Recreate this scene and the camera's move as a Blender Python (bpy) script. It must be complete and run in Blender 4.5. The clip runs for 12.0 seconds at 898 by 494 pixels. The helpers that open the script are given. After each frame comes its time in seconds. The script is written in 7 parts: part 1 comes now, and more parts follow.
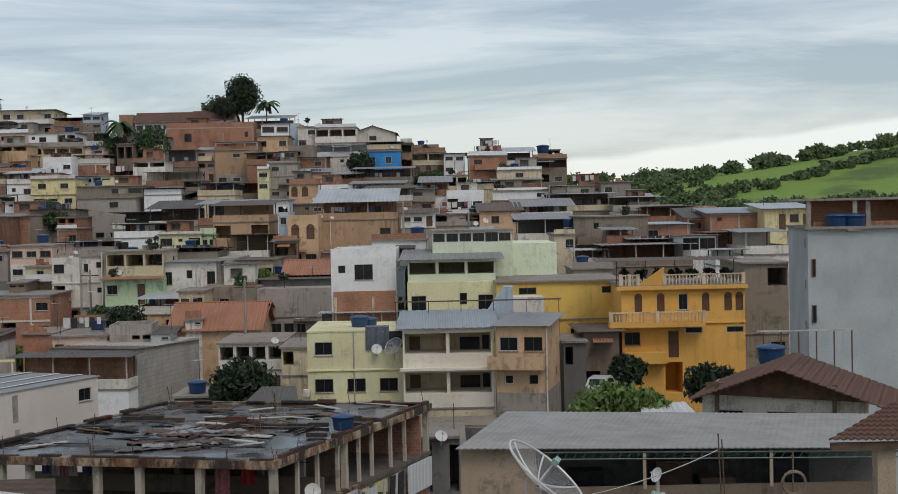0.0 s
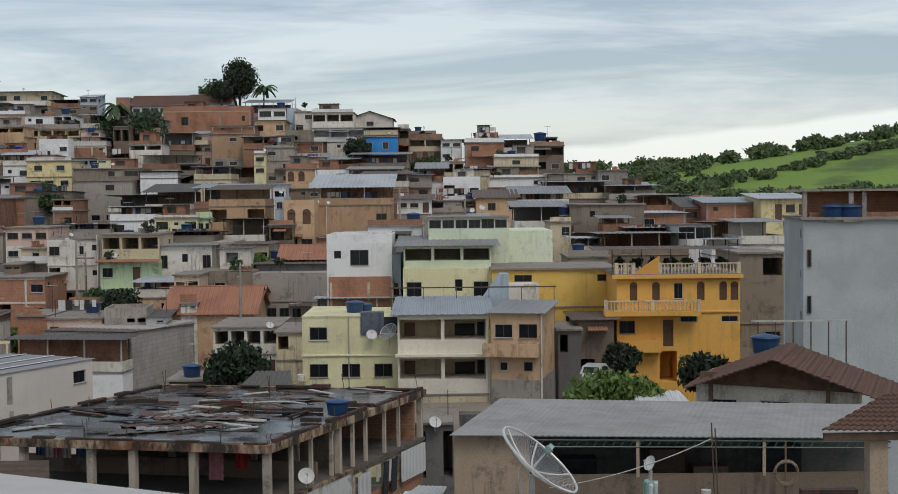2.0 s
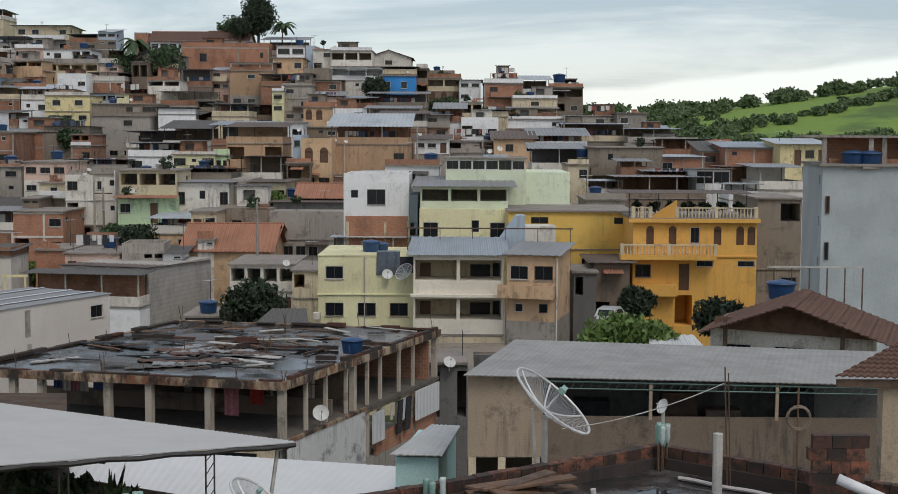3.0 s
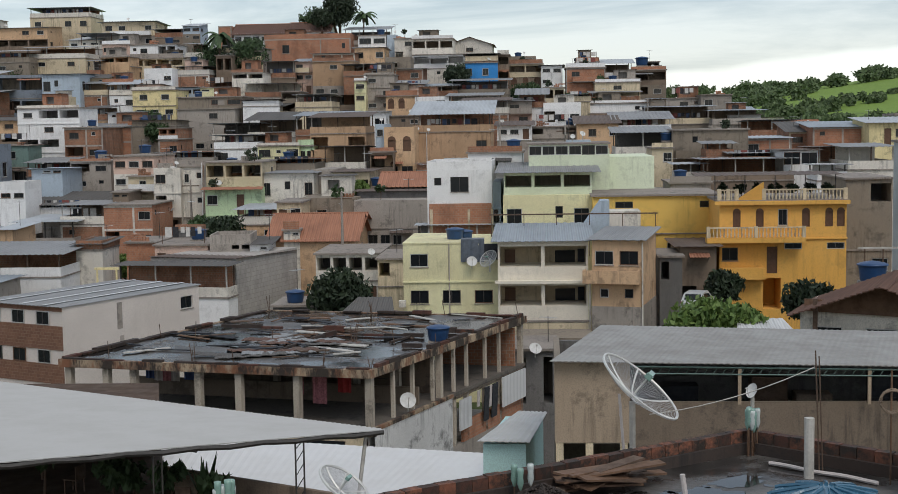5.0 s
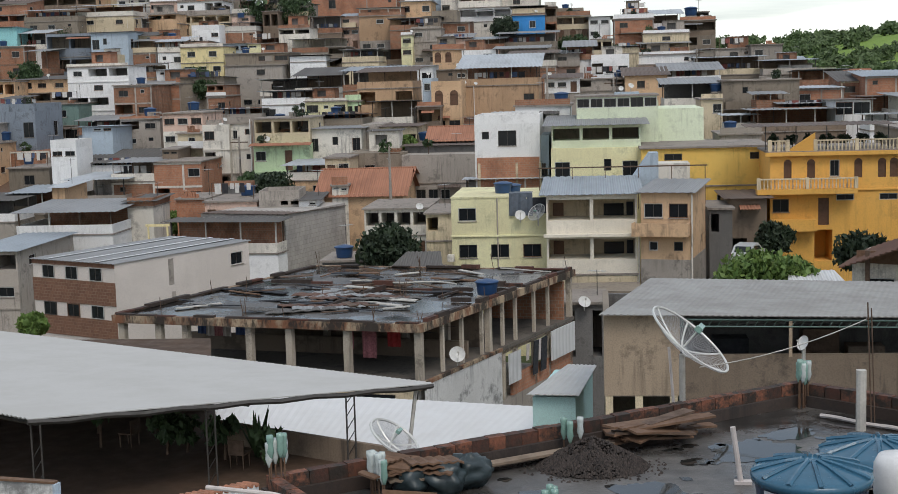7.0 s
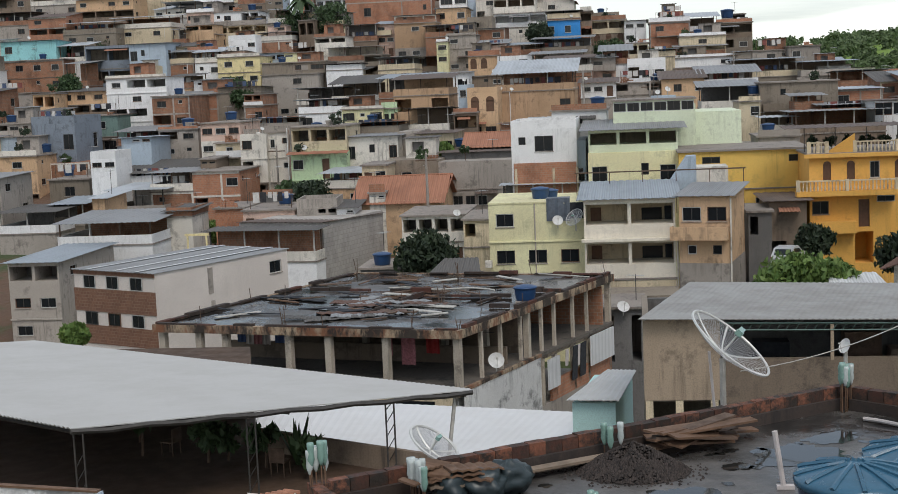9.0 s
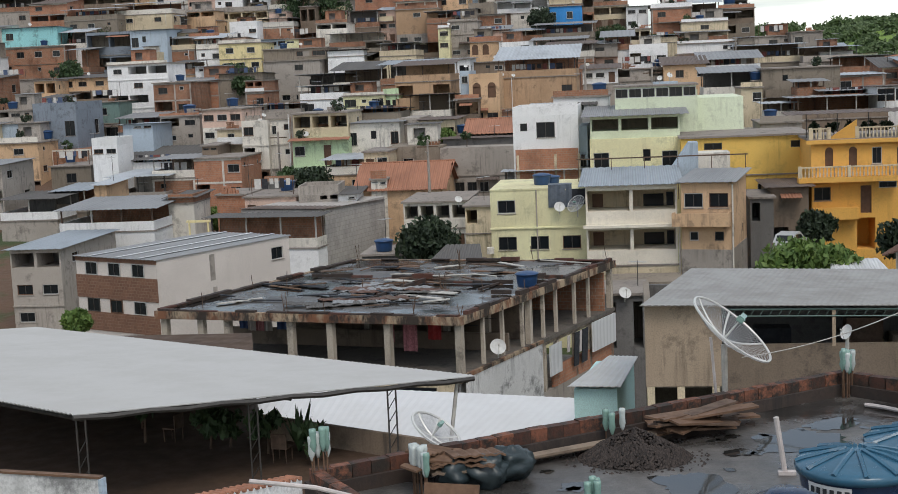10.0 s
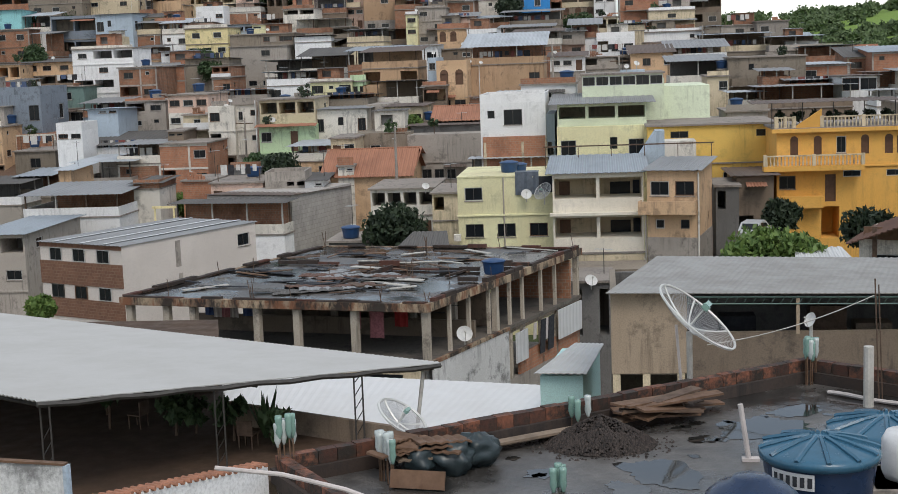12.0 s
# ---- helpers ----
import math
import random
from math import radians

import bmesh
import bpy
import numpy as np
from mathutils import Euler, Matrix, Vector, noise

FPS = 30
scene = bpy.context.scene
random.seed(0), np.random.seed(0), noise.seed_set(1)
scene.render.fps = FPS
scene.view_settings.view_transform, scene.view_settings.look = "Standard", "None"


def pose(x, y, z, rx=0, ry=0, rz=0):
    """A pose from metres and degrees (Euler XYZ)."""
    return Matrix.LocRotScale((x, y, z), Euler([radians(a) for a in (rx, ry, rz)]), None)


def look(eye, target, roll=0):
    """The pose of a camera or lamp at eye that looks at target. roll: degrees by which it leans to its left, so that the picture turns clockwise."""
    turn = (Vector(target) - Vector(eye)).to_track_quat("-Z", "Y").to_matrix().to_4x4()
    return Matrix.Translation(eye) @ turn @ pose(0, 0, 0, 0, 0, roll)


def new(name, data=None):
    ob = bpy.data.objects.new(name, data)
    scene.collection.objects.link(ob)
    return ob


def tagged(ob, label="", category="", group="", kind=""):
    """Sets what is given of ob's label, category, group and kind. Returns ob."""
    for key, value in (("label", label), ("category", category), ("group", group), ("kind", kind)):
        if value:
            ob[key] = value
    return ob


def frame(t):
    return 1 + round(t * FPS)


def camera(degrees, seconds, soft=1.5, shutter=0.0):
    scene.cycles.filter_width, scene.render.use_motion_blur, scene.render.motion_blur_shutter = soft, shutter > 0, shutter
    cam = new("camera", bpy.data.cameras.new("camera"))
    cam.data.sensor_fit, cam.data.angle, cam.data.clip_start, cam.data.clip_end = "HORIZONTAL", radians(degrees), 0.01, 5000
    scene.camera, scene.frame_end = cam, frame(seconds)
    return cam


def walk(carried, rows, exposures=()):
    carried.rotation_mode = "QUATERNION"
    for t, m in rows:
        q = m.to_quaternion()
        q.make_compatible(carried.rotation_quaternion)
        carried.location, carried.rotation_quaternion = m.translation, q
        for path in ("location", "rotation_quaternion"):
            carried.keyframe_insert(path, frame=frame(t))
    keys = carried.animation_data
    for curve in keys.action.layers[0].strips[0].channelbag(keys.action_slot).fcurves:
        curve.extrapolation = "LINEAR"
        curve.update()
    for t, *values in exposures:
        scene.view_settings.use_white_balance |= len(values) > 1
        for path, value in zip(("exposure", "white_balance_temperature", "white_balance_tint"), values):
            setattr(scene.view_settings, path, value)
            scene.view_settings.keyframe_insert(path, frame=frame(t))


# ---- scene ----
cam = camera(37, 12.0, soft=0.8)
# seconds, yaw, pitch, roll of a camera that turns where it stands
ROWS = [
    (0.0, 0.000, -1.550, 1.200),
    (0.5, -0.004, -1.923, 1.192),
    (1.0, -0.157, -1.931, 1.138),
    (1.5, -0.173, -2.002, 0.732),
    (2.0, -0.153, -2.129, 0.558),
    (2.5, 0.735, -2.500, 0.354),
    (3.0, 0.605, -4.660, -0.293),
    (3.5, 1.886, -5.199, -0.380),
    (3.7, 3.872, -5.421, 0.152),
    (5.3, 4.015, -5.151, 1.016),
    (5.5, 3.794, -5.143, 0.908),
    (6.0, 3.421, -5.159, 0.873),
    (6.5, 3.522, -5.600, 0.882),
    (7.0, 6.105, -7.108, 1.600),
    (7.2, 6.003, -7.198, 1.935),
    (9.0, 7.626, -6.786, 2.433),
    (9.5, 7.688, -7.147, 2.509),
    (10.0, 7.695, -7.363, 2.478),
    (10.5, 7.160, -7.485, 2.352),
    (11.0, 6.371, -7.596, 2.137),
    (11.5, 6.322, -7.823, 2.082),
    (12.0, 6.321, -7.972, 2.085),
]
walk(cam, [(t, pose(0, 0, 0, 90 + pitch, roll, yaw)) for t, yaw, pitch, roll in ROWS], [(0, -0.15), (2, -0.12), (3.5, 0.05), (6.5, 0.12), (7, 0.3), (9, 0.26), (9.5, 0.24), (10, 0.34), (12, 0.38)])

# ---------- world and light ----------
world = bpy.data.worlds.new("overcast_sky")
scene.world = world
world.use_nodes = True
wn, wl = world.node_tree.nodes, world.node_tree.links
wn.clear()


def wnode(kind, **values):
    n = wn.new(kind)
    for key, value in values.items():
        n.inputs[key].default_value = value
    return n


sky = wn.new("ShaderNodeTexSky")
sky.sky_type, sky.sun_disc = "NISHITA", False
sky.sun_elevation, sky.sun_rotation = radians(44), radians(157)
way = wn.new("ShaderNodeTexCoord")
stretch = wn.new("ShaderNodeMapping")
stretch.inputs["Scale"].default_value = (1.3, 1.3, 11.0)
stretch.inputs["Location"].default_value = (3.7, 1.2, 0.45)
stretch.inputs["Rotation"].default_value = (0.02, -0.05, 0.0)
clouds = wnode("ShaderNodeTexNoise", Scale=2.4, Detail=10.0, Roughness=0.6, Distortion=0.5)
ramp = wn.new("ShaderNodeValToRGB")
ramp.color_ramp.elements[0].position, ramp.color_ramp.elements[0].color = 0.4, (0.33, 0.375, 0.42, 1)
ramp.color_ramp.elements[1].position, ramp.color_ramp.elements[1].color = 0.6, (0.66, 0.675, 0.68, 1)
split = wn.new("ShaderNodeSeparateXYZ")
low = wn.new("ShaderNodeMapRange")
low.inputs["From Min"].default_value, low.inputs["From Max"].default_value = 0.040, 0.045
low.inputs["To Min"].default_value, low.inputs["To Max"].default_value = 1.0, 0.0
side = wn.new("ShaderNodeMapRange")
side.inputs["From Min"].default_value, side.inputs["From Max"].default_value = 0.0, 0.1
gap = wn.new("ShaderNodeMath")
gap.operation = "MULTIPLY"
wob = wnode("ShaderNodeTexNoise", Scale=7.0, Detail=4.0)
add = wn.new("ShaderNodeMath")
add.operation = "MULTIPLY_ADD"
add.inputs[1].default_value = 0.03
bright = wn.new("ShaderNodeMix")
bright.data_type = "RGBA"
bright.inputs["B"].default_value = (0.87, 0.89, 0.89, 1)
both = wn.new("ShaderNodeAddShader")
grey, blue = wnode("ShaderNodeBackground", Strength=0.8), wnode("ShaderNodeBackground", Strength=0.05)
wl.new(way.outputs["Generated"], stretch.inputs["Vector"])
wl.new(stretch.outputs["Vector"], clouds.inputs["Vector"])
wl.new(clouds.outputs["Fac"], ramp.inputs["Fac"])
wl.new(way.outputs["Generated"], split.inputs["Vector"])
wl.new(way.outputs["Generated"], wob.inputs["Vector"])
wl.new(wob.outputs["Fac"], add.inputs[0])
wl.new(split.outputs["Z"], add.inputs[2])
slant = wn.new("ShaderNodeMath")
slant.operation = "MULTIPLY_ADD"
slant.inputs[1].default_value = -0.1
wl.new(split.outputs["X"], slant.inputs[0])
wl.new(add.outputs[0], slant.inputs[2])
wl.new(slant.outputs[0], low.inputs["Value"])
wl.new(split.outputs["X"], side.inputs["Value"])
wl.new(low.outputs[0], gap.inputs[0])
wl.new(side.outputs[0], gap.inputs[1])
wl.new(gap.outputs[0], bright.inputs["Factor"])
wl.new(ramp.outputs["Color"], bright.inputs["A"])
wl.new(bright.outputs["Result"], grey.inputs["Color"])
wl.new(sky.outputs["Color"], blue.inputs["Color"])
wl.new(grey.outputs[0], both.inputs[0])
wl.new(blue.outputs[0], both.inputs[1])
wl.new(both.outputs[0], wn.new("ShaderNodeOutputWorld").inputs["Surface"])

sun = new("sun", bpy.data.lights.new("sun", "SUN"))
sun.data.energy, sun.data.angle, sun.data.color = 1.2, radians(25), (1.0, 0.93, 0.84)
sun.matrix_world = look((0, 0, 0), (-0.28, 0.6, -0.92))

# ---------- materials ----------
MATS = {}


def mix_nodes(nt, fac, a, b):
    m = nt.nodes.new("ShaderNodeMix")
    m.data_type = "RGBA"
    for key, v in (("Factor", fac), ("A", a), ("B", b)):
        if isinstance(v, (tuple, float, int)):
            m.inputs[key].default_value = (*v, 1) if isinstance(v, tuple) else v
        else:
            nt.links.new(v, m.inputs[key])
    return m.outputs["Result"]


def base(name, rough=0.8, metal=0.0):
    mat = bpy.data.materials.new(name)
    mat.use_nodes = True
    nt = mat.node_tree
    bsdf = nt.nodes["Principled BSDF"]
    bsdf.inputs["Roughness"].default_value, bsdf.inputs["Metallic"].default_value = rough, metal
    co = nt.nodes.new("ShaderNodeTexCoord")
    info = nt.nodes.new("ShaderNodeObjectInfo")
    off = nt.nodes.new("ShaderNodeVectorMath")
    off.operation = "MULTIPLY_ADD"
    off.inputs[1].default_value = (40, 40, 40)
    nt.links.new(info.outputs["Random"], off.inputs[0])
    nt.links.new(co.outputs["Object"], off.inputs[2])
    return mat, nt, bsdf, off.outputs[0], info


def noise_at(nt, vec, scale, detail=4.0, size=(1, 1, 1), rough=0.55):
    mp = nt.nodes.new("ShaderNodeMapping")
    mp.inputs["Scale"].default_value = size
    n = nt.nodes.new("ShaderNodeTexNoise")
    n.inputs["Scale"].default_value, n.inputs["Detail"].default_value, n.inputs["Roughness"].default_value = scale, detail, rough
    nt.links.new(vec, mp.inputs["Vector"])
    nt.links.new(mp.outputs["Vector"], n.inputs["Vector"])
    return n.outputs["Fac"]


def step(nt, value, lo, hi, to_lo=0.0, to_hi=1.0):
    r = nt.nodes.new("ShaderNodeMapRange")
    for key, v in (("From Min", lo), ("From Max", hi), ("To Min", to_lo), ("To Max", to_hi)):
        r.inputs[key].default_value = v
    nt.links.new(value, r.inputs["Value"])
    return r.outputs[0]


def bump(nt, bsdf, height, strength=0.3, distance=0.02):
    b = nt.nodes.new("ShaderNodeBump")
    b.inputs["Strength"].default_value, b.inputs["Distance"].default_value = strength, distance
    nt.links.new(height, b.inputs["Height"])
    nt.links.new(b.outputs[0], bsdf.inputs["Normal"])


def plaster(name, colour, dirt=0.5, rough=0.85):
    """Painted render with rain streaks, patches and grain."""
    if name in MATS:
        return MATS[name]
    mat, nt, bsdf, vec, info = base(name, rough)
    grime = tuple(c * 0.22 + 0.012 for c in colour)
    pale = tuple(min(0.85, c * 1.12 + 0.02) for c in colour)
    patch = step(nt, noise_at(nt, vec, 0.35, 5), 0.42, 0.72)
    tint = mix_nodes(nt, info.outputs["Random"], tuple(c * 0.84 for c in colour), tuple(min(0.85, c * 1.1) for c in colour))
    c1 = mix_nodes(nt, patch, tint, pale)
    where = step(nt, noise_at(nt, vec, 0.3, 3), 0.45, 0.6)
    gate = nt.nodes.new("ShaderNodeMath")
    gate.operation = "MULTIPLY"
    nt.links.new(step(nt, noise_at(nt, vec, 2.6, 6, (1.4, 1.4, 0.12), 0.65), 0.5, 0.66, 0, dirt), gate.inputs[0])
    nt.links.new(where, gate.inputs[1])
    streak = gate.outputs[0]
    c2 = mix_nodes(nt, streak, c1, grime)
    spots = step(nt, noise_at(nt, vec, 0.7, 9, rough=0.75), 0.53, 0.63, 0, dirt * 0.9)
    c3 = mix_nodes(nt, spots, c2, grime)
    grain = noise_at(nt, vec, 22, 3)
    c4 = mix_nodes(nt, step(nt, grain, 0.42, 0.66, 0, 0.28), c3, grime)
    nt.links.new(c4, bsdf.inputs["Base Color"])
    bump(nt, bsdf, grain, 0.25, 0.02)
    MATS[name] = mat
    return mat


def brickwork(name, c1, c2, mortar, scale=1.0, dirt=0.45):
    """Hollow clay block courses, seen far off."""
    mat, nt, bsdf, vec, info = base(name, 0.9)
    sep = nt.nodes.new("ShaderNodeSeparateXYZ")
    nt.links.new(vec, sep.inputs[0])
    s = nt.nodes.new("ShaderNodeMath")
    nt.links.new(sep.outputs["X"], s.inputs[0])
    nt.links.new(sep.outputs["Y"], s.inputs[1])
    com = nt.nodes.new("ShaderNodeCombineXYZ")
    nt.links.new(s.outputs[0], com.inputs["X"])
    nt.links.new(sep.outputs["Z"], com.inputs["Y"])
    b = nt.nodes.new("ShaderNodeTexBrick")
    for key, v in (("Color1", (*c1, 1)), ("Color2", (*c2, 1)), ("Mortar", (*mortar, 1)), ("Scale", scale), ("Mortar Size", 0.012),
                   ("Brick Width", 0.3), ("Row Height", 0.2), ("Bias", -0.1)):
        b.inputs[key].default_value = v
    nt.links.new(com.outputs[0], b.inputs["Vector"])
    grime = tuple(c * 0.3 for c in c1)
    f = step(nt, noise_at(nt, vec, 0.5, 8, (1, 1, 0.5), 0.7), 0.48, 0.62, 0, dirt)
    pale = step(nt, noise_at(nt, vec, 0.9, 6, rough=0.7), 0.58, 0.68, 0, 0.35)
    c = mix_nodes(nt, f, mix_nodes(nt, pale, b.outputs["Color"], mortar), grime)
    nt.links.new(c, bsdf.inputs["Base Color"])
    bump(nt, bsdf, b.outputs["Fac"], 0.5, -0.01)
    MATS[name] = mat
    return mat


def plain(name, colour, rough=0.6, metal=0.0, var=0.3, scale=3.0, dirt=None):
    """One colour with wear at two scales."""
    if name in MATS:
        return MATS[name]
    mat, nt, bsdf, vec, info = base(name, rough, metal)
    dark = dirt or tuple(c * 0.45 for c in colour)
    a = step(nt, noise_at(nt, vec, scale, 7, rough=0.65), 0.42, 0.62, 0, var)
    b = step(nt, noise_at(nt, vec, scale * 9, 3), 0.35, 0.75, 0, var * 0.6)
    nt.links.new(mix_nodes(nt, b, mix_nodes(nt, a, colour, dark), dark), bsdf.inputs["Base Color"])
    nt.links.new(step(nt, noise_at(nt, vec, scale * 2, 3), 0.3, 0.7, rough * 0.8, min(1, rough * 1.15)), bsdf.inputs["Roughness"])
    bump(nt, bsdf, noise_at(nt, vec, scale * 12, 3), 0.15, 0.01)
    MATS[name] = mat
    return mat


def sheet_metal(name, colour, pitch=0.18, rust=0.3, rough=0.5, along="X"):
    """Corrugated sheets: ribs in relief with troughs coloured darker, sheet laps and rust."""
    mat, nt, bsdf, vec, info = base(name, rough, 0.0)
    wave = nt.nodes.new("ShaderNodeTexWave")
    wave.bands_direction = along
    wave.inputs["Scale"].default_value = 0.314 / pitch
    co = nt.nodes.new("ShaderNodeTexCoord")
    nt.links.new(co.outputs["Object"], wave.inputs["Vector"])
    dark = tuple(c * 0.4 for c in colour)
    f = step(nt, noise_at(nt, vec, 0.5, 6, (1, 0.35, 1)), 0.45, 0.75, 0, 0.5)
    r = step(nt, noise_at(nt, vec, 1.1, 8, rough=0.7), 0.56, 0.68, 0, rust)
    c = mix_nodes(nt, r, mix_nodes(nt, f, colour, dark), (0.16, 0.09, 0.055))
    # colour goes darker where the rib wave is low
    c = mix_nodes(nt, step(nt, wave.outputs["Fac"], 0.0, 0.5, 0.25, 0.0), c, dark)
    nt.links.new(c, bsdf.inputs["Base Color"])
    bump(nt, bsdf, wave.outputs["Fac"], 0.8, 0.03)
    MATS[name] = mat
    return mat


def foliage(name, c1, c2):
    mat, nt, bsdf, vec, info = base(name, 0.65)
    geo = nt.nodes.new("ShaderNodeNewGeometry")
    f = noise_at(nt, vec, 0.8, 3)
    c = mix_nodes(nt, geo.outputs["Random Per Island"], c1, c2)
    c = mix_nodes(nt, step(nt, f, 0.4, 0.7, 0, 0.6), c, tuple(v * 0.5 for v in c1))
    nt.links.new(c, bsdf.inputs["Base Color"])
    MATS[name] = mat
    return mat


PAINT = dict(
    cream=(0.62, 0.52, 0.36), white=(0.80, 0.80, 0.79), offwhite=(0.68, 0.64, 0.57), pink=(0.66, 0.47, 0.38), peach=(0.60, 0.40, 0.24),
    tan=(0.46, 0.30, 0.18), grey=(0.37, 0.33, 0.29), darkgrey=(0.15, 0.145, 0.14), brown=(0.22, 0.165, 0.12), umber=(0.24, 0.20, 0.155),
    yellow=(0.74, 0.63, 0.34), paleyellow=(0.78, 0.72, 0.44), gold=(0.80, 0.50, 0.12), orange=(0.76, 0.41, 0.09), mint=(0.55, 0.70, 0.44),
    lime=(0.66, 0.72, 0.54), blue=(0.035, 0.25, 0.62), lightblue=(0.42, 0.50, 0.58), slate=(0.20, 0.235, 0.28), aqua=(0.28, 0.58, 0.60),
    palemint=(0.47, 0.70, 0.69), cream_light=(0.66, 0.60, 0.55), greyblue=(0.45, 0.49, 0.50), teal=(0.14, 0.22, 0.20))
for key, rgb in PAINT.items():
    plaster(key, rgb, {"white": 0.28, "cream_light": 0.06, "palemint": 0.2, "orange": 0.25, "gold": 0.3, "blue": 0.2, "greyblue": 0.15, "lightblue": 0.3, "paleyellow": 0.4, "lime": 0.3}.get(key, 0.65))
brickwork("brick", (0.43, 0.195, 0.112), (0.34, 0.15, 0.088), (0.33, 0.25, 0.19))
brickwork("oldbrick", (0.33, 0.15, 0.085), (0.24, 0.12, 0.07), (0.27, 0.22, 0.17), dirt=0.7)
brickwork("block", (0.43, 0.40, 0.37), (0.38, 0.355, 0.33), (0.32, 0.30, 0.28), 0.5, dirt=0.3)
brickwork("brownbrick", (0.20, 0.10, 0.062), (0.15, 0.075, 0.048), (0.25, 0.16, 0.11), 0.9, dirt=0.15)
plaster("ivory", (0.74, 0.68, 0.57), 0.2)
plaster("concrete", (0.32, 0.285, 0.25), 0.8)
plaster("slab", (0.27, 0.235, 0.205), 0.8)
sheet_metal("metal", (0.25, 0.255, 0.26), rust=0.35)
sheet_metal("rustmetal", (0.13, 0.10, 0.085), rust=0.8, rough=0.8)
sheet_metal("bluemetal", (0.30, 0.34, 0.38), rust=0.15)
sheet_metal("palesheet", (0.44, 0.47, 0.50), rust=0.05)
sheet_metal("fibro", (0.11, 0.105, 0.10), rust=0.25, rough=0.85)
sheet_metal("whitemetal", (0.62, 0.63, 0.64), rust=0.06)
sheet_metal("tile", (0.36, 0.165, 0.10), 0.22, rust=0.3, rough=0.85)
sheet_metal("browntile", (0.115, 0.06, 0.042), 0.22, rust=0.4, rough=0.8)
plain("canopywhite", (0.43, 0.43, 0.42), 0.45, 0.0, 0.25, 0.4, (0.33, 0.32, 0.30))
plain("roofgrey", (0.29, 0.285, 0.27), 0.6, 0.0, 0.35, 0.6, (0.17, 0.155, 0.14))
plain("timber", (0.12, 0.075, 0.05), 0.8, var=0.6)
plain("steel", (0.07, 0.065, 0.06), 0.55, 0.3, 0.5)
plain("palepost", (0.5, 0.48, 0.44), 0.7, 0.0, 0.5)
plain("glass", (0.014, 0.017, 0.02), 0.12, 0.0, 0.3).node_tree.nodes["Principled BSDF"].inputs["Specular IOR Level"].default_value = 0.4
plain("aluminium", (0.55, 0.55, 0.54), 0.4, 0.5, 0.25)
plain("woodshut", (0.13, 0.065, 0.035), 0.6, 0.0, 0.4)
plain("tankblue", (0.016, 0.058, 0.155), 0.4, 0.0, 0.3)
plain("dishwhite", (0.62, 0.62, 0.6), 0.5, 0.0, 0.25)
plain("soil", (0.13, 0.09, 0.06), 0.95, var=0.6, scale=0.3)
foliage("leaf", (0.032, 0.062, 0.022), (0.055, 0.10, 0.032))
foliage("leafbright", (0.08, 0.15, 0.03), (0.15, 0.22, 0.05))
# distant leaves, lightened in colour to include the haze
foliage("hazeleaf", (0.075, 0.12, 0.045), (0.115, 0.165, 0.065))
foliage("leafdark", (0.016, 0.03, 0.014), (0.03, 0.05, 0.02))

# ---------- mesh helpers ----------


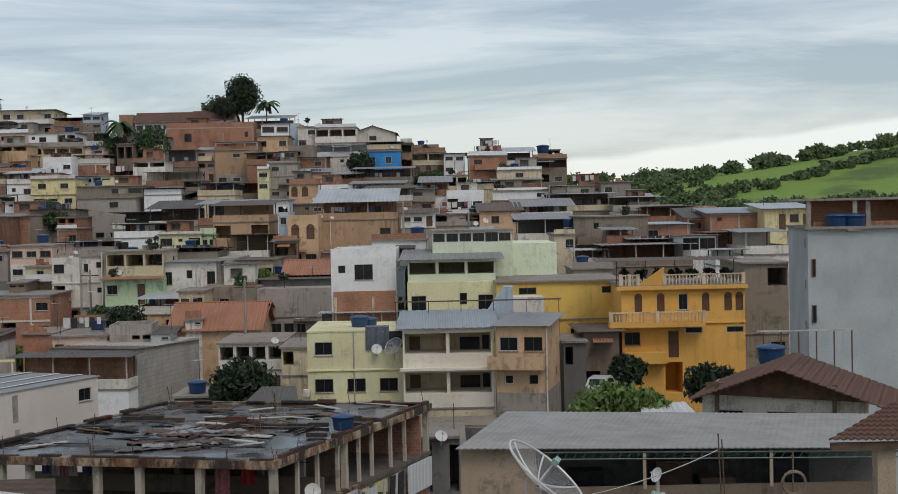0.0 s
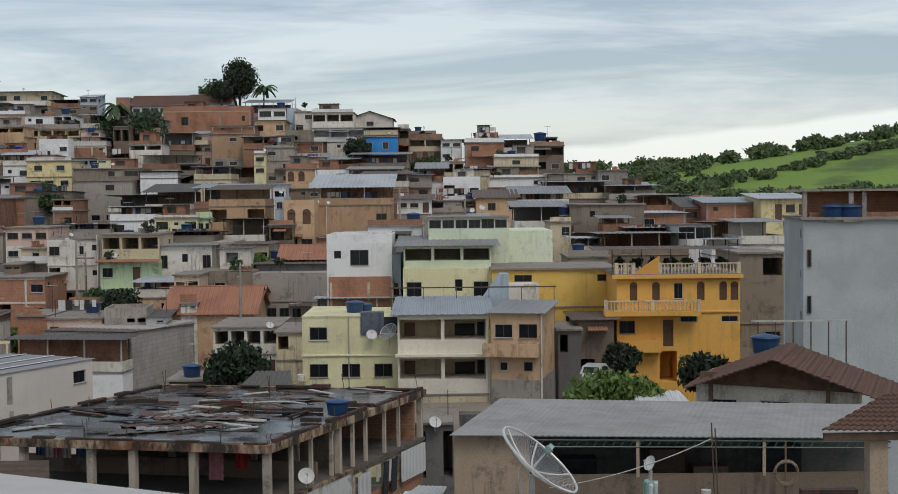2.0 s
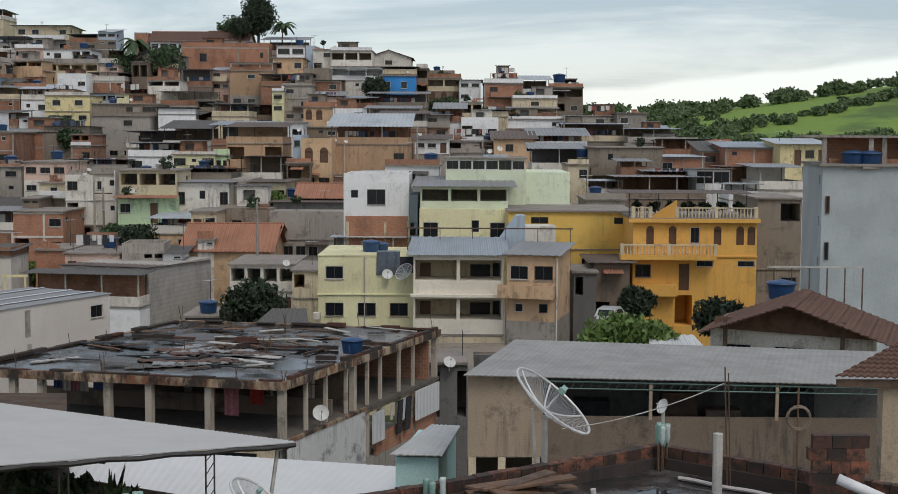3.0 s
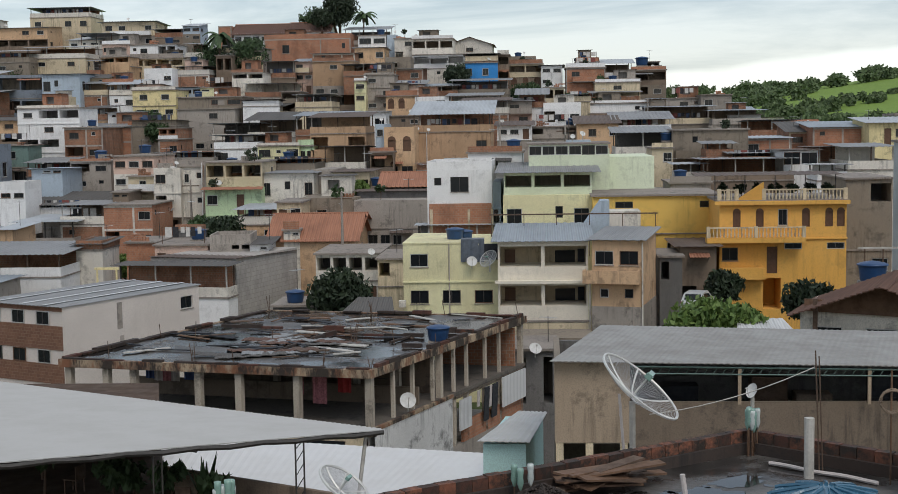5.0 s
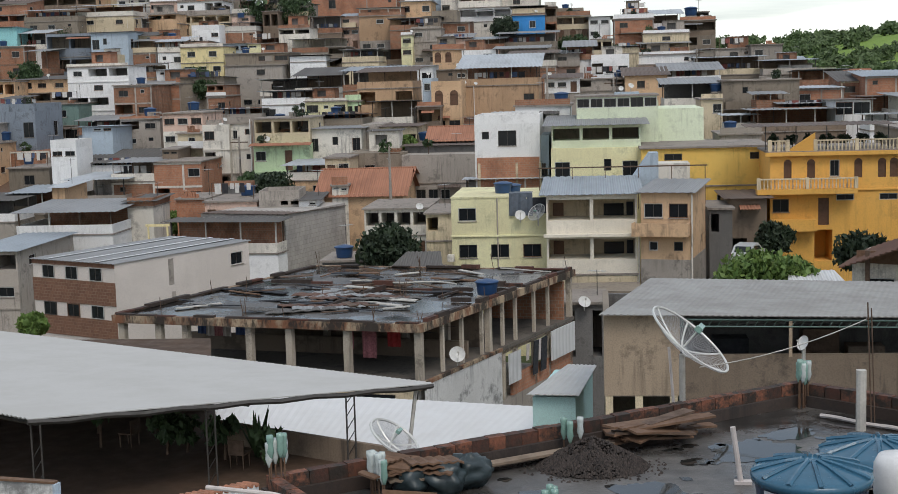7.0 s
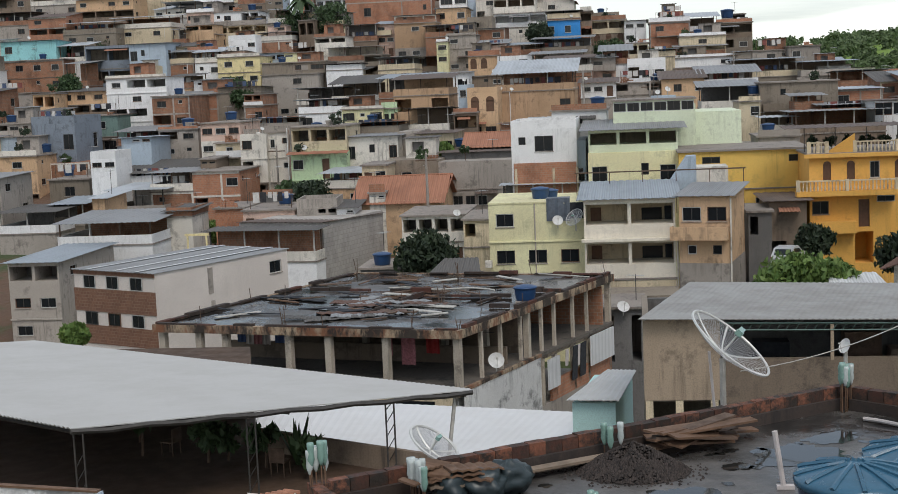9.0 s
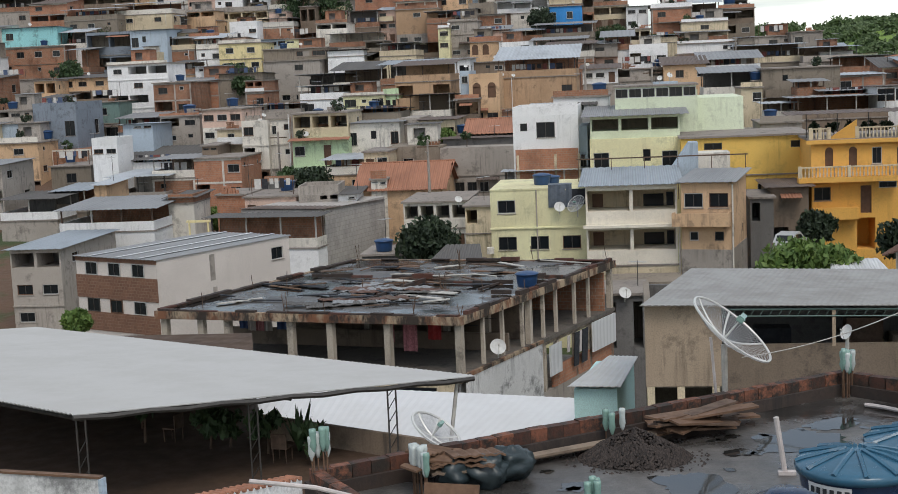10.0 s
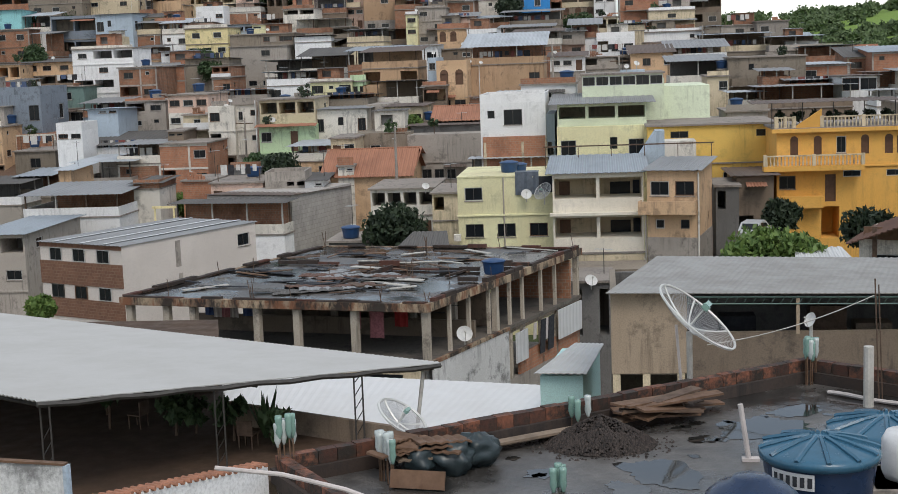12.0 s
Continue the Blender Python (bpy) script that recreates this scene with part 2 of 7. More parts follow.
class Mesh:
    """Collects faces for one part."""

    def __init__(self):
        self.v, self.f = [], []

    def quad(self, *pts):
        n = len(self.v)
        self.v += [tuple(p) for p in pts]
        self.f.append(tuple(range(n, n + len(pts))))
        return self

    def box(self, x0, x1, y0, y1, z0, z1):
        n = len(self.v)
        self.v += [(x, y, z) for z in (z0, z1) for y in (y0, y1) for x in (x0, x1)]
        self.f += [tuple(n + i for i in q) for q in ((0, 2, 3, 1), (4, 5, 7, 6), (0, 1, 5, 4), (2, 6, 7, 3), (0, 4, 6, 2), (1, 3, 7, 5))]
        return self

    def rod(self, a, b, r, sides=6, r2=None):
        a, b = Vector(a), Vector(b)
        q = (b - a).to_track_quat("Z", "Y")
        n = len(self.v)
        for end, rad in ((a, r), (b, r if r2 is None else r2)):
            for i in range(sides):
                t = 2 * math.pi * i / sides
                self.v.append(tuple(end + q @ Vector((rad * math.cos(t), rad * math.sin(t), 0))))
        self.f += [(n + i, n + (i + 1) % sides, n + sides + (i + 1) % sides, n + sides + i) for i in range(sides)]
        self.f += [tuple(n + i for i in reversed(range(sides))), tuple(n + sides + i for i in range(sides))]
        return self

    def pipe(self, pts, r, sides=6):
        """One bent tube through the points."""
        pts = [Vector(p) for p in pts]
        n, k = len(self.v), len(pts)
        for j, p in enumerate(pts):
            q = (pts[min(j + 1, k - 1)] - pts[max(j - 1, 0)]).to_track_quat("Z", "Y")
            self.v += [tuple(p + q @ Vector((r * math.cos(2 * math.pi * i / sides), r * math.sin(2 * math.pi * i / sides), 0))) for i in range(sides)]
        for j in range(k - 1):
            self.f += [(n + j * sides + i, n + j * sides + (i + 1) % sides, n + (j + 1) * sides + (i + 1) % sides, n + (j + 1) * sides + i) for i in range(sides)]
        self.f += [tuple(n + i for i in reversed(range(sides))), tuple(n + (k - 1) * sides + i for i in range(sides))]
        return self

    def lathe(self, profile, sides=20, x=0, y=0):
        n, k = len(self.v), len(profile)
        for r, z in profile:
            self.v += [(x + r * math.cos(2 * math.pi * i / sides), y + r * math.sin(2 * math.pi * i / sides), z) for i in range(sides)]
        for j in range(k - 1):
            self.f += [(n + j * sides + i, n + j * sides + (i + 1) % sides, n + (j + 1) * sides + (i + 1) % sides, n + (j + 1) * sides + i) for i in range(sides)]
        self.f.append(tuple(n + i for i in reversed(range(sides))))
        self.f.append(tuple(n + (k - 1) * sides + i for i in range(sides)))
        return self

    def plate(self, a, b, c, d, t=0.04):
        """A sheet with thickness t below its four corners."""
        lo = [Vector(p) - Vector((0, 0, t)) for p in (a, b, c, d)]
        self.quad(a, b, c, d).quad(*reversed(lo))
        top = [a, b, c, d]
        for i in range(4):
            j = (i + 1) % 4
            self.quad(top[j], top[i], lo[i], lo[j])
        return self

    def data(self, name, mat, smooth=False):
        me = bpy.data.meshes.new(name)
        me.from_pydata(self.v, [], self.f)
        me.materials.append(MATS[mat])
        if smooth:
            me.shade_smooth()
        me.update()
        return me


def part(name, mesh, mat, parent, label="", smooth=False):
    ob = new(name, mesh.data(name, mat, smooth) if isinstance(mesh, Mesh) else mesh)
    ob.parent = parent
    return tagged(ob, label)


def thing(name, m, label, category, group="", kind=""):
    ob = new(name)
    ob.matrix_world = m
    return tagged(ob, label, category, group, kind)


def lone(name, mesh, mat, m, label, category, group="", kind="", smooth=False):
    ob = new(name, mesh.data(name, mat, smooth))
    ob.matrix_world = m
    return tagged(ob, label, category, group, kind)


# ---------- ground ----------
PROFILE = ((-60, -16), (20, -18), (60, -23), (85, -23), (100, -21), (125, -17), (150, -14), (180, -8.5), (210, -4), (235, 2), (255, 8), (275, 9), (330, -2), (420, -6), (700, 0), (3500, 0))


def ground_z(x, y):
    for (a, za), (b, zb) in zip(PROFILE, PROFILE[1:]):
        if y <= b:
            z = za + (zb - za) * max(0.0, (y - a) / (b - a))
            break
    else:
        z = PROFILE[-1][1]
    lift = max(0.0, min(1.0, (y - 150) / 90))
    fall = max(0.0, min(1.0, (x + 10) / 70))
    z -= lift * fall * 14.0 * max(0.0, 1 - max(0, y - 260) / 100)
    # the pasture ridge
    rise = max(0.0, min(60.0, 5 + 0.15 * (x - 75))) * max(0.0, min(1.0, (x - 20) / 60))
    z += (rise + 3) * math.exp(-(((y - 560) / 120) ** 2))
    z += 14 * math.exp(-(((y - 900) / 240) ** 2)) * (0.75 + 0.25 * math.sin(x / 90))
    return z


def ground_sheet():
    xs = [-3000, -1200, -500, -300] + [-200 + 6 * i for i in range(110)] + [520, 700, 1200, 3000]
    ys = [-300, -60] + [-20 + 8 * i for i in range(130)] + [1100, 1400, 2000, 3500]
    m = Mesh()
    m.v = [(x, y, ground_z(x, y) + 0.5 * noise.noise((x * 0.06, y * 0.06, 0))) for y in ys for x in xs]
    n = len(xs)
    m.f = [(j * n + i, j * n + i + 1, (j + 1) * n + i + 1, (j + 1) * n + i) for j in range(len(ys) - 1) for i in range(n - 1)]
    mat, nt, bsdf, vec, info = base("hillside", 0.95)
    co = nt.nodes.new("ShaderNodeTexCoord")
    ob_co = co.outputs["Object"]
    green = mix_nodes(nt, noise_at(nt, ob_co, 0.5, 6), (0.20, 0.30, 0.05), (0.12, 0.20, 0.035))
    green = mix_nodes(nt, step(nt, noise_at(nt, ob_co, 0.03, 6), 0.5, 0.62), green, (0.08, 0.13, 0.03))
    earth = mix_nodes(nt, noise_at(nt, ob_co, 0.4, 6), (0.14, 0.075, 0.045), (0.09, 0.06, 0.04))
    sep = nt.nodes.new("ShaderNodeSeparateXYZ")
    nt.links.new(ob_co, sep.inputs[0])
    far = step(nt, sep.outputs["Y"], 262, 290)
    wild = step(nt, noise_at(nt, ob_co, 0.12, 5), 0.45, 0.55)
    town = mix_nodes(nt, wild, earth, (0.05, 0.07, 0.025))
    nt.links.new(mix_nodes(nt, far, town, green), bsdf.inputs["Base Color"])
    bump(nt, bsdf, noise_at(nt, ob_co, 1.5, 5), 0.6, 0.3)
    MATS["hillside"] = mat
    return tagged(new("ground", m.data("ground", "hillside", True)), "bare earth town slope running into green pasture hills", "ground", kind="structure")


ground_sheet()

# ---------- houses ----------


def opening_list(front, w, h):
    """Openings of a wall from its storeys, top one first: x0, x1, z0, z1, depth, code."""
    out = []
    rows = front.split("|")
    sh = h / len(rows)
    for r, row in enumerate(rows):
        z = h - (r + 1) * sh
        slot = w / max(1, len(row))
        for i, c in enumerate(row):
            cx = -w / 2 + slot * (i + 0.5)
            if c == "w":
                a = min(0.68, slot * 0.38)
                out.append((cx - a, cx + a, z + sh * 0.38, z + sh * 0.74, 0.14, c))
            elif c == "W":
                a = slot * 0.42
                out.append((cx - a, cx + a, z + sh * 0.34, z + sh * 0.8, 0.14, c))
            elif c == "G":
                a = slot * 0.48
                out.append((cx - a, cx + a, z + sh * 0.3, z + sh * 0.92, 0.1, c))
            elif c == "s":
                out.append((cx - 0.32, cx + 0.32, z + sh * 0.55, z + sh * 0.78, 0.14, c))
            elif c == "v":
                a = slot * 0.42
                out.append((cx - a, cx + a, z + sh * 0.68, z + sh * 0.86, 0.12, c))
            elif c == "a":
                a = min(0.5, slot * 0.34)
                out.append((cx - a, cx + a, z + sh * 0.3, z + sh * 0.72, 0.14, c))
            elif c == "d":
                out.append((cx - 0.42, cx + 0.42, z + 0.03, z + sh * 0.76, 0.16, c))
            elif c in "bB":
                a = slot / 2 - 0.13
                out.append((cx - a, cx + a, z + (sh * 0.36 if c == "b" else 0.04), z + sh * 0.88, 3.2, c))
    return out


def wall_face(m, m_in, ops, w, z0, h, put):
    """Fills a wall of width w from z0 to h with holes; put maps (x, depth, z) to the house."""
    xs = sorted({-w / 2, w / 2, *[v for o in ops for v in o[:2]]})
    zs = sorted({z0, h, *[v for o in ops for v in o[2:4]]})
    for xa, xb in zip(xs, xs[1:]):
        for za, zb in zip(zs, zs[1:]):
            cx, cz = (xa + xb) / 2, (za + zb) / 2
            if not any(o[0] < cx < o[1] and o[2] < cz < o[3] for o in ops):
                m.quad(put(xa, 0, za), put(xb, 0, za), put(xb, 0, zb), put(xa, 0, zb))
    for a, b, c, d, deep, code in ops:
        t = m
        for p, q in (((a, c), (b, c)), ((b, c), (b, d)), ((b, d), (a, d)), ((a, d), (a, c))):
            t.quad(put(p[0], 0, p[1]), put(q[0], 0, q[1]), put(q[0], deep, q[1]), put(p[0], deep, p[1]))
        if code in "bB":
            m_in.quad(put(a, deep, c), put(b, deep, c), put(b, deep, d), put(a, deep, d))


def window_unit(parent, a, b, c, d, deep, code, put, rng):
    """A window: frame, panes or shutter, set back in its opening."""
    fr, pane = Mesh(), Mesh()
    e = 0.06 if b - a < 2 else 0.08

    def bar(xa, xb, za, zb, y0, y1, mesh):
        p = [put(x, y, z) for z in (za, zb) for y in (y0, y1) for x in (xa, xb)]
        n = len(mesh.v)
        mesh.v += p
        mesh.f += [tuple(n + i for i in q) for q in ((0, 2, 3, 1), (4, 5, 7, 6), (0, 1, 5, 4), (2, 6, 7, 3), (0, 4, 6, 2), (1, 3, 7, 5))]

    y0, y1 = deep - 0.07, deep - 0.02
    for y in (y0, y1):
        fr.v += [put(*p) for p in ((a, y, c), (b, y, c), (b, y, d), (a, y, d), (a + e, y, c + e), (b - e, y, c + e), (b - e, y, d - e), (a + e, y, d - e))]
    for i in range(4):
        j = (i + 1) % 4
        fr.f += [(i, j, 4 + j, 4 + i), (8 + j, 8 + i, 12 + i, 12 + j), (4 + i, 4 + j, 12 + j, 12 + i), (j, i, 8 + i, 8 + j)]
    n = max(2, round((b - a) / 0.75)) if code in "wWGv" else 1
    bar(a + e, b - e, c + e, d - e, deep - 0.035, deep - 0.025, pane)
    wood = code in "ad" or rng.random() < 0.2
    win = part("door" if code == "d" else "window", fr, "woodshut" if wood else rng.choice(["aluminium", "aluminium", "steel"]), parent)
    part("pane", pane, "woodshut" if code in "ad" else "glass", win)
    for i in range(1, n):
        x, mull = a + (b - a) * i / n, Mesh()
        bar(x - 0.025, x + 0.025, c + e, d - e, y0, y1, mull)
        part("mullion", mull, "steel", win)
    if code in "wW":
        sill = Mesh()
        bar(a - 0.06, b + 0.06, c - 0.07, c - 0.005, -0.06, 0.1, sill)
        part("sill", sill, "concrete", win)
    if code == "a":
        arch = Mesh()
        pts = [put((a + b) / 2 + (b - a) / 2 * math.cos(t), -0.03, d + (b - a) / 2 * math.sin(t)) for t in [math.pi * i / 10 for i in range(11)]]
        back = [put((a + b) / 2 + (b - a) / 2 * math.cos(t), 0.05, d + (b - a) / 2 * math.sin(t)) for t in [math.pi * i / 10 for i in range(11)]]
        arch.quad(*pts)
        for i in range(10):
            arch.quad(pts[i], back[i], back[i + 1], pts[i + 1])
        part("arch", arch, "woodshut", win)


def roof_sheet(a, b, c, d, n=24, amp=0.025, t=0.03):
    """A corrugated sheet between front corners a, b and back corners d, c."""
    a, b, c, d = map(Vector, (a, b, c, d))
    m = Mesh()
    for i in range(n + 1):
        s = i / n
        lift = Vector((0, 0, amp * (1 if i % 2 else -1)))
        f, k = a.lerp(b, s) + lift, d.lerp(c, s) + lift
        m.v += [tuple(f), tuple(k), tuple(f - Vector((0, 0, t))), tuple(k - Vector((0, 0, t)))]
    for i in range(n):
        p, q = 4 * i, 4 * i + 4
        m.f += [(p, q, q + 1, p + 1), (p + 2, p + 3, q + 3, q + 2), (p, p + 2, q + 2, q), (p + 1, q + 1, q + 3, p + 3)]
    m.f += [(0, 1, 3, 2), (4 * n, 4 * n + 2, 4 * n + 3, 4 * n + 1)]
    return m


def roof_parts(ho, w, d, h, roof, mat, rh, rng, over=0.35, pitch=0.14, sheet=""):
    if roof == "slab":
        part("roof", Mesh().box(-w / 2 - 0.18, w / 2 + 0.18, -0.25, d + 0.15, h, h + 0.16), "slab", ho)
    elif roof == "parapet":
        m = Mesh().box(-w / 2, w / 2, 0, 0.15, h, h + rh).box(-w / 2, w / 2, d - 0.15, d, h, h + rh)
        m.box(-w / 2, -w / 2 + 0.15, 0.15, d - 0.15, h, h + rh).box(w / 2 - 0.15, w / 2, 0.15, d - 0.15, h, h + rh)
        part("parapet", m, mat, ho)
        part("roof", Mesh().box(-w / 2 + 0.15, w / 2 - 0.15, 0.15, d - 0.15, h, h + 0.08), "slab", ho)
    elif roof in ("shed", "terrace"):
        z0, z1 = h + (rh if roof == "terrace" else 0.1), h + (rh if roof == "terrace" else 0.1) + d * pitch
        if roof == "terrace":
            part("roof", Mesh().box(-w / 2 - 0.1, w / 2 + 0.1, -0.12, d + 0.1, h, h + 0.12), "slab", ho)
            par = Mesh().box(-w / 2, w / 2, 0, 0.12, h + 0.12, h + 0.95).box(-w / 2, -w / 2 + 0.12, 0.12, d, h + 0.12, h + 0.95).box(w / 2 - 0.12, w / 2, 0.12, d, h + 0.12, h + 0.95)
            part("parapet", par, rng.choice([mat, mat, "oldbrick", "cream", "offwhite", "white"]), ho)
            n = max(2, round(w / 3.2))
            for i in range(n + 1):
                x = -w / 2 + 0.2 + (w - 0.4) * i / n
                part("post", Mesh().box(x - 0.06, x + 0.06, 0.13, 0.25, h + 0.12, z0), rng.choice(["palepost", "timber", "steel"]), ho)
            for x in (-w / 2 + 0.2, w / 2 - 0.2):
                part("post", Mesh().box(x - 0.06, x + 0.06, d - 0.3, d - 0.18, h + 0.12, z1 - 0.05), "timber", ho)
            # back wall mostly in dark tones, shade under the roof put into colour
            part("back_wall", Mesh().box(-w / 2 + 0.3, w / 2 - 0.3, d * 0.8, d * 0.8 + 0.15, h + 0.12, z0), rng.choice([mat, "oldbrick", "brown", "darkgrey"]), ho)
        else:
            g = Mesh()
            for x in (-w / 2 + 0.01, w / 2 - 0.11):
                g.v += [(x + dx, y, z) for dx in (0, 0.1) for y, z in ((0.05, h), (d - 0.05, h), (d - 0.05, z1 - 0.06))]
                n = len(g.v) - 6
                g.f += [(n, n + 1, n + 2), (n + 5, n + 4, n + 3), (n, n + 2, n + 5, n + 3)]
            h1, h2 = Mesh(), Mesh()
            h1.v, h1.f, h2.v, h2.f = g.v[:6], g.f[:3], g.v[6:], g.f[:3]
            part("gable", h1, mat, ho), part("gable", h2, mat, ho)
        o = over
        sh = sheet or rng.choice(["metal", "palesheet", "fibro", "rustmetal", "metal", "bluemetal"])
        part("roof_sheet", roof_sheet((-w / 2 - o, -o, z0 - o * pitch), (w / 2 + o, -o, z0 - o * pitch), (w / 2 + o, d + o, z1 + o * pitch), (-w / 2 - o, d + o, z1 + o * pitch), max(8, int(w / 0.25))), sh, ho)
    elif roof in ("tile", "gable"):
        rise = rh
        o = over
        if roof == "tile":
            k = rise / (d / 2)
            tiles = "browntile" if mat == "white" else "tile"
            m = roof_sheet((-w / 2 - o, -o, h - o * k), (w / 2 + o, -o, h - o * k), (w / 2 + o, d / 2, h + rise), (-w / 2 - o, d / 2, h + rise), max(8, int(w / 0.2)), 0.03, 0.06)
            part("roof_slope", m, tiles, ho)
            m = roof_sheet((-w / 2 - o, d / 2, h + rise), (w / 2 + o, d / 2, h + rise), (w / 2 + o, d + o, h - o * k), (-w / 2 - o, d + o, h - o * k), max(8, int(w / 0.2)), 0.03, 0.06)
            part("roof_slope", m, tiles, ho)
            part("ridge", Mesh().rod((-w / 2 - o, d / 2, h + rise), (w / 2 + o, d / 2, h + rise), 0.1), "tile", ho)
            for x in (-w / 2 + 0.002, w / 2 - 0.002):
                part("gable", Mesh().quad((x, 0, h), (x, d, h), (x, d / 2, h + rise - 0.05)), mat, ho)
        else:
            k = rise / (w / 2)
            for s in (-1, 1):
                m = roof_sheet((s * (w / 2 + o), d + o, h - o * k), (s * (w / 2 + o), -o, h - o * k), (0, -o, h + rise), (0, d + o, h + rise), max(8, int(d / 0.2)), 0.03, 0.06)
                part("roof_slope", m, "browntile", ho)
            part("ridge", Mesh().rod((0, -o, h + rise), (0, d + o, h + rise), 0.1), "browntile", ho)
            for y in (0.002, d):
                part("gable", Mesh().quad((-w / 2, y, h), (w / 2, y, h), (0, y, h + rise - 0.05)), mat, ho)


HOUSES = []


def facade_parts(ho, w, h, mat, storeys, ops, open_front, rng):
    """Frame members, pipes and balconies that stand proud of a hillside front."""
    sh = h / storeys
    clear = lambda a, b: not any(o[0] < b and o[1] > a for o in ops)
    if mat in ("brick", "oldbrick", "block") and h > 1.4:
        tone = rng.choice(["concrete", "cream", "offwhite", "grey"])
        for x in [-w / 2 + 0.11, w / 2 - 0.11] + ([rng.uniform(-0.2, 0.2) * w] if w > 5 else []):
            if clear(x - 0.12, x + 0.12):
                part("column", Mesh().box(x - 0.11, x + 0.11, -0.04, -0.002, 0, h), tone, ho)
        for i in range(1, storeys + 1):
            part("beam", Mesh().box(-w / 2, w / 2, -0.045, -0.003, sh * i - 0.22, sh * i - 0.005), tone, ho)
    if h > 2 and rng.random() < 0.5:
        x = rng.choice([-1, 1]) * w * rng.uniform(0.3, 0.48)
        if clear(x - 0.08, x + 0.08):
            part("drainpipe", Mesh().rod((x, -0.07, 0), (x, -0.07, h), 0.05, 6), rng.choice(["offwhite", "grey", "white", "steel"]), ho)
    if storeys > 1 and not open_front and w > 3 and rng.random() < 0.45:
        z, a = sh * rng.randint(1, storeys - 1), rng.uniform(0.25, 0.5) * w
        c = rng.uniform(-1, 1) * (w / 2 - a)
        tone = rng.choice([mat, "white", "offwhite", "cream"])
        bal = part("balcony", Mesh().box(c - a, c + a, -0.95, -0.003, z - 0.12, z), "slab", ho)
        part("rail_wall", Mesh().box(c - a, c + a, -0.95, -0.85, z, z + 0.8), tone, bal)
        for x in (c - a, c + a - 0.1):
            part("rail_wall", Mesh().box(x, x + 0.1, -0.85, -0.003, z, z + 0.8), tone, bal)


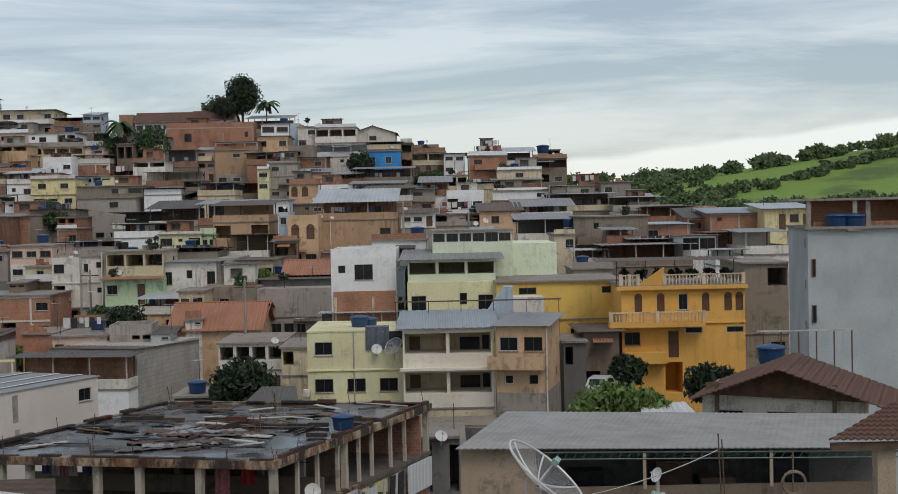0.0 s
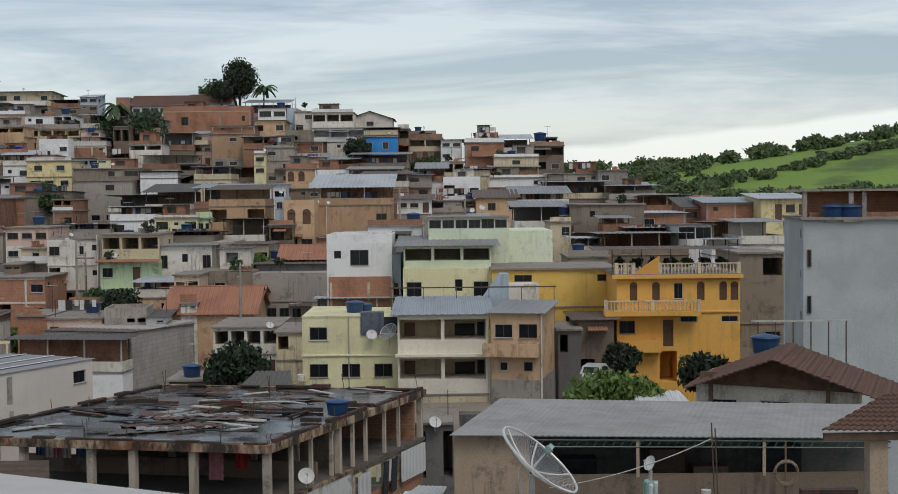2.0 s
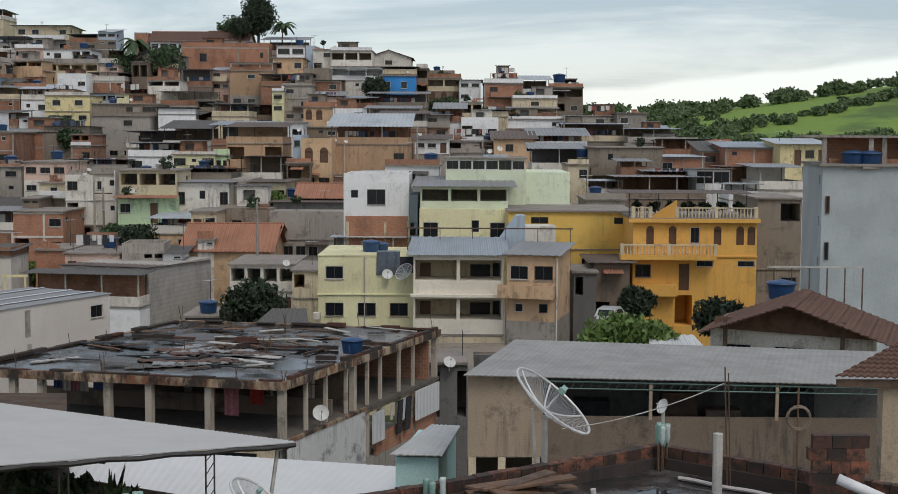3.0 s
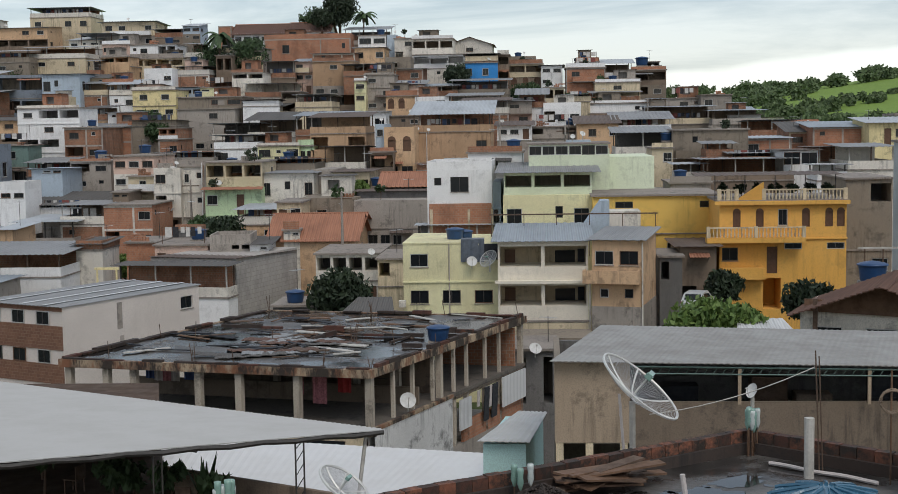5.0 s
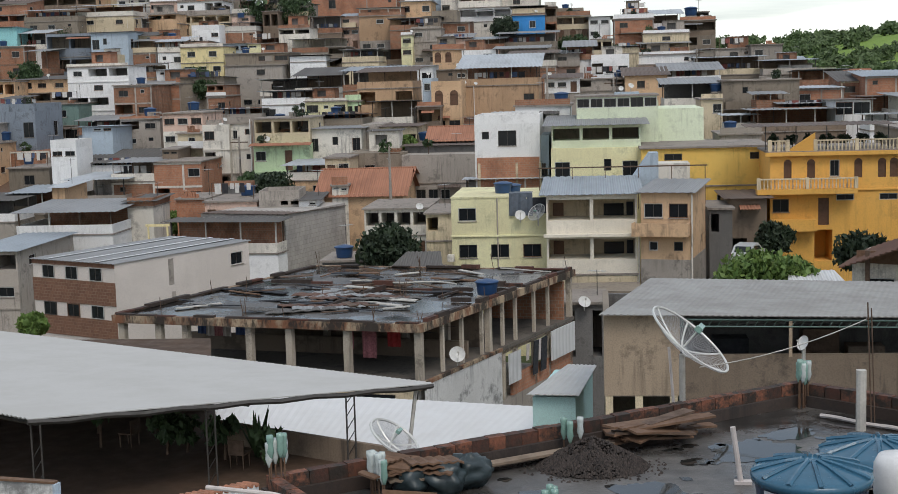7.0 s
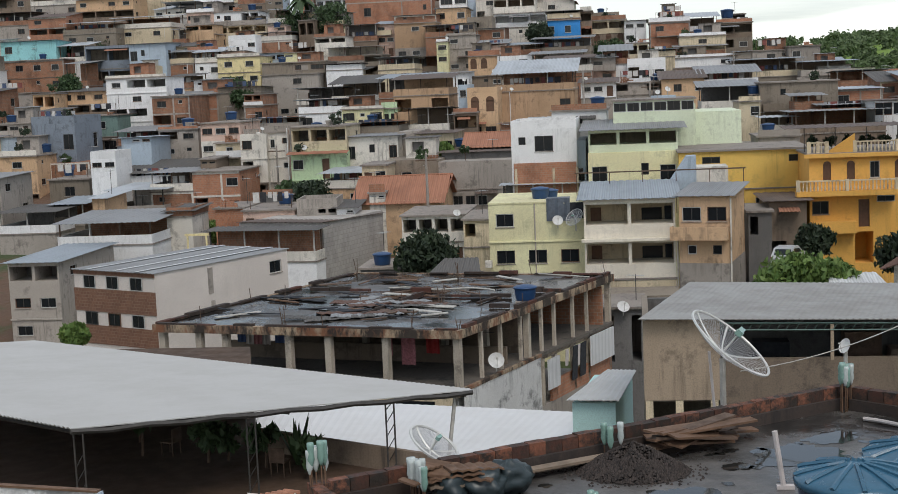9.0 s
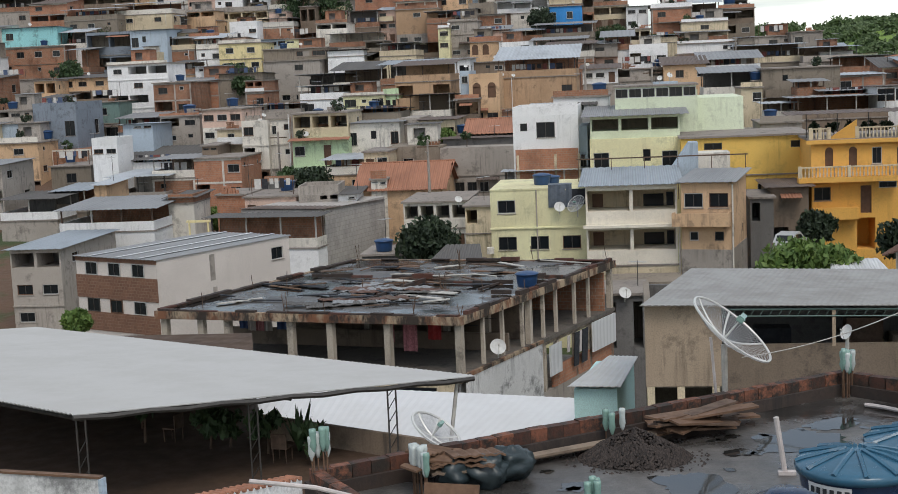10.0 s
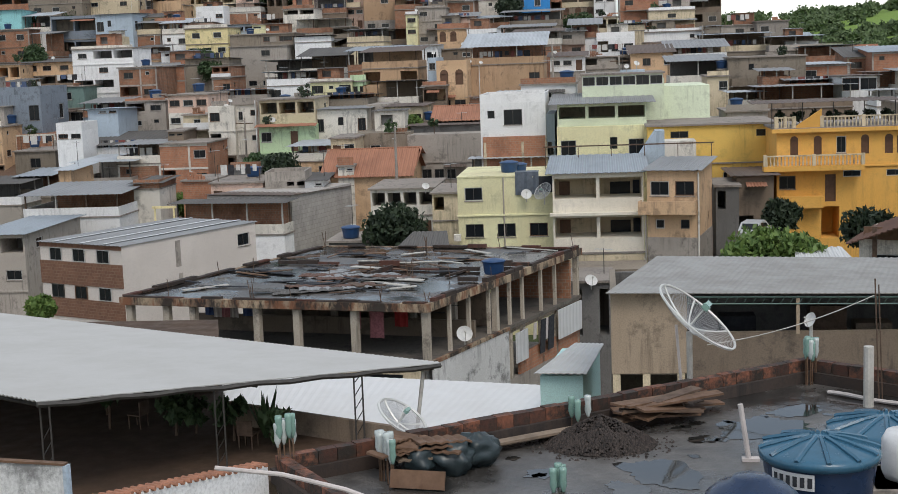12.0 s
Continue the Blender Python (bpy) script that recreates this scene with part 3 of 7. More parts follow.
def house(x, y, z, w, d, h, yaw, mat, front, roof="slab", rh=0.9, left="", right="", label="", over=0.5, pitch=None, foot=True, inside="", sheet="", ledges=True):
    """A house whose front faces the near side; x, y, z is the foot of its front's middle."""
    rng = random.Random(int(abs(x) * 91 + abs(y) * 57 + abs(z) * 31))
    storeys = front.count("|") + 1
    pitch = rng.choice([-0.03, 0.02, 0.07, 0.13]) * (1.0 if y > 150 else 0.3) if pitch is None else pitch
    words = {"slab": "a flat concrete roof", "parapet": "a parapet roof", "terrace": "a covered roof terrace", "shed": "a sloping sheet roof", "tile": "a clay tile roof", "gable": "a gabled tile roof", "none": "an open top"}
    mat_word = {"cream_light": "pale cream", "greyblue": "grey-blue", "offwhite": "off-white", "darkgrey": "dark grey", "paleyellow": "pale yellow", "lightblue": "light blue", "palemint": "pale mint"}.get(mat, mat)
    kind = {"brick": "bare red brick", "oldbrick": "weathered bare brick", "block": "bare concrete block"}.get(mat, mat_word + " painted")
    ho = thing("house", pose(x, y, z, 0, 0, yaw), label or f"{kind} {('one', 'two', 'three', 'four', 'five')[min(4, storeys - 1)]}-storey hillside house with {words[roof]}", "house", "hillside houses")
    deep = min(-0.3, ground_z(x, y) - z - 1.0) if foot else 0.0
    more = random.Random(int(abs(x) * 37 + abs(y) * 113 + abs(z) * 71))
    worn = not label and y > 128
    if worn and h / storeys > 1.4:
        front = "".join(more.choice("sw") if c == "." and w / len(front.split("|")[0]) > 1.2 and more.random() < 0.3 else c for c in front)
        if not right and x < -15 and h > 2:
            right = "|".join(more.choice(["..", "s.", ".w", "w.", "s.s"]) for _ in range(storeys))
    wall, inner = Mesh(), Mesh()
    f_ops = opening_list(front, w, h)
    cut = h / storeys
    under = more.choice(["oldbrick", "grey", "offwhite", "cream", "umber", "concrete", "brown", "pink"])
    if worn and storeys > 1 and more.random() < 0.4 and under != mat:
        wall_face(wall, inner, [o for o in f_ops if o[2] >= cut], w, cut, h, lambda a, dep, c: (a, dep, c))
        lower = Mesh()
        wall_face(lower, inner, [o for o in f_ops if o[2] < cut], w, deep, cut, lambda a, dep, c: (a, dep, c))
        part("lower_wall", lower, under, ho)
    else:
        wall_face(wall, inner, f_ops, w, deep, h, lambda a, dep, c: (a, dep, c))
    l_ops, r_ops = opening_list(left, d, h), opening_list(right, d, h)
    put_l = lambda a, dep, c: (-w / 2 + dep, d / 2 - a, c)
    put_r = lambda a, dep, c: (w / 2 - dep, d / 2 + a, c)
    wall_face(wall, inner, l_ops, d, deep, h, put_l)
    wall_face(wall, inner, r_ops, d, deep, h, put_r)
    wall.quad((w / 2, d, deep), (-w / 2, d, deep), (-w / 2, d, h), (w / 2, d, h))
    wall.quad((-w / 2, 0, h), (w / 2, 0, h), (w / 2, d, h), (-w / 2, d, h))
    part("wall", wall, mat, ho)
    # bay backs often get a dark tone that paints in the room's shade
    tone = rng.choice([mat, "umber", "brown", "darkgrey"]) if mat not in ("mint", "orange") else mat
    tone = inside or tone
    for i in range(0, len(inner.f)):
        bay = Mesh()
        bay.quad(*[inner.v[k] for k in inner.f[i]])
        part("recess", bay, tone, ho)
    for ops, put in ((f_ops, lambda a, dep, c: (a, dep, c)), (l_ops, put_l), (r_ops, put_r)):
        for o in ops:
            if o[5] not in "bB":
                window_unit(ho, *o, put, rng)
    rows = front.split("|")
    for i in range(1, len(rows)):
        if rng.random() < 0.6 and ledges:
            part("ledge", Mesh().box(-w / 2 - 0.06, w / 2 + 0.06, -0.12, -0.002, h * i / len(rows) - 0.12, h * i / len(rows)), "slab" if rng.random() < 0.5 else mat, ho)
    if worn:
        facade_parts(ho, w, h, mat, storeys, f_ops, "b" in front or "B" in front, more)
        if roof == "slab" and more.random() < 0.4:
            part("parapet", Mesh().box(-w / 2, w / 2, -0.1, 0.04, h + 0.16, h + 0.16 + more.uniform(0.25, 0.8)), more.choice(["oldbrick", "brick", mat, "offwhite", "white", "concrete"]), ho)
    if roof != "none":
        roof_parts(ho, w, d, h, roof, mat, rh, rng, over, pitch, sheet)
    HOUSES.append((x, y, z, w, d, h, yaw, roof))
    return ho


# ---------- trees ----------


def tree(x, y, z, height, radius, mat="leaf", seed=1, clumps=80, leaves=60, squash=0.8, leaf=0.3, label="broad dark green leafy tree among the houses"):
    rng = random.Random(seed)
    tr = thing("tree", pose(x, y, z), label, "tree", "trees")
    trunk = Mesh()
    top = height - radius * squash
    trunk.rod((0, 0, -1), (0.1, 0, top * 0.6), radius * 0.11, 8, radius * 0.08)
    crown = Mesh()
    for i in range(clumps):
        a, u = rng.uniform(0, 2 * math.pi), rng.uniform(-1, 1)
        r = radius * (0.45 + 0.5 * rng.random() ** 0.6)
        s = math.sqrt(1 - u * u)
        c = Vector((r * s * math.cos(a), r * s * math.sin(a), top + r * u * squash))
        if i % 8 == 0:
            trunk.rod((0.1, 0, top * 0.55), tuple(c), radius * 0.05, 5, 0.02)
        cr = radius * rng.uniform(0.16, 0.32)
        for _ in range(leaves):
            p = c + Vector(tuple(max(-1.35, min(1.35, rng.gauss(0, 1))) * cr * k for k in (1, 1, 0.75)))
            e = Euler((rng.uniform(0, 6.3), rng.uniform(0, 6.3), rng.uniform(0, 6.3)))
            l = leaf * rng.uniform(0.5, 1.1)
            ax, ay = e.to_matrix() @ Vector((l, 0, 0)), e.to_matrix() @ Vector((0, l * 0.5, 0))
            crown.quad(p - ax, p + ay * 0.9, p + ax, p - ay)
    part("trunk", trunk, "timber", tr)
    part("crown", crown, mat, tr)
    return tr


def palm(x, y, z, height, radius, seed=1):
    rng = random.Random(seed)
    tr = thing("palm_tree", pose(x, y, z), "slender palm with drooping green fronds", "palm", "trees")
    part("trunk", Mesh().rod((0, 0, -1), (0.2, 0, height), 0.16, 8, 0.11), "timber", tr)
    for k in range(15):
        a, up = 2 * math.pi * k / 15 + rng.uniform(-0.2, 0.2), rng.uniform(0.1, 1.0)
        fr, pts = Mesh(), []
        for i in range(9):
            s = i / 8
            pts.append(Vector((0.2 + radius * s * math.cos(a), radius * s * math.sin(a), height + radius * (up * s - 0.95 * s * s))))
        side = Vector((-math.sin(a), math.cos(a), 0))
        for i in range(8):
            for s in (-1, 1):
                l = radius * 0.26 * (1 - 0.6 * i / 8)
                p = pts[i]
                fr.quad(p, pts[i + 1], pts[i + 1] + side * s * l * 0.7 + Vector((0, 0, -0.5 * l)), p + side * s * l - Vector((0, 0, 0.5 * l)))
        part("frond", fr, "leaf", tr)
    return tr


# ---------- roof clutter ----------


def tank_mesh():
    body = Mesh().lathe([(0.55, 0), (0.6, 0.1), (0.66, 0.6), (0.69, 0.75), (0.72, 0.78)], 16)
    lid = Mesh().lathe([(0.76, 0.78), (0.76, 0.83), (0.6, 0.9), (0.2, 0.98), (0.05, 1.0)], 16)
    return body.data("body", "tankblue", True), lid.data("lid", "tankblue", True)


TANK = tank_mesh()


def water_tank(x, y, z, s=1.0, yaw=0):
    t = thing("water_tank", pose(x, y, z, 0, 0, yaw), "round blue plastic water tank on a rooftop", "water tank", "rooftop water tanks")
    part("body", TANK[0], None, t), part("lid", TANK[1], None, t)
    st = part("stand", Mesh().box(-0.6, 0.6, -0.6, 0.6, -0.14, 0), "concrete", t)
    t.scale = (s, s, s)
    return t


def dish_meshes():
    d = Mesh()
    rings, sides = 5, 20
    for j in range(rings + 1):
        r = 0.5 * j / rings
        d.v += [(r * math.cos(2 * math.pi * i / sides), r * math.sin(2 * math.pi * i / sides), 0.55 * r * r) for i in range(sides)]
    for j in range(rings):
        d.f += [(j * sides + i, j * sides + (i + 1) % sides, (j + 1) * sides + (i + 1) % sides, (j + 1) * sides + i) for i in range(sides)]
    arm = Mesh().rod((0.0, -0.45, 0.12), (0, 0, 0.55), 0.02).box(-0.05, 0.05, -0.05, 0.05, 0.5, 0.62)
    return d.data("reflector", "dishwhite", True), arm.data("arm", "palepost")


DISH = dish_meshes()


def small_dish(x, y, z, s=0.8, turn=20, up=50):
    t = thing("satellite_dish", pose(x, y, z), "small white satellite dish on a short mast", "satellite dish", "small dishes")
    part("mast", Mesh().rod((0, 0, -0.55), (0, 0, 0.0), 0.035), "palepost", t)
    for me, nm in ((DISH[0], "reflector"), (DISH[1], "arm")):
        o = part(nm, me, None, t)
        o.matrix_local = pose(0, -0.06, 0, up, 0, turn) @ Matrix.Scale(s, 4)
    return t



def antenna(x, y, z, hh=2.2, seed=0):
    t = thing("roof_antenna", pose(x, y, z, 0, 0, seed * 37), "thin metal television antenna on a roof", "antenna", "roof antennas")
    part("mast", Mesh().rod((0, 0, -0.2), (0, 0, hh), 0.03, 5), "steel", t)
    part("boom", Mesh().rod((-0.6, 0, hh * 0.95), (0.6, 0, hh * 0.95), 0.02, 4), "aluminium", t)
    for i in range(5):
        part("element", Mesh().rod((-0.5 + 0.25 * i, -0.35, hh * 0.95), (-0.5 + 0.25 * i, 0.35, hh * 0.95), 0.014, 4), "aluminium", t)
    return t


def cloth_line(x, y, z, w, yaw, seed):
    rng = random.Random(seed)
    t = thing("washing_line", pose(x, y, z, 0, 0, yaw), "washing line with hung clothes on a roof", "washing line", "washing lines")
    part("line", Mesh().rod((-w / 2, 0, 1.6), (w / 2, 0, 1.6), 0.012, 4), "steel", t)
    for sx in (-w / 2, w / 2):
        part("post", Mesh().rod((sx, 0, -0.1), (sx, 0, 1.65), 0.04, 5), "timber", t)
    u = -w / 2 + 0.3
    while u < w / 2 - 0.6:
        l, hh = rng.uniform(0.35, 0.8), rng.uniform(0.5, 1.0)
        part("garment", Mesh().box(u, u + l, -0.02, 0.02, 1.6 - hh, 1.6), rng.choice(["paint_white", "paint_red", "paint_blue", "paint_dark", "paint_white"]), t)
        u += l + rng.uniform(0.05, 0.3)
    return t


for key, rgb in (("paint_white", (0.6, 0.58, 0.55)), ("paint_red", (0.22, 0.07, 0.06)), ("paint_blue", (0.07, 0.10, 0.18)), ("paint_dark", (0.03, 0.03, 0.035))):
    plain(key, rgb, 0.9)


def roof_room(x, y, z, w, d, h, yaw, mat, seed):
    """A half-built room or water house on a flat roof."""
    rng = random.Random(seed)
    t = thing("roof_room", pose(x, y, z, 0, 0, yaw), mat + " walled half-built room on a flat roof", "roof room", "roof rooms")
    ops = [(-w * 0.3, w * 0.1, h * 0.3, h * 0.8, 0.5, "b")]
    wall, inner = Mesh(), Mesh()
    wall_face(wall, inner, ops, w, 0, h, lambda a, dep, c: (a, dep, c))
    wall.quad((-w / 2, 0, 0), (-w / 2, 0, h), (-w / 2, d, h), (-w / 2, d, 0)).quad((w / 2, 0, 0), (w / 2, d, 0), (w / 2, d, h), (w / 2, 0, h)).quad((-w / 2, d, 0), (-w / 2, d, h), (w / 2, d, h), (w / 2, d, 0))
    part("wall", wall, mat, t)
    # dark grey back paints the shade inside the opening
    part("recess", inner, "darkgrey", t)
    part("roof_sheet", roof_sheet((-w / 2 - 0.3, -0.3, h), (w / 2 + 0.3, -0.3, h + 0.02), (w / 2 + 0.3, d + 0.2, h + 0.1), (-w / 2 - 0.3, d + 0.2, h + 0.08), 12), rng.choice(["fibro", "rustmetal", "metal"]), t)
    return t


def awning(x, y, z, w, yaw, seed):
    rng = random.Random(seed)
    t = thing("awning", pose(x, y, z, 0, 0, yaw), "small sheet awning fixed to a house front", "awning", "awnings")
    part("sheet", roof_sheet((-w / 2, -1.0, -0.25), (w / 2, -1.0, -0.25), (w / 2, 0.02, 0), (-w / 2, 0.02, 0), 12), rng.choice(["fibro", "rustmetal", "metal", "tile"]), t)
    for sx in (-w / 2 + 0.1, w / 2 - 0.1):
        part("strut", Mesh().rod((sx, -0.9, -0.27), (sx, 0.02, -0.6), 0.025, 4), "steel", t)
    return t


def brick_stack(x, y, z, yaw, seed):
    """Loose clay bricks piled in uneven courses."""
    rng = random.Random(seed)
    m = Mesh()
    for j in range(rng.randint(2, 4)):
        for i in range(rng.randint(3, 6)):
            u, v = 0.3 * i - 0.7 + rng.uniform(-0.04, 0.04), rng.uniform(-0.05, 0.05)
            m.box(u, u + 0.27, v, v + 0.2, 0.19 * j, 0.19 * j + 0.185)
    return lone("brick_stack", m, rng.choice(["oldbrick", "brick", "concrete"]), pose(x, y, z, 0, 0, yaw + rng.uniform(-8, 8)), "loose clay bricks piled on a flat roof", "bricks", "brick stacks", kind="stuff")


def dress_roofs():
    rng = random.Random(77)
    for k, (x, y, z, w, d, h, yaw, roof) in enumerate(HOUSES):
        m = pose(x, y, z, 0, 0, yaw)
        flat = roof in ("slab", "none", "parapet")
        top = h + {"slab": 0.16, "none": 0.0, "parapet": 0.08}.get(roof, 0.0)
        spot = lambda fx, fy, zz: m @ Vector((fx * w, fy, zz))
        if flat and w > 3.5 and y > 125:
            if rng.random() < 0.5:
                p = spot(rng.uniform(-0.35, 0.35), rng.uniform(1.5, max(2, d - 1.5)), top + 0.14)
                water_tank(*p, rng.uniform(0.8, 1.2))
            if rng.random() < 0.4:
                rw = min(w * 0.55, rng.uniform(2.2, 4))
                p = spot(rng.uniform(-0.2, 0.2), d * 0.45, top)
                roof_room(*p, rw, min(3, d * 0.5), rng.uniform(1.5, 2.3), yaw, rng.choice(["oldbrick", "brick", "grey", "offwhite", "umber"]), k)
            if rng.random() < 0.16:
                cloth_line(*spot(0, 0.9, top), min(w * 0.8, 4.5), yaw, k)
        if rng.random() < 0.12:
            p = spot(rng.uniform(-0.4, 0.4), rng.uniform(0.3, 1.2), (top if flat else h + 0.1) + 0.55)
            small_dish(*p, rng.uniform(0.45, 0.7), rng.uniform(0, 50), rng.uniform(45, 65))
        if rng.random() < 0.3:
            antenna(*spot(rng.uniform(-0.4, 0.4), d * 0.5, top), rng.uniform(1.5, 2.8), k)
        if flat and w > 3 and y > 125 and rng.random() < 0.3:
            brick_stack(*spot(rng.uniform(-0.35, 0.35), rng.uniform(0.4, 1.0), top), yaw, k)
        if flat and w > 3 and y > 128 and rng.random() < 0.3:
            p = spot(rng.uniform(-0.4, 0.4), rng.uniform(0.5, 1.4), top)
            tree(*p, rng.uniform(0.9, 1.7), rng.uniform(0.4, 0.8), rng.choice(["leaf", "leafdark"]), k, 12, 14, 0.9, 0.26, "small potted shrub on a flat house roof")
        if roof == "terrace" and w > 4 and y > 128 and rng.random() < 0.35:
            cloth_line(*spot(0, 1.2, h + 0.12), w * 0.7, yaw, k)
        if h > 4.5 and rng.random() < 0.45:
            awning(*spot(rng.uniform(-0.2, 0.2), 0, h * rng.choice([0.46, 0.92])), w * rng.uniform(0.3, 0.6), yaw, k)


def power_pole(x, y, z, hh=7):
    t = thing("power_pole", pose(x, y, z), "grey concrete street power pole with a crossarm", "power pole", "power poles")
    part("pole", Mesh().rod((0, 0, -2), (0, 0, hh), 0.17, 8, 0.1), "concrete", t)
    part("crossarm", Mesh().box(-1.0, 1.0, -0.06, 0.06, hh - 0.7, hh - 0.58), "timber", t)
    part("lamp_arm", Mesh().pipe([(0, 0, hh - 1.5), (0, -0.8, hh - 1.1), (0, -1.6, hh - 1.0)], 0.04, 5), "palepost", t)
    return t


def parked_car(x, y, z, yaw, paint):
    """A small hatchback with glass, lamps and wheels."""
    c = thing("parked_car", pose(x, y, z, 0, 0, yaw), "small silver hatchback parked in a yard", "car")
    prof = [(-1.9, 0.3), (-1.95, 0.75), (-1.75, 0.9), (-1.45, 1.42), (0.1, 1.46), (0.85, 0.95), (1.75, 0.85), (1.9, 0.55), (1.85, 0.3)]
    m = Mesh()
    n = len(prof)
    m.v = [(sx * (0.8 if pz < 1.0 else 0.66), px_, pz) for sx in (-1, 1) for px_, pz in prof]
    m.f = [tuple(range(n)), tuple(n + i for i in reversed(range(n)))] + [(i, n + i, n + (i + 1) % n, (i + 1) % n) for i in range(n)]
    part("body", m, paint, c)
    part("rear_window", Mesh().quad((-0.6, -1.72, 0.98), (0.6, -1.72, 0.98), (0.55, -1.5, 1.36), (-0.55, -1.5, 1.36)), "glass", c)
    part("windscreen", Mesh().quad((-0.62, 0.84, 0.98), (-0.56, 0.2, 1.4), (0.56, 0.2, 1.4), (0.62, 0.84, 0.98)), "glass", c)
    for sx in (-1, 1):
        part("side_window", Mesh().quad((sx * 0.805, -1.4, 0.98), (sx * 0.805, 0.5, 0.98), (sx * 0.68, 0.05, 1.36), (sx * 0.68, -1.3, 1.36)), "glass", c)
        part("tail_lamp", Mesh().box(sx * 0.72 - 0.07, sx * 0.72 + 0.07, -1.97, -1.8, 0.7, 0.86), "paint_red", c)
        for py in (-1.2, 1.2):
            w = part("wheel", Mesh().rod((sx * 0.62, py, 0.3), (sx * 0.8, py, 0.3), 0.3, 16), "paint_dark", c)
            part("rim", Mesh().rod((sx * 0.79, py, 0.3), (sx * 0.81, py, 0.3), 0.18, 10), "aluminium", w)
    return c


# hilltop row
house(-97.64, 268, 17.18, 12.55, 8, 5.69, 0, "cream", "w.ww|ww.w", "terrace", rh=2)
house(-81.81, 262, 15.95, 10.6, 9, 5.23, 0, "cream", "ww.w|w.ww", "shed", over=0.8)
house(-72.61, 258, 16.09, 5.49, 8, 1.64, 0, "brown", ".w", "terrace", rh=1.59)
house(-68.14, 258, 16.77, 3.41, 6, 3.07, 0, "lightblue", "w.|.w", "shed")
house(-80.54, 250, 14, 5.32, 8, 2.02, 0, "pink", "ww.", "slab")
house(-72.93, 248, 13.32, 8.66, 8, 2.42, 0, "white", ".w.BB", "slab")
house(-71.14, 244, 11.01, 9.88, 7, 1.97, 0, "cream", "bbbb", "slab")
house(-76.19, 238, 8.45, 4.26, 7, 2.84, 0, "peach", ".d", "slab")
house(-67.47, 232, 7.9, 4.94, 6, 1.88, 0, "white", "..w", "parapet")
house(-62.33, 236, 7.91, 5.93, 8, 1.61, 0, "oldbrick", "...", "terrace", rh=1.56)
house(-63.98, 268, 17.96, 2.74, 5, 2.5, 0, "brick", ".", "none")
house(-56.41, 266, 16.2, 10.65, 8, 2.6, 0, "white", "wwwwww", "tile", rh=2.0)
house(-46.19, 264, 16.66, 7.87, 8, 2.24, 0, "white", "..w", "tile", rh=1.9)
house(-44.88, 254, 12.37, 16.55, 10, 4.32, 0, "brick", ".w....", "parapet")
house(-42.79, 238, 5.93, 3.14, 5, 5.67, 0, "pink", "w.|ww|.d", "shed")
house(-37.16, 236, 5.07, 7.44, 10, 6.33, 0, "tan", "...|...|...", "slab")
house(-37.22, 237, 11.44, 7.47, 10, 1.41, 0, "oldbrick", "..", "shed")
house(-31.5, 242, 11.14, 5.36, 8, 2.88, 0, "peach", "w.w", "shed")
house(-34.16, 258, 15.18, 8.35, 9, 0.3, 0, "grey", "..", "terrace", rh=2.98)
house(-32.25, 252, 14.59, 5.26, 6, 2.25, 0, "white", "WW", "slab")
house(-28.67, 252, 13.01, 1.93, 8, 3.96, 0, "lightblue", ".", "none")
house(-26.13, 250, 11.8, 3.41, 9, 4.25, 0, "offwhite", ".w|b.", "slab")
house(-20.62, 248, 13.28, 7.6, 9, 2.42, 0, "offwhite", "bbb", "slab")
house(-19.23, 244, 7.85, 9.36, 10, 4.77, 0, "white", "bbb|w.w", "slab")
house(-14.21, 256, 12.9, 8.5, 9, 2.18, 0, "offwhite", ".w.", "gable", rh=1.4)
house(-11.08, 236, 10.65, 5.73, 8, 0.3, 0, "oldbrick", "..", "terrace", rh=1.36)
house(-11.08, 235, 7.2, 5.71, 8, 3.4, 0, "blue", "w.w.", "slab", label='bright blue painted hillside house with small windows')
house(-7.31, 238, 7.01, 2.03, 8, 5.06, 0, "brown", "b|b", "slab")
house(-4.08, 241, 10.52, 4.93, 8, 1.43, 0, "umber", "..", "none")
house(-3.49, 239, 6.15, 6.11, 9, 4.27, 0, "cream", "bb|aaa", "slab")
house(1.13, 236, 6.17, 3.72, 8, 3.82, 0, "white", "ww|w.", "shed")
house(6.93, 234, 4.8, 6.78, 9, 4.58, 0, "brick", "..|..", "slab")
house(7.35, 236, 9.46, 4.02, 5, 1, 0, "white", ".", "slab")
house(12.46, 238, 7.41, 5.48, 8, 0.3, 0, "oldbrick", "..", "terrace", rh=2.55)
house(17.84, 236, 3.81, 6.04, 9, 5.02, 0, "brown", "bb|bw", "slab")
house(18.36, 240, 8.98, 3.37, 5, 1.43, 0, "darkgrey", "b", "slab")
house(12.08, 228, 4.76, 7.58, 6, 1.84, 0, "cream", "...", "slab")
house(11.5, 224, 2.97, 7.93, 6, 0.3, 0, "peach", "..", "terrace", rh=1.67)
house(11.75, 216, 1.38, 9.39, 8, 1.56, 0, "white", "...", "slab")
house(11.66, 215, -0.28, 9.35, 8, 1.65, 0, "pink", ".b.b", "slab")
house(23.11, 228, 1.62, 6.03, 8, 2.14, 0, "grey", ".w.", "slab")
house(28.08, 225, 1.48, 4.99, 7, 2.68, 0, "concrete", "..", "slab")
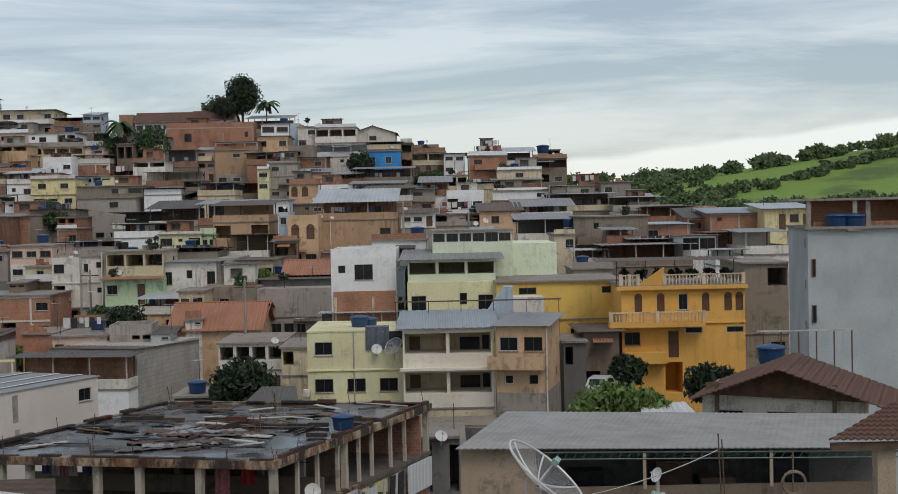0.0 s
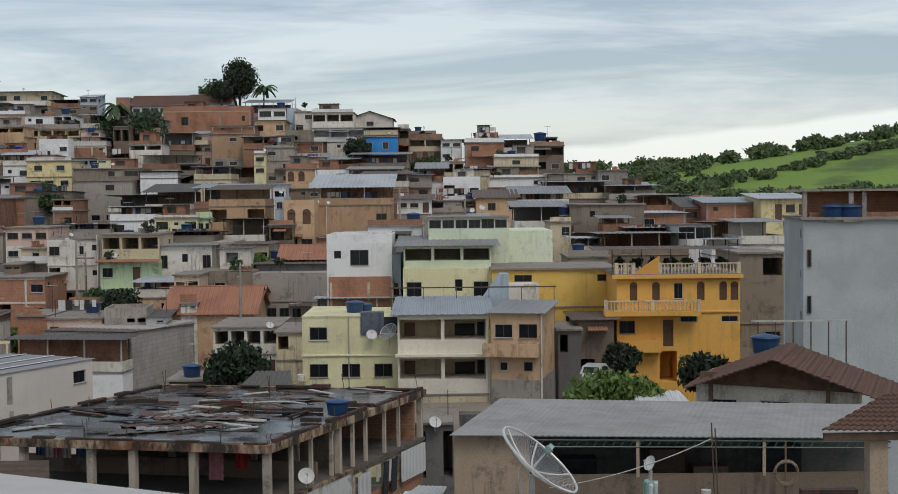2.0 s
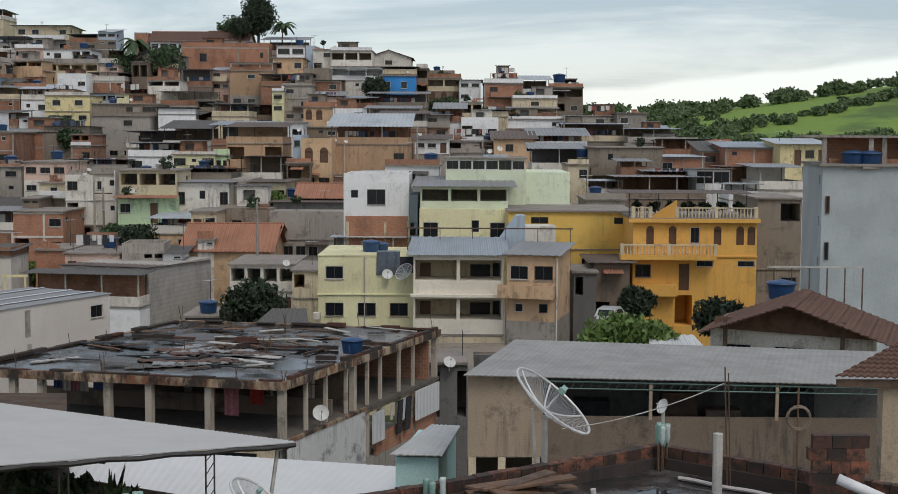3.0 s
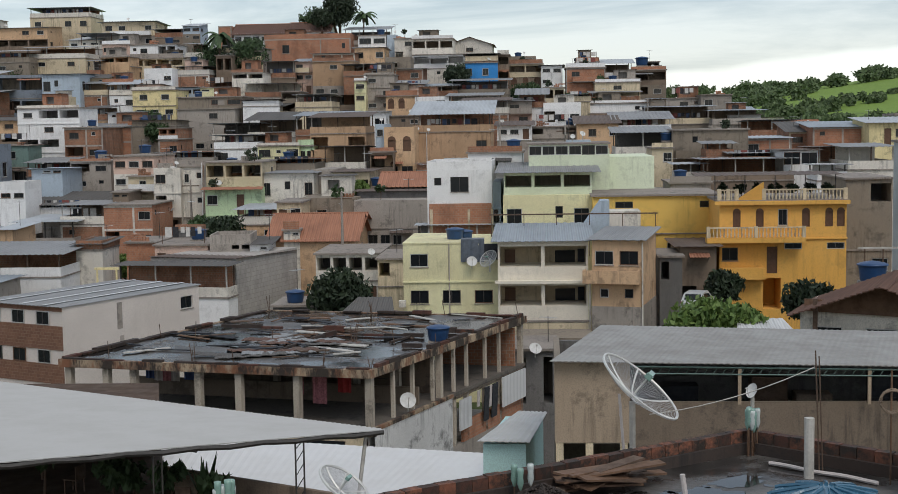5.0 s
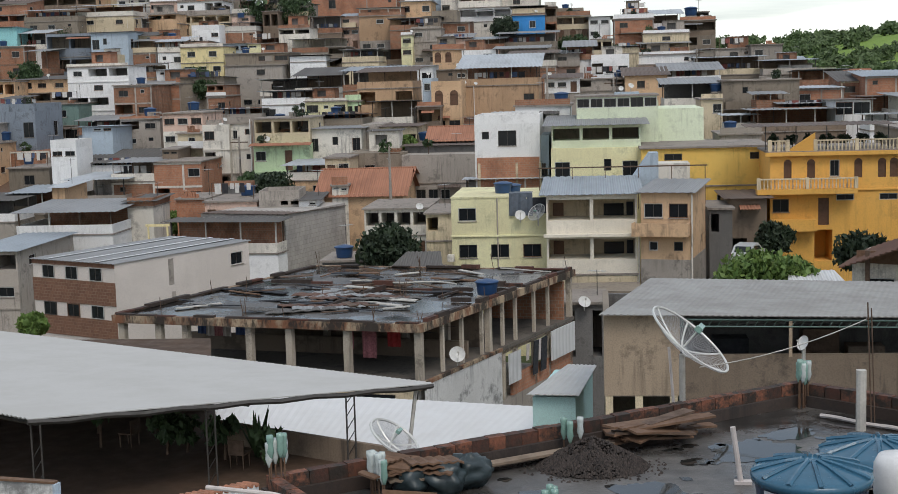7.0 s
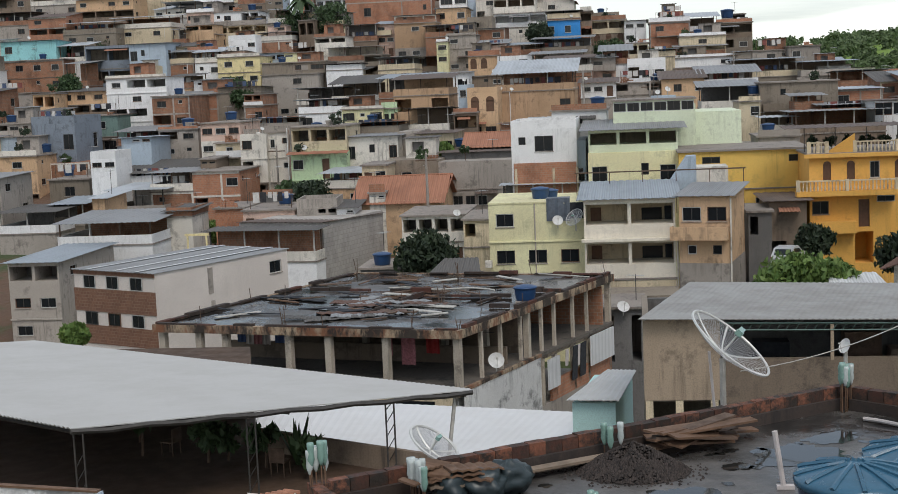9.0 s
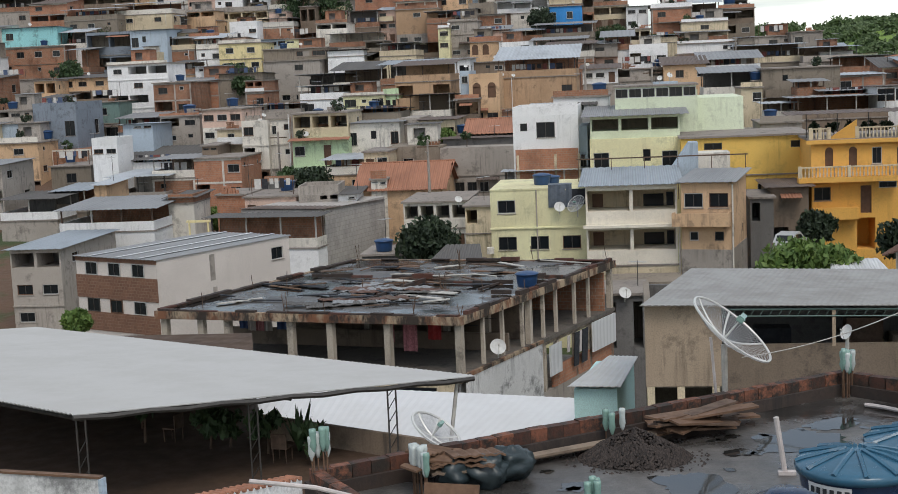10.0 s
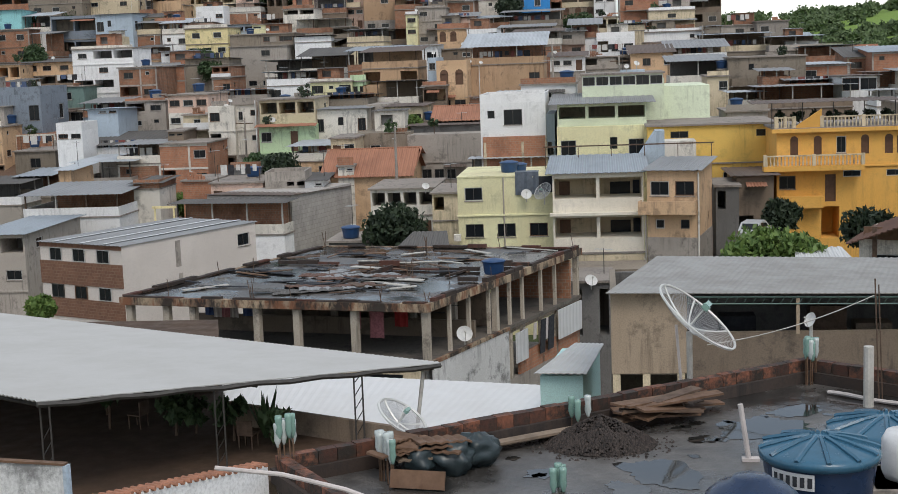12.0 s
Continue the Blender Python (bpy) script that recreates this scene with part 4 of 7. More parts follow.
house(29.82, 205, -1.36, 4.72, 7, 2.1, 0, "white", "..", "slab")

# upper slope
house(-72.1, 224, 3.96, 5.35, 8, 4.01, 0, "peach", "ww|w.", "slab")
house(-76.47, 222, 3.74, 6.62, 8, 2.13, 0, "oldbrick", "w.", "terrace", rh=2.06)
house(-70.1, 220, 3.12, 4.5, 7, 2.62, 0, "white", ".w", "terrace", rh=1.9)
house(-64.18, 218, 1.49, 7.25, 9, 4.92, 0, "yellow", "ww|www", "slab")
house(-61.7, 226, 5.49, 7.23, 7, 1.54, 0, "lightblue", "WWWW", "shed")
house(-55.72, 225, 4.97, 4.99, 7, 1.92, 0, "paleyellow", "v.w", "slab")
house(-55.16, 232, 5.86, 6.53, 8, 0.3, 0, "oldbrick", "..", "terrace", rh=1.92)
house(-53.66, 213, 3.18, 10.44, 9, 1.81, 0, "umber", "..WW", "slab")
house(-53.31, 209, -4, 9.18, 9, 7.04, 0, "grey", "..w.|w..w|www.", "slab", label='bare grey rendered hillside house with small windows')
house(-46.11, 224, 4.75, 8.59, 8, 0.3, 0, "offwhite", "..", "terrace", rh=2.41)
house(-44.74, 212, 0, 5.61, 8, 1.72, 0, "oldbrick", "w..", "terrace", rh=1.67)
house(-41.95, 220, 2.53, 3, 8, 3.28, 0, "umber", "b|b", "slab")
house(-36.7, 212, 0.91, 5.88, 8, 2.17, 0, "cream", ".w", "terrace", rh=2.1)
house(-34.74, 228, 2.44, 5.06, 8, 0.3, 0, "brown", "..", "terrace", rh=2.64)
house(-30.86, 224, 1.76, 1.91, 6, 5.72, 0, "paleyellow", "w|w|.", "slab")
house(-27.84, 226, 2.28, 5.01, 9, 6.26, 0, "grey", "w.|.w|..", "slab")
house(-31.35, 232, 8.33, 6.92, 8, 0.3, 0, "oldbrick", "..", "terrace", rh=2.11)
house(-25.44, 232, 7.22, 8.9, 8, 2.47, 0, "oldbrick", "...", "shed")
house(-22.89, 214, 1.9, 5.02, 8, 2.74, 0, "peach", "aa.", "slab")
house(-17.5, 208, 2.19, 5.32, 5, 2.22, 0, "white", "..", "none")
house(-17.07, 222, 4.39, 5.2, 7, 0.3, 0, "pink", "..", "terrace", rh=1.83)
house(-10.98, 208, 1.61, 8.07, 8, 0.3, 0, "offwhite", "..", "terrace", rh=2.58)
house(-10.77, 224, 4.58, 9.55, 8, 0.3, 0, "umber", "..", "terrace", rh=2.41)
house(-8.78, 198, -1.03, 6.76, 8, 2.53, 0, "oldbrick", ".b.", "terrace", rh=2)
house(-2.03, 205, 2.02, 4.37, 8, 0.3, 0, "white", "..", "terrace", rh=2.12)
house(2.44, 200, -0.94, 5.54, 8, 3.07, 0, "white", "bww", "parapet")
house(1.01, 190, -3.62, 7.3, 8, 3.08, 0, "grey", "b.b|w.w", "slab")
house(7.11, 186, -2.88, 5.71, 8, 2.7, 0, "peach", ".w.w", "shed")
house(13.44, 190, -1.69, 8.1, 8, 0.3, 0, "brown", "..", "terrace", rh=1.81)
house(20.25, 204, -0.81, 10.18, 9, 0.3, 0, "umber", "..", "terrace", rh=2.7)
house(28.25, 200, -0.97, 7.68, 9, 0.3, 0, "grey", "..", "terrace", rh=2.15)
house(31.39, 190, -2.64, 7.05, 9, 0.3, 0, "oldbrick", "..", "terrace", rh=2.36)
house(-4.67, 204, -0.28, 5.22, 8, 3.65, 0, "grey", "w|.w", "shed")

# left edge of the slope
house(-88.4, 255, 13.33, 5.97, 8, 4.01, 0, "offwhite", "w.w|.b", "shed")
house(-91.25, 250, 10.71, 7.46, 8, 2.39, 0, "oldbrick", "w.", "terrace", rh=2.32)
house(-85.79, 228, 5.45, 5.83, 8, 3.88, 0, "oldbrick", "w.|bb", "shed")
house(-104.54, 226, 7.93, 10.56, 7, 3.17, 0, "aqua", "w..", "shed")
house(-102.83, 222, 1.92, 13.01, 8, 5.67, 0, "oldbrick", "w.ww|b..w", "slab")
house(-88.27, 222, 1.78, 7.74, 13, 7.75, 8, "slate", "bb|bb", "none", right='s..|...', label='slate grey two-storey house with deep balconies')
house(-80.52, 220, 5.02, 6.42, 8, 4.39, 0, "lightblue", "w...", "shed")
house(-71.6, 190, -5.08, 9.17, 8, 8.33, 0, "white", "wbb|.w.|bb.|...", "slab")
house(-84.36, 200, -2.17, 8.37, 8, 3.88, 0, "peach", "W.w|bbb", "shed")
house(-75.3, 185, -7.86, 4.98, 8, 5.89, 0, "teal", "...|WW", "slab")
house(-63.15, 196, -3.77, 11.11, 10, 4.27, 0, "brick", ".w...|....", "shed")
house(-98.53, 205, -2.65, 7.74, 8, 4.55, 0, "grey", "..|.b", "slab")
house(-75.02, 168, -8.02, 5.92, 9, 5.46, 0, "slate", "...", "parapet", rh=1.0)
house(-78.75, 166, -8.89, 5.5, 6, 4.83, 0, "lightblue", "w|.", "slab")
house(-77.56, 162, -13.41, 5.39, 7, 6.93, 0, "peach", "w|w|b", "slab")
house(-66.94, 176, -9.61, 5.45, 7, 3.51, 0, "slate", "ww.", "terrace", rh=2)
house(-63.6, 182, -9.73, 6.26, 8, 2.6, 0, "oldbrick", "...", "terrace", rh=2.53)
house(-72.29, 166, -10.23, 5.46, 8, 2.6, 0, "oldbrick", "..", "none")
house(-64.39, 158, -11.66, 4.2, 8, 2.82, 0, "white", ".ww", "slab")
house(-65.52, 150, -11.94, 4.94, 7, 3.03, 0, "umber", ".w.", "slab")
house(-55.82, 152, -10.06, 8.07, 8, 0.3, 0, "grey", "..", "terrace", rh=1.31)
house(-53.72, 140, -12.63, 6.51, 9, 0.3, 0, "grey", "..", "terrace", rh=2.73)
house(-61.54, 140, -13.66, 3.63, 7, 0.3, 0, "umber", "..", "terrace", rh=2.45)
house(-64.06, 135, -13.96, 6.43, 8, 0.3, 0, "grey", "..", "terrace", rh=2.38)
house(-48.52, 118, -14.56, 9.15, 9, 1.34, 0, "white", "..", "terrace", rh=2.2)
house(-49.12, 104, -19.86, 4.39, 12, 6.95, 0, "grey", "bb|ww|w.", "shed", right='w.|..|..')
house(-128.59, 264, 18.87, 17.3, 8, 6.32, 0, "oldbrick", "w.w|bb.", "slab")
house(-113.75, 260, 17.25, 10.22, 8, 4.95, 0, "offwhite", "bb|w.w", "slab")
house(-102.17, 257, 15.86, 11.77, 8, 4.21, 0, "peach", "w.ww|bbb", "shed")
house(-119.27, 246, 12.58, 13.62, 8, 2.58, 0, "grey", "w.w", "terrace", rh=2.5)
house(-107.63, 242, 12.33, 7.42, 8, 3.79, 0, "brick", "w.|bb", "shed")
house(-97.86, 238, 10.29, 10.2, 8, 2.17, 0, "umber", ".w.", "terrace", rh=2.1)
house(-89.28, 242, 11.03, 11.02, 8, 2.19, 0, "cream", "ww", "terrace", rh=2.13)
house(-85.02, 252, 15.01, 6.25, 8, 0.3, 0, "white", "..", "terrace", rh=3.14)
house(-115.83, 225, 6.45, 12.8, 8, 4.97, 0, "offwhite", "w.w|b.b", "shed")
house(-98.87, 190, -4.71, 10.43, 8, 6.79, 0, "oldbrick", "w.w|b.b", "shed")
house(-86.19, 165, -9.3, 9.49, 8, 5.21, 0, "cream", "w.w|b.b", "shed")
house(-73.41, 140, -12.99, 8.43, 8, 5.09, 0, "grey", "w.w|b.b", "shed")
house(49.52, 300, -3.14, 5.37, 6, 3.58, 0, "offwhite", "w.", "shed")
house(42.27, 255, -3.98, 2.83, 5, 1.96, 0, "peach", "w", "shed")
house(44.65, 320, -1.54, 7.92, 6, 3.82, 0, "white", "w.w", "shed")
house(53.25, 280, -3.55, 4.78, 6, 2.39, 0, "cream", "w.", "tile", rh=1)

# middle slope
house(-62.24, 198, -3.55, 8.11, 9, 4.31, 0, "brick", "....|.w.", "none")
house(-65.11, 186, -6.77, 5.56, 9, 7.15, 0, "oldbrick", "w.|bw|..", "slab")
house(-56.69, 164, -9.49, 5.18, 9, 5.61, 0, "grey", "b.|w.|b.", "slab")
house(-52.71, 185, -4.61, 2.76, 8, 3.16, 0, "oldbrick", ".w", "slab")
house(-45.48, 196, -2.09, 7.44, 9, 0.3, 0, "grey", "..", "terrace", rh=2.59)
house(-39.88, 194, -1.85, 7.03, 9, 0.3, 0, "offwhite", "..", "terrace", rh=2.73)
house(-31.75, 190, -1.56, 7.7, 9, 0.3, 0, "oldbrick", "..", "terrace", rh=2.91)
house(-26.71, 172, -4.02, 7.19, 9, 3.08, 0, "tan", "b.b", "terrace", rh=2.2)
house(-26.05, 196, -1.49, 5.43, 8, 3.51, 0, "white", "w.w", "shed")
house(-20.77, 168, -7.27, 1.08, 8, 7.53, 0, "lightblue", "w|w|w", "none")
house(-49.31, 158, -7.36, 4.99, 9, 4.19, 0, "pink", "w.w|w..", "slab")
house(-47.1, 154, -8.71, 3.35, 7, 3.23, 0, "cream", ".w.|...", "slab")
house(-46.48, 170, -4.86, 7.98, 8, 0.3, 0, "grey", "..", "terrace", rh=1.62)
house(-43.01, 150, -12.72, 3.08, 8, 8.34, 0, "offwhite", "w.|b.|bb", "none")
house(-40.65, 151, -12.86, 2.97, 8, 8.53, 0, "offwhite", ".w.s|w..s|w...", "slab")
house(-38.75, 150, -11.52, 0.51, 8, 7.7, 0, "oldbrick", ".", "none")
house(-35.05, 149, -6.29, 6.36, 8, 2.42, 0, "cream", "bbb", "slab")
house(-34.97, 148, -12.71, 6.39, 8, 6.08, 0, "mint", "w.d.|bb..", "none", label='mint green two-storey house with open balconies')
house(-40.04, 172, -4.92, 5.87, 8, 2.2, 0, "white", "W.w", "terrace", rh=1.9)
house(-34.32, 171, -4.42, 5.4, 8, 2.04, 0, "paleyellow", "W.W", "slab")
house(-30.92, 172, -4.67, 2.06, 8, 2.2, 0, "mint", "ww", "slab")
house(-29.19, 150, -9.16, 6.02, 9, 3.98, 0, "offwhite", "w.s.w", "shed")
house(-25.47, 153, -8.45, 2.42, 9, 3.6, 0, "grey", ".", "none")
house(-30.53, 158, -5.46, 6.34, 8, 0.3, 0, "umber", "..", "terrace", rh=1.44)
house(-21.96, 150, -8.34, 4.29, 8, 3.21, 0, "cream", "W.w", "shed")
house(-24.85, 165, -5.64, 5.28, 8, 0.3, 0, "offwhite", "..", "terrace", rh=2.94)
house(-20.09, 164, -8.85, 2.94, 8, 5.61, 0, "brown", "b|b", "slab")
house(-18.13, 166, -7.45, 3.76, 8, 6.59, 0, "peach", "aa|ww", "parapet", rh=0.7)
house(-12, 172, -5.06, 10.06, 10, 4.11, 0, "tan", "....", "terrace", rh=2.4, pitch=0.17, sheet="palesheet")
house(-4.24, 182, -3.98, 4.66, 8, 3.73, 0, "white", "w.d|...", "shed")
house(-15.48, 147, -7.99, 5.27, 7, 1.51, 0, "darkgrey", "bbb", "tile", rh=1.3)
house(19.14, 150, -4.4, 3.07, 5, 0.3, 0, "oldbrick", "..", "terrace", rh=1.61)
house(22.6, 146, -5.24, 5.48, 6, 0.3, 0, "grey", "..", "terrace", rh=1.45)
house(15.11, 142, -6.53, 3.03, 5, 0.3, 0, "peach", "..", "terrace", rh=1.77)
house(27.15, 130, -6.25, 2.78, 5, 0.3, 0, "white", "..", "terrace", rh=1.62)
house(-45.16, 142, -13.17, 5.34, 8, 5.05, 0, "brick", "..w|b.w", "slab")
house(-50.25, 142, -12.45, 4.86, 8, 2.28, 0, "oldbrick", "..", "terrace", rh=2.21)
house(-30.39, 140, -12.08, 4.79, 8, 1.8, 0, "peach", ".w", "terrace", rh=1.74)
house(-26.35, 136, -10.34, 2.56, 7, 2.62, 0, "cream", "dW", "slab")
house(-39.51, 128, -14.09, 3.01, 7, 3.07, 0, "brick", "..", "slab")
house(-34.99, 126, -13.95, 5.17, 8, 2.81, 0, "pink", "d..d", "slab")
house(-36.15, 134, -12.56, 3.15, 8, 2.3, 0, "darkgrey", "..", "slab")
house(-23.06, 141, -12.32, 6.03, 8, 4.83, 0, "umber", "....", "none")
house(-16.33, 140, -13.57, 7.78, 10, 5.81, 0, "grey", "......|.www..", "none", label='long bare grey rendered wall building with a row of openings')
house(-16.56, 144, -7.98, 7.69, 8, 0.92, 0, "darkgrey", "...", "shed")

tile_awning = awning(-34.97, 148, -6.5, 7.0, 0, 1)
tile_awning.children[0].data.materials[0] = MATS["tile"]

# right of the slope
house(12.83, 150, -7.47, 2.31, 8, 4.49, 0, "cream", ".W|..", "slab")
house(11.45, 160, -4.16, 6.49, 9, 0.3, 0, "brown", "..", "terrace", rh=2.65)
house(19.04, 158, -7.31, 8.7, 10, 6.21, 0, "umber", ".....|.w.w", "slab")
house(27.36, 168, -4.69, 5.52, 9, 2.37, 0, "brick", "...", "shed")
house(20.58, 138, -6.47, 8.84, 9, 0.3, 0, "brown", "..", "terrace", rh=2.29)
house(26.04, 140, -5.23, 3.47, 8, 2.03, 0, "white", "GG", "shed")
house(31.48, 144, -5.73, 5.84, 9, 0.3, 0, "concrete", "..", "terrace", rh=2.51)
house(32.2, 136, -5.46, 4.64, 9, 0.3, 0, "offwhite", "..", "terrace", rh=2.37)
house(36.17, 168, -3.22, 7.02, 9, 2.15, 0, "brick", "...", "shed")
house(41.43, 164, -3.28, 5.81, 9, 2.66, 0, "yellow", ".d.d", "shed")
house(32.69, 172, -3.8, 4.4, 9, 2.2, 0, "oldbrick", "w.", "shed")
house(26.84, 114, -16.79, 3.8, 10, 11.72, 0, "umber", ".b|...|.w|..", "slab")
house(14.01, 132, -7.76, 3.95, 8, 1.69, 0, "grey", ".w.", "slab")

# front row of houses
house(-4.92, 130, -8.36, 5.27, 9, 5.56, 0, "white", "W..|..", "slab")
house(-7.82, 121, -7.09, 5.89, 9, 3, 0, "white", "sW.", "parapet", rh=0.8)
house(-7.77, 120.85, -11.85, 5.63, 9, 4.76, 0, "brick", "....|...", "none")
house(-7.58, 120.3, -11.8, 8.33, 1.5, 0.3, 0, "grey", "..", "terrace", over=0.2, rh=2.55)
house(-4.54, 122, -9.94, 0.83, 8, 4.7, 0, "lightblue", ".|w", "none")
house(2.1, 124, -4.51, 7.41, 10, 2.12, 0, "lime", ".....", "none")
house(2.06, 123.9, -3.34, 7.3, 9, 1.38, 0, "lime", "GGGGGG", "slab")
house(3.03, 126, -2.02, 2.26, 2, 0.43, 0, "lightblue", "..", "none")
house(7.75, 125, -6.06, 4.38, 12, 2.88, 0, "lime", "...", "none")
house(0.12, 117, -10.63, 7.8, 10, 4.41, 0, "paleyellow", "w.sw", "none")
house(0.12, 118, -6.27, 7.71, 10, 1.97, 0, "lime", "bbb", "shed", over=0.8, pitch=0.05)
house(9.27, 115, -12.61, 10.67, 10, 6.3, 0, "gold", ".v...v|.w..w.w", "slab")
house(-20.89, 133, -12.78, 4.09, 9, 2.51, 0, "peach", "...", "tile", rh=1.4)
house(-23.14, 131, -14.78, 8.52, 9, 3.82, 0, "peach", "....", "tile", rh=2.2)
house(-17.59, 117, -15.78, 5.66, 9, 4.52, 0, "offwhite", "bbbb|.w.d", "slab")
house(-13.13, 112, -15.67, 2.3, 8, 4.42, 0, "cream", "b.|..", "slab")
house(9.45, 103, -15.74, 1.72, 6, 5.39, 0, "darkgrey", "b.|..", "slab")
house(11.74, 105, -15.19, 2.79, 8, 5.41, 0, "brown", "..|B.", "shed")
house(-0.84, 84, -17.73, 2.52, 5, 3.44, 0, "darkgrey", "B.B", "slab")
house(0.58, 90, -16.31, 4.82, 4, 1.86, 0, "umber", "....", "none")

# smaller houses between
house(-59.6, 248.44, 13.69, 2.96, 5, 0.3, 0, "white", "..", "terrace", rh=2.65)
house(-64.62, 245.72, 12.83, 3.36, 5, 0.3, -4, "concrete", "..", "terrace", rh=2.56)
house(-54.01, 243, 10, 5.81, 6, 4.3, -4, "grey", "w.w|ws.", "shed")
house(-57.41, 238.92, 9.1, 2.85, 7, 3.88, 0, "brown", "bb", "slab")
house(-76.89, 237.56, 11.69, 5.28, 5, 1.33, -4, "peach", "bb", "slab")
house(-62.17, 236.2, 10.92, 3.23, 6, 1.28, 5, "pink", ".w", "slab")
house(-79.86, 234.84, 9.44, 2.41, 5, 0.3, 5, "oldbrick", "..", "terrace", rh=2.64)
house(-46.64, 234.84, 8.34, 5.62, 5, 0.3, 5, "brown", "..", "terrace", rh=3.0)
house(-25.61, 234.84, 9.7, 4.4, 6, 1.34, 0, "umber", "b.", "parapet")
house(-50.76, 228.04, 8.02, 5.44, 7, 1.34, 0, "offwhite", "bb", "slab")
house(-96.67, 226.68, 6.82, 5.04, 5, 0.3, -4, "white", "..", "terrace", rh=2.94)
house(-76.67, 225.28, 7.71, 4.62, 6, 1.15, -4, "cream", ".s", "shed")
house(-66, 220.96, 6.24, 4.14, 6, 0.3, 0, "pink", "..", "terrace", rh=1.04)
house(-22.11, 220.96, 5.32, 4.52, 6, 0.3, 0, "pink", "..", "terrace", rh=1.21)
house(1.4, 219.52, 3.12, 3.37, 7, 2.57, 0, "cream", "bb", "slab")
house(-91.34, 215.2, 2.43, 3.67, 7, 0.3, 0, "oldbrick", "..", "terrace", rh=3.88)
house(5.03, 215.2, 2.98, 4.05, 5, 0.3, -4, "cream", "..", "terrace", rh=1.27)
house(-106.97, 212.32, 2.75, 3.98, 6, 3.2, 0, "white", "wb", "slab")
house(17.45, 212.32, 2.13, 2.17, 6, 0.3, 0, "umber", "..", "terrace", rh=1.16)
house(-44.9, 210.88, 3.06, 5.78, 5, 0.3, 5, "white", "..", "terrace", rh=1.15)
house(-77.47, 209.44, 3.37, 3.59, 5, 1.24, 5, "cream", "bb", "parapet")
house(-69.75, 204.48, 1.25, 4.2, 6, 0.3, -4, "peach", "..", "terrace", rh=1.98)
house(-65.18, 202.72, 1.16, 3.81, 7, 1.52, -4, "white", "s.", "shed")
house(-16.94, 202.72, -0.54, 4.17, 5, 0.3, 5, "offwhite", "..", "terrace", rh=2.13)
house(-21.26, 200.96, -0.45, 4.82, 7, 1.83, 5, "brown", ".sw", "slab")
house(-13.71, 200.96, -0.6, 2.06, 7, 2, -4, "grey", "ww", "shed")
house(-57.77, 195.68, 0.18, 6.68, 7, 0.3, 0, "umber", "..", "terrace", rh=0.95)
house(-87.73, 193.92, -1.34, 3.32, 7, 2.83, 5, "peach", "bb", "slab")
house(-54.29, 190.4, -1.01, 2.61, 7, 1.13, -4, "oldbrick", "bb", "slab")
house(-79.98, 176.64, -2.28, 3.02, 6, 0.3, -4, "white", "..", "terrace", rh=1.01)
house(-39.72, 176.64, -3.12, 2.72, 6, 0.3, 5, "umber", "..", "terrace", rh=0.9)
house(-74.73, 172.48, -2.88, 3.84, 7, 1.01, 5, "pink", "bww", "slab")
house(-80.57, 168.32, -3.66, 4.62, 6, 1.25, 5, "grey", "bws", "slab")
house(-13.83, 159.04, -5.71, 3, 6, 0.3, 5, "brown", "..", "terrace", rh=0.89)
house(-10.85, 159.04, -5.78, 2.99, 5, 0.3, -4, "oldbrick", "..", "terrace", rh=0.73)
house(29.96, 158.08, -8.89, 2.43, 7, 0.3, 0, "white", "..", "terrace", rh=2.77)
house(-59.7, 157.12, -5.22, 3.76, 7, 0.74, 0, "lightblue", ".ww", "shed")
house(36.9, 157.12, -7.24, 4.31, 7, 0.75, 5, "white", "b..", "slab")
house(40.09, 157.12, -12.01, 2.15, 6, 2.72, 0, "cream", "..", "terrace", rh=2.64)
house(7.29, 150.4, -8.15, 4.11, 6, 0.72, 0, "grey", "bbb", "parapet")
house(10.38, 150.4, -8.21, 2.06, 7, 0.72, -4, "grey", "bb", "slab")
house(12.35, 149.44, -8.46, 2.04, 7, 0.3, 0, "pink", "..", "terrace", rh=0.7)
house(-60.17, 147.52, -7.97, 3.02, 5, 1.48, 0, "white", "ww", "parapet")
house(-47.38, 146.56, -7.92, 1.76, 7, 0.96, 5, "brown", "ss", "slab")
house(-25.17, 130.8, -10.9, 1.57, 7, 0.73, 5, "offwhite", "sw", "slab")
house(-53.73, 129.76, -11.66, 1.33, 6, 1.93, 0, "peach", "..", "shed")
house(-29.86, 124.56, -11.65, 3.85, 5, 0.75, 5, "grey", "..bb", "parapet")
house(-27.1, 124.56, -11.71, 1.71, 7, 0.73, 5, "white", ".w", "shed")
house(-42.97, 123, -11.54, 2.52, 5, 0.3, 0, "offwhite", "..", "terrace", rh=0.68)

# roof clutter
water_tank(-7.06, 103, -8.85, 1)
water_tank(-6.37, 104, -9, 0.9)
water_tank(2.63, 118, -9.36, 1.1)
water_tank(15.74, 66, -7.88, 1)
water_tank(-62.01, 236, 11.92, 0.9)
water_tank(-39.94, 169, -4.68, 1)
water_tank(14.16, 160, -2.24, 1)
water_tank(24.33, 84.2, -1.64, 1)
water_tank(25.35, 84, -1.66, 1)
water_tank(-24.11, 149, -7.92, 1)
water_tank(-32.82, 170, -3.99, 1)
water_tank(-14.84, 236, 7.11, 1)
water_tank(-18.89, 99, -13.1, 1)
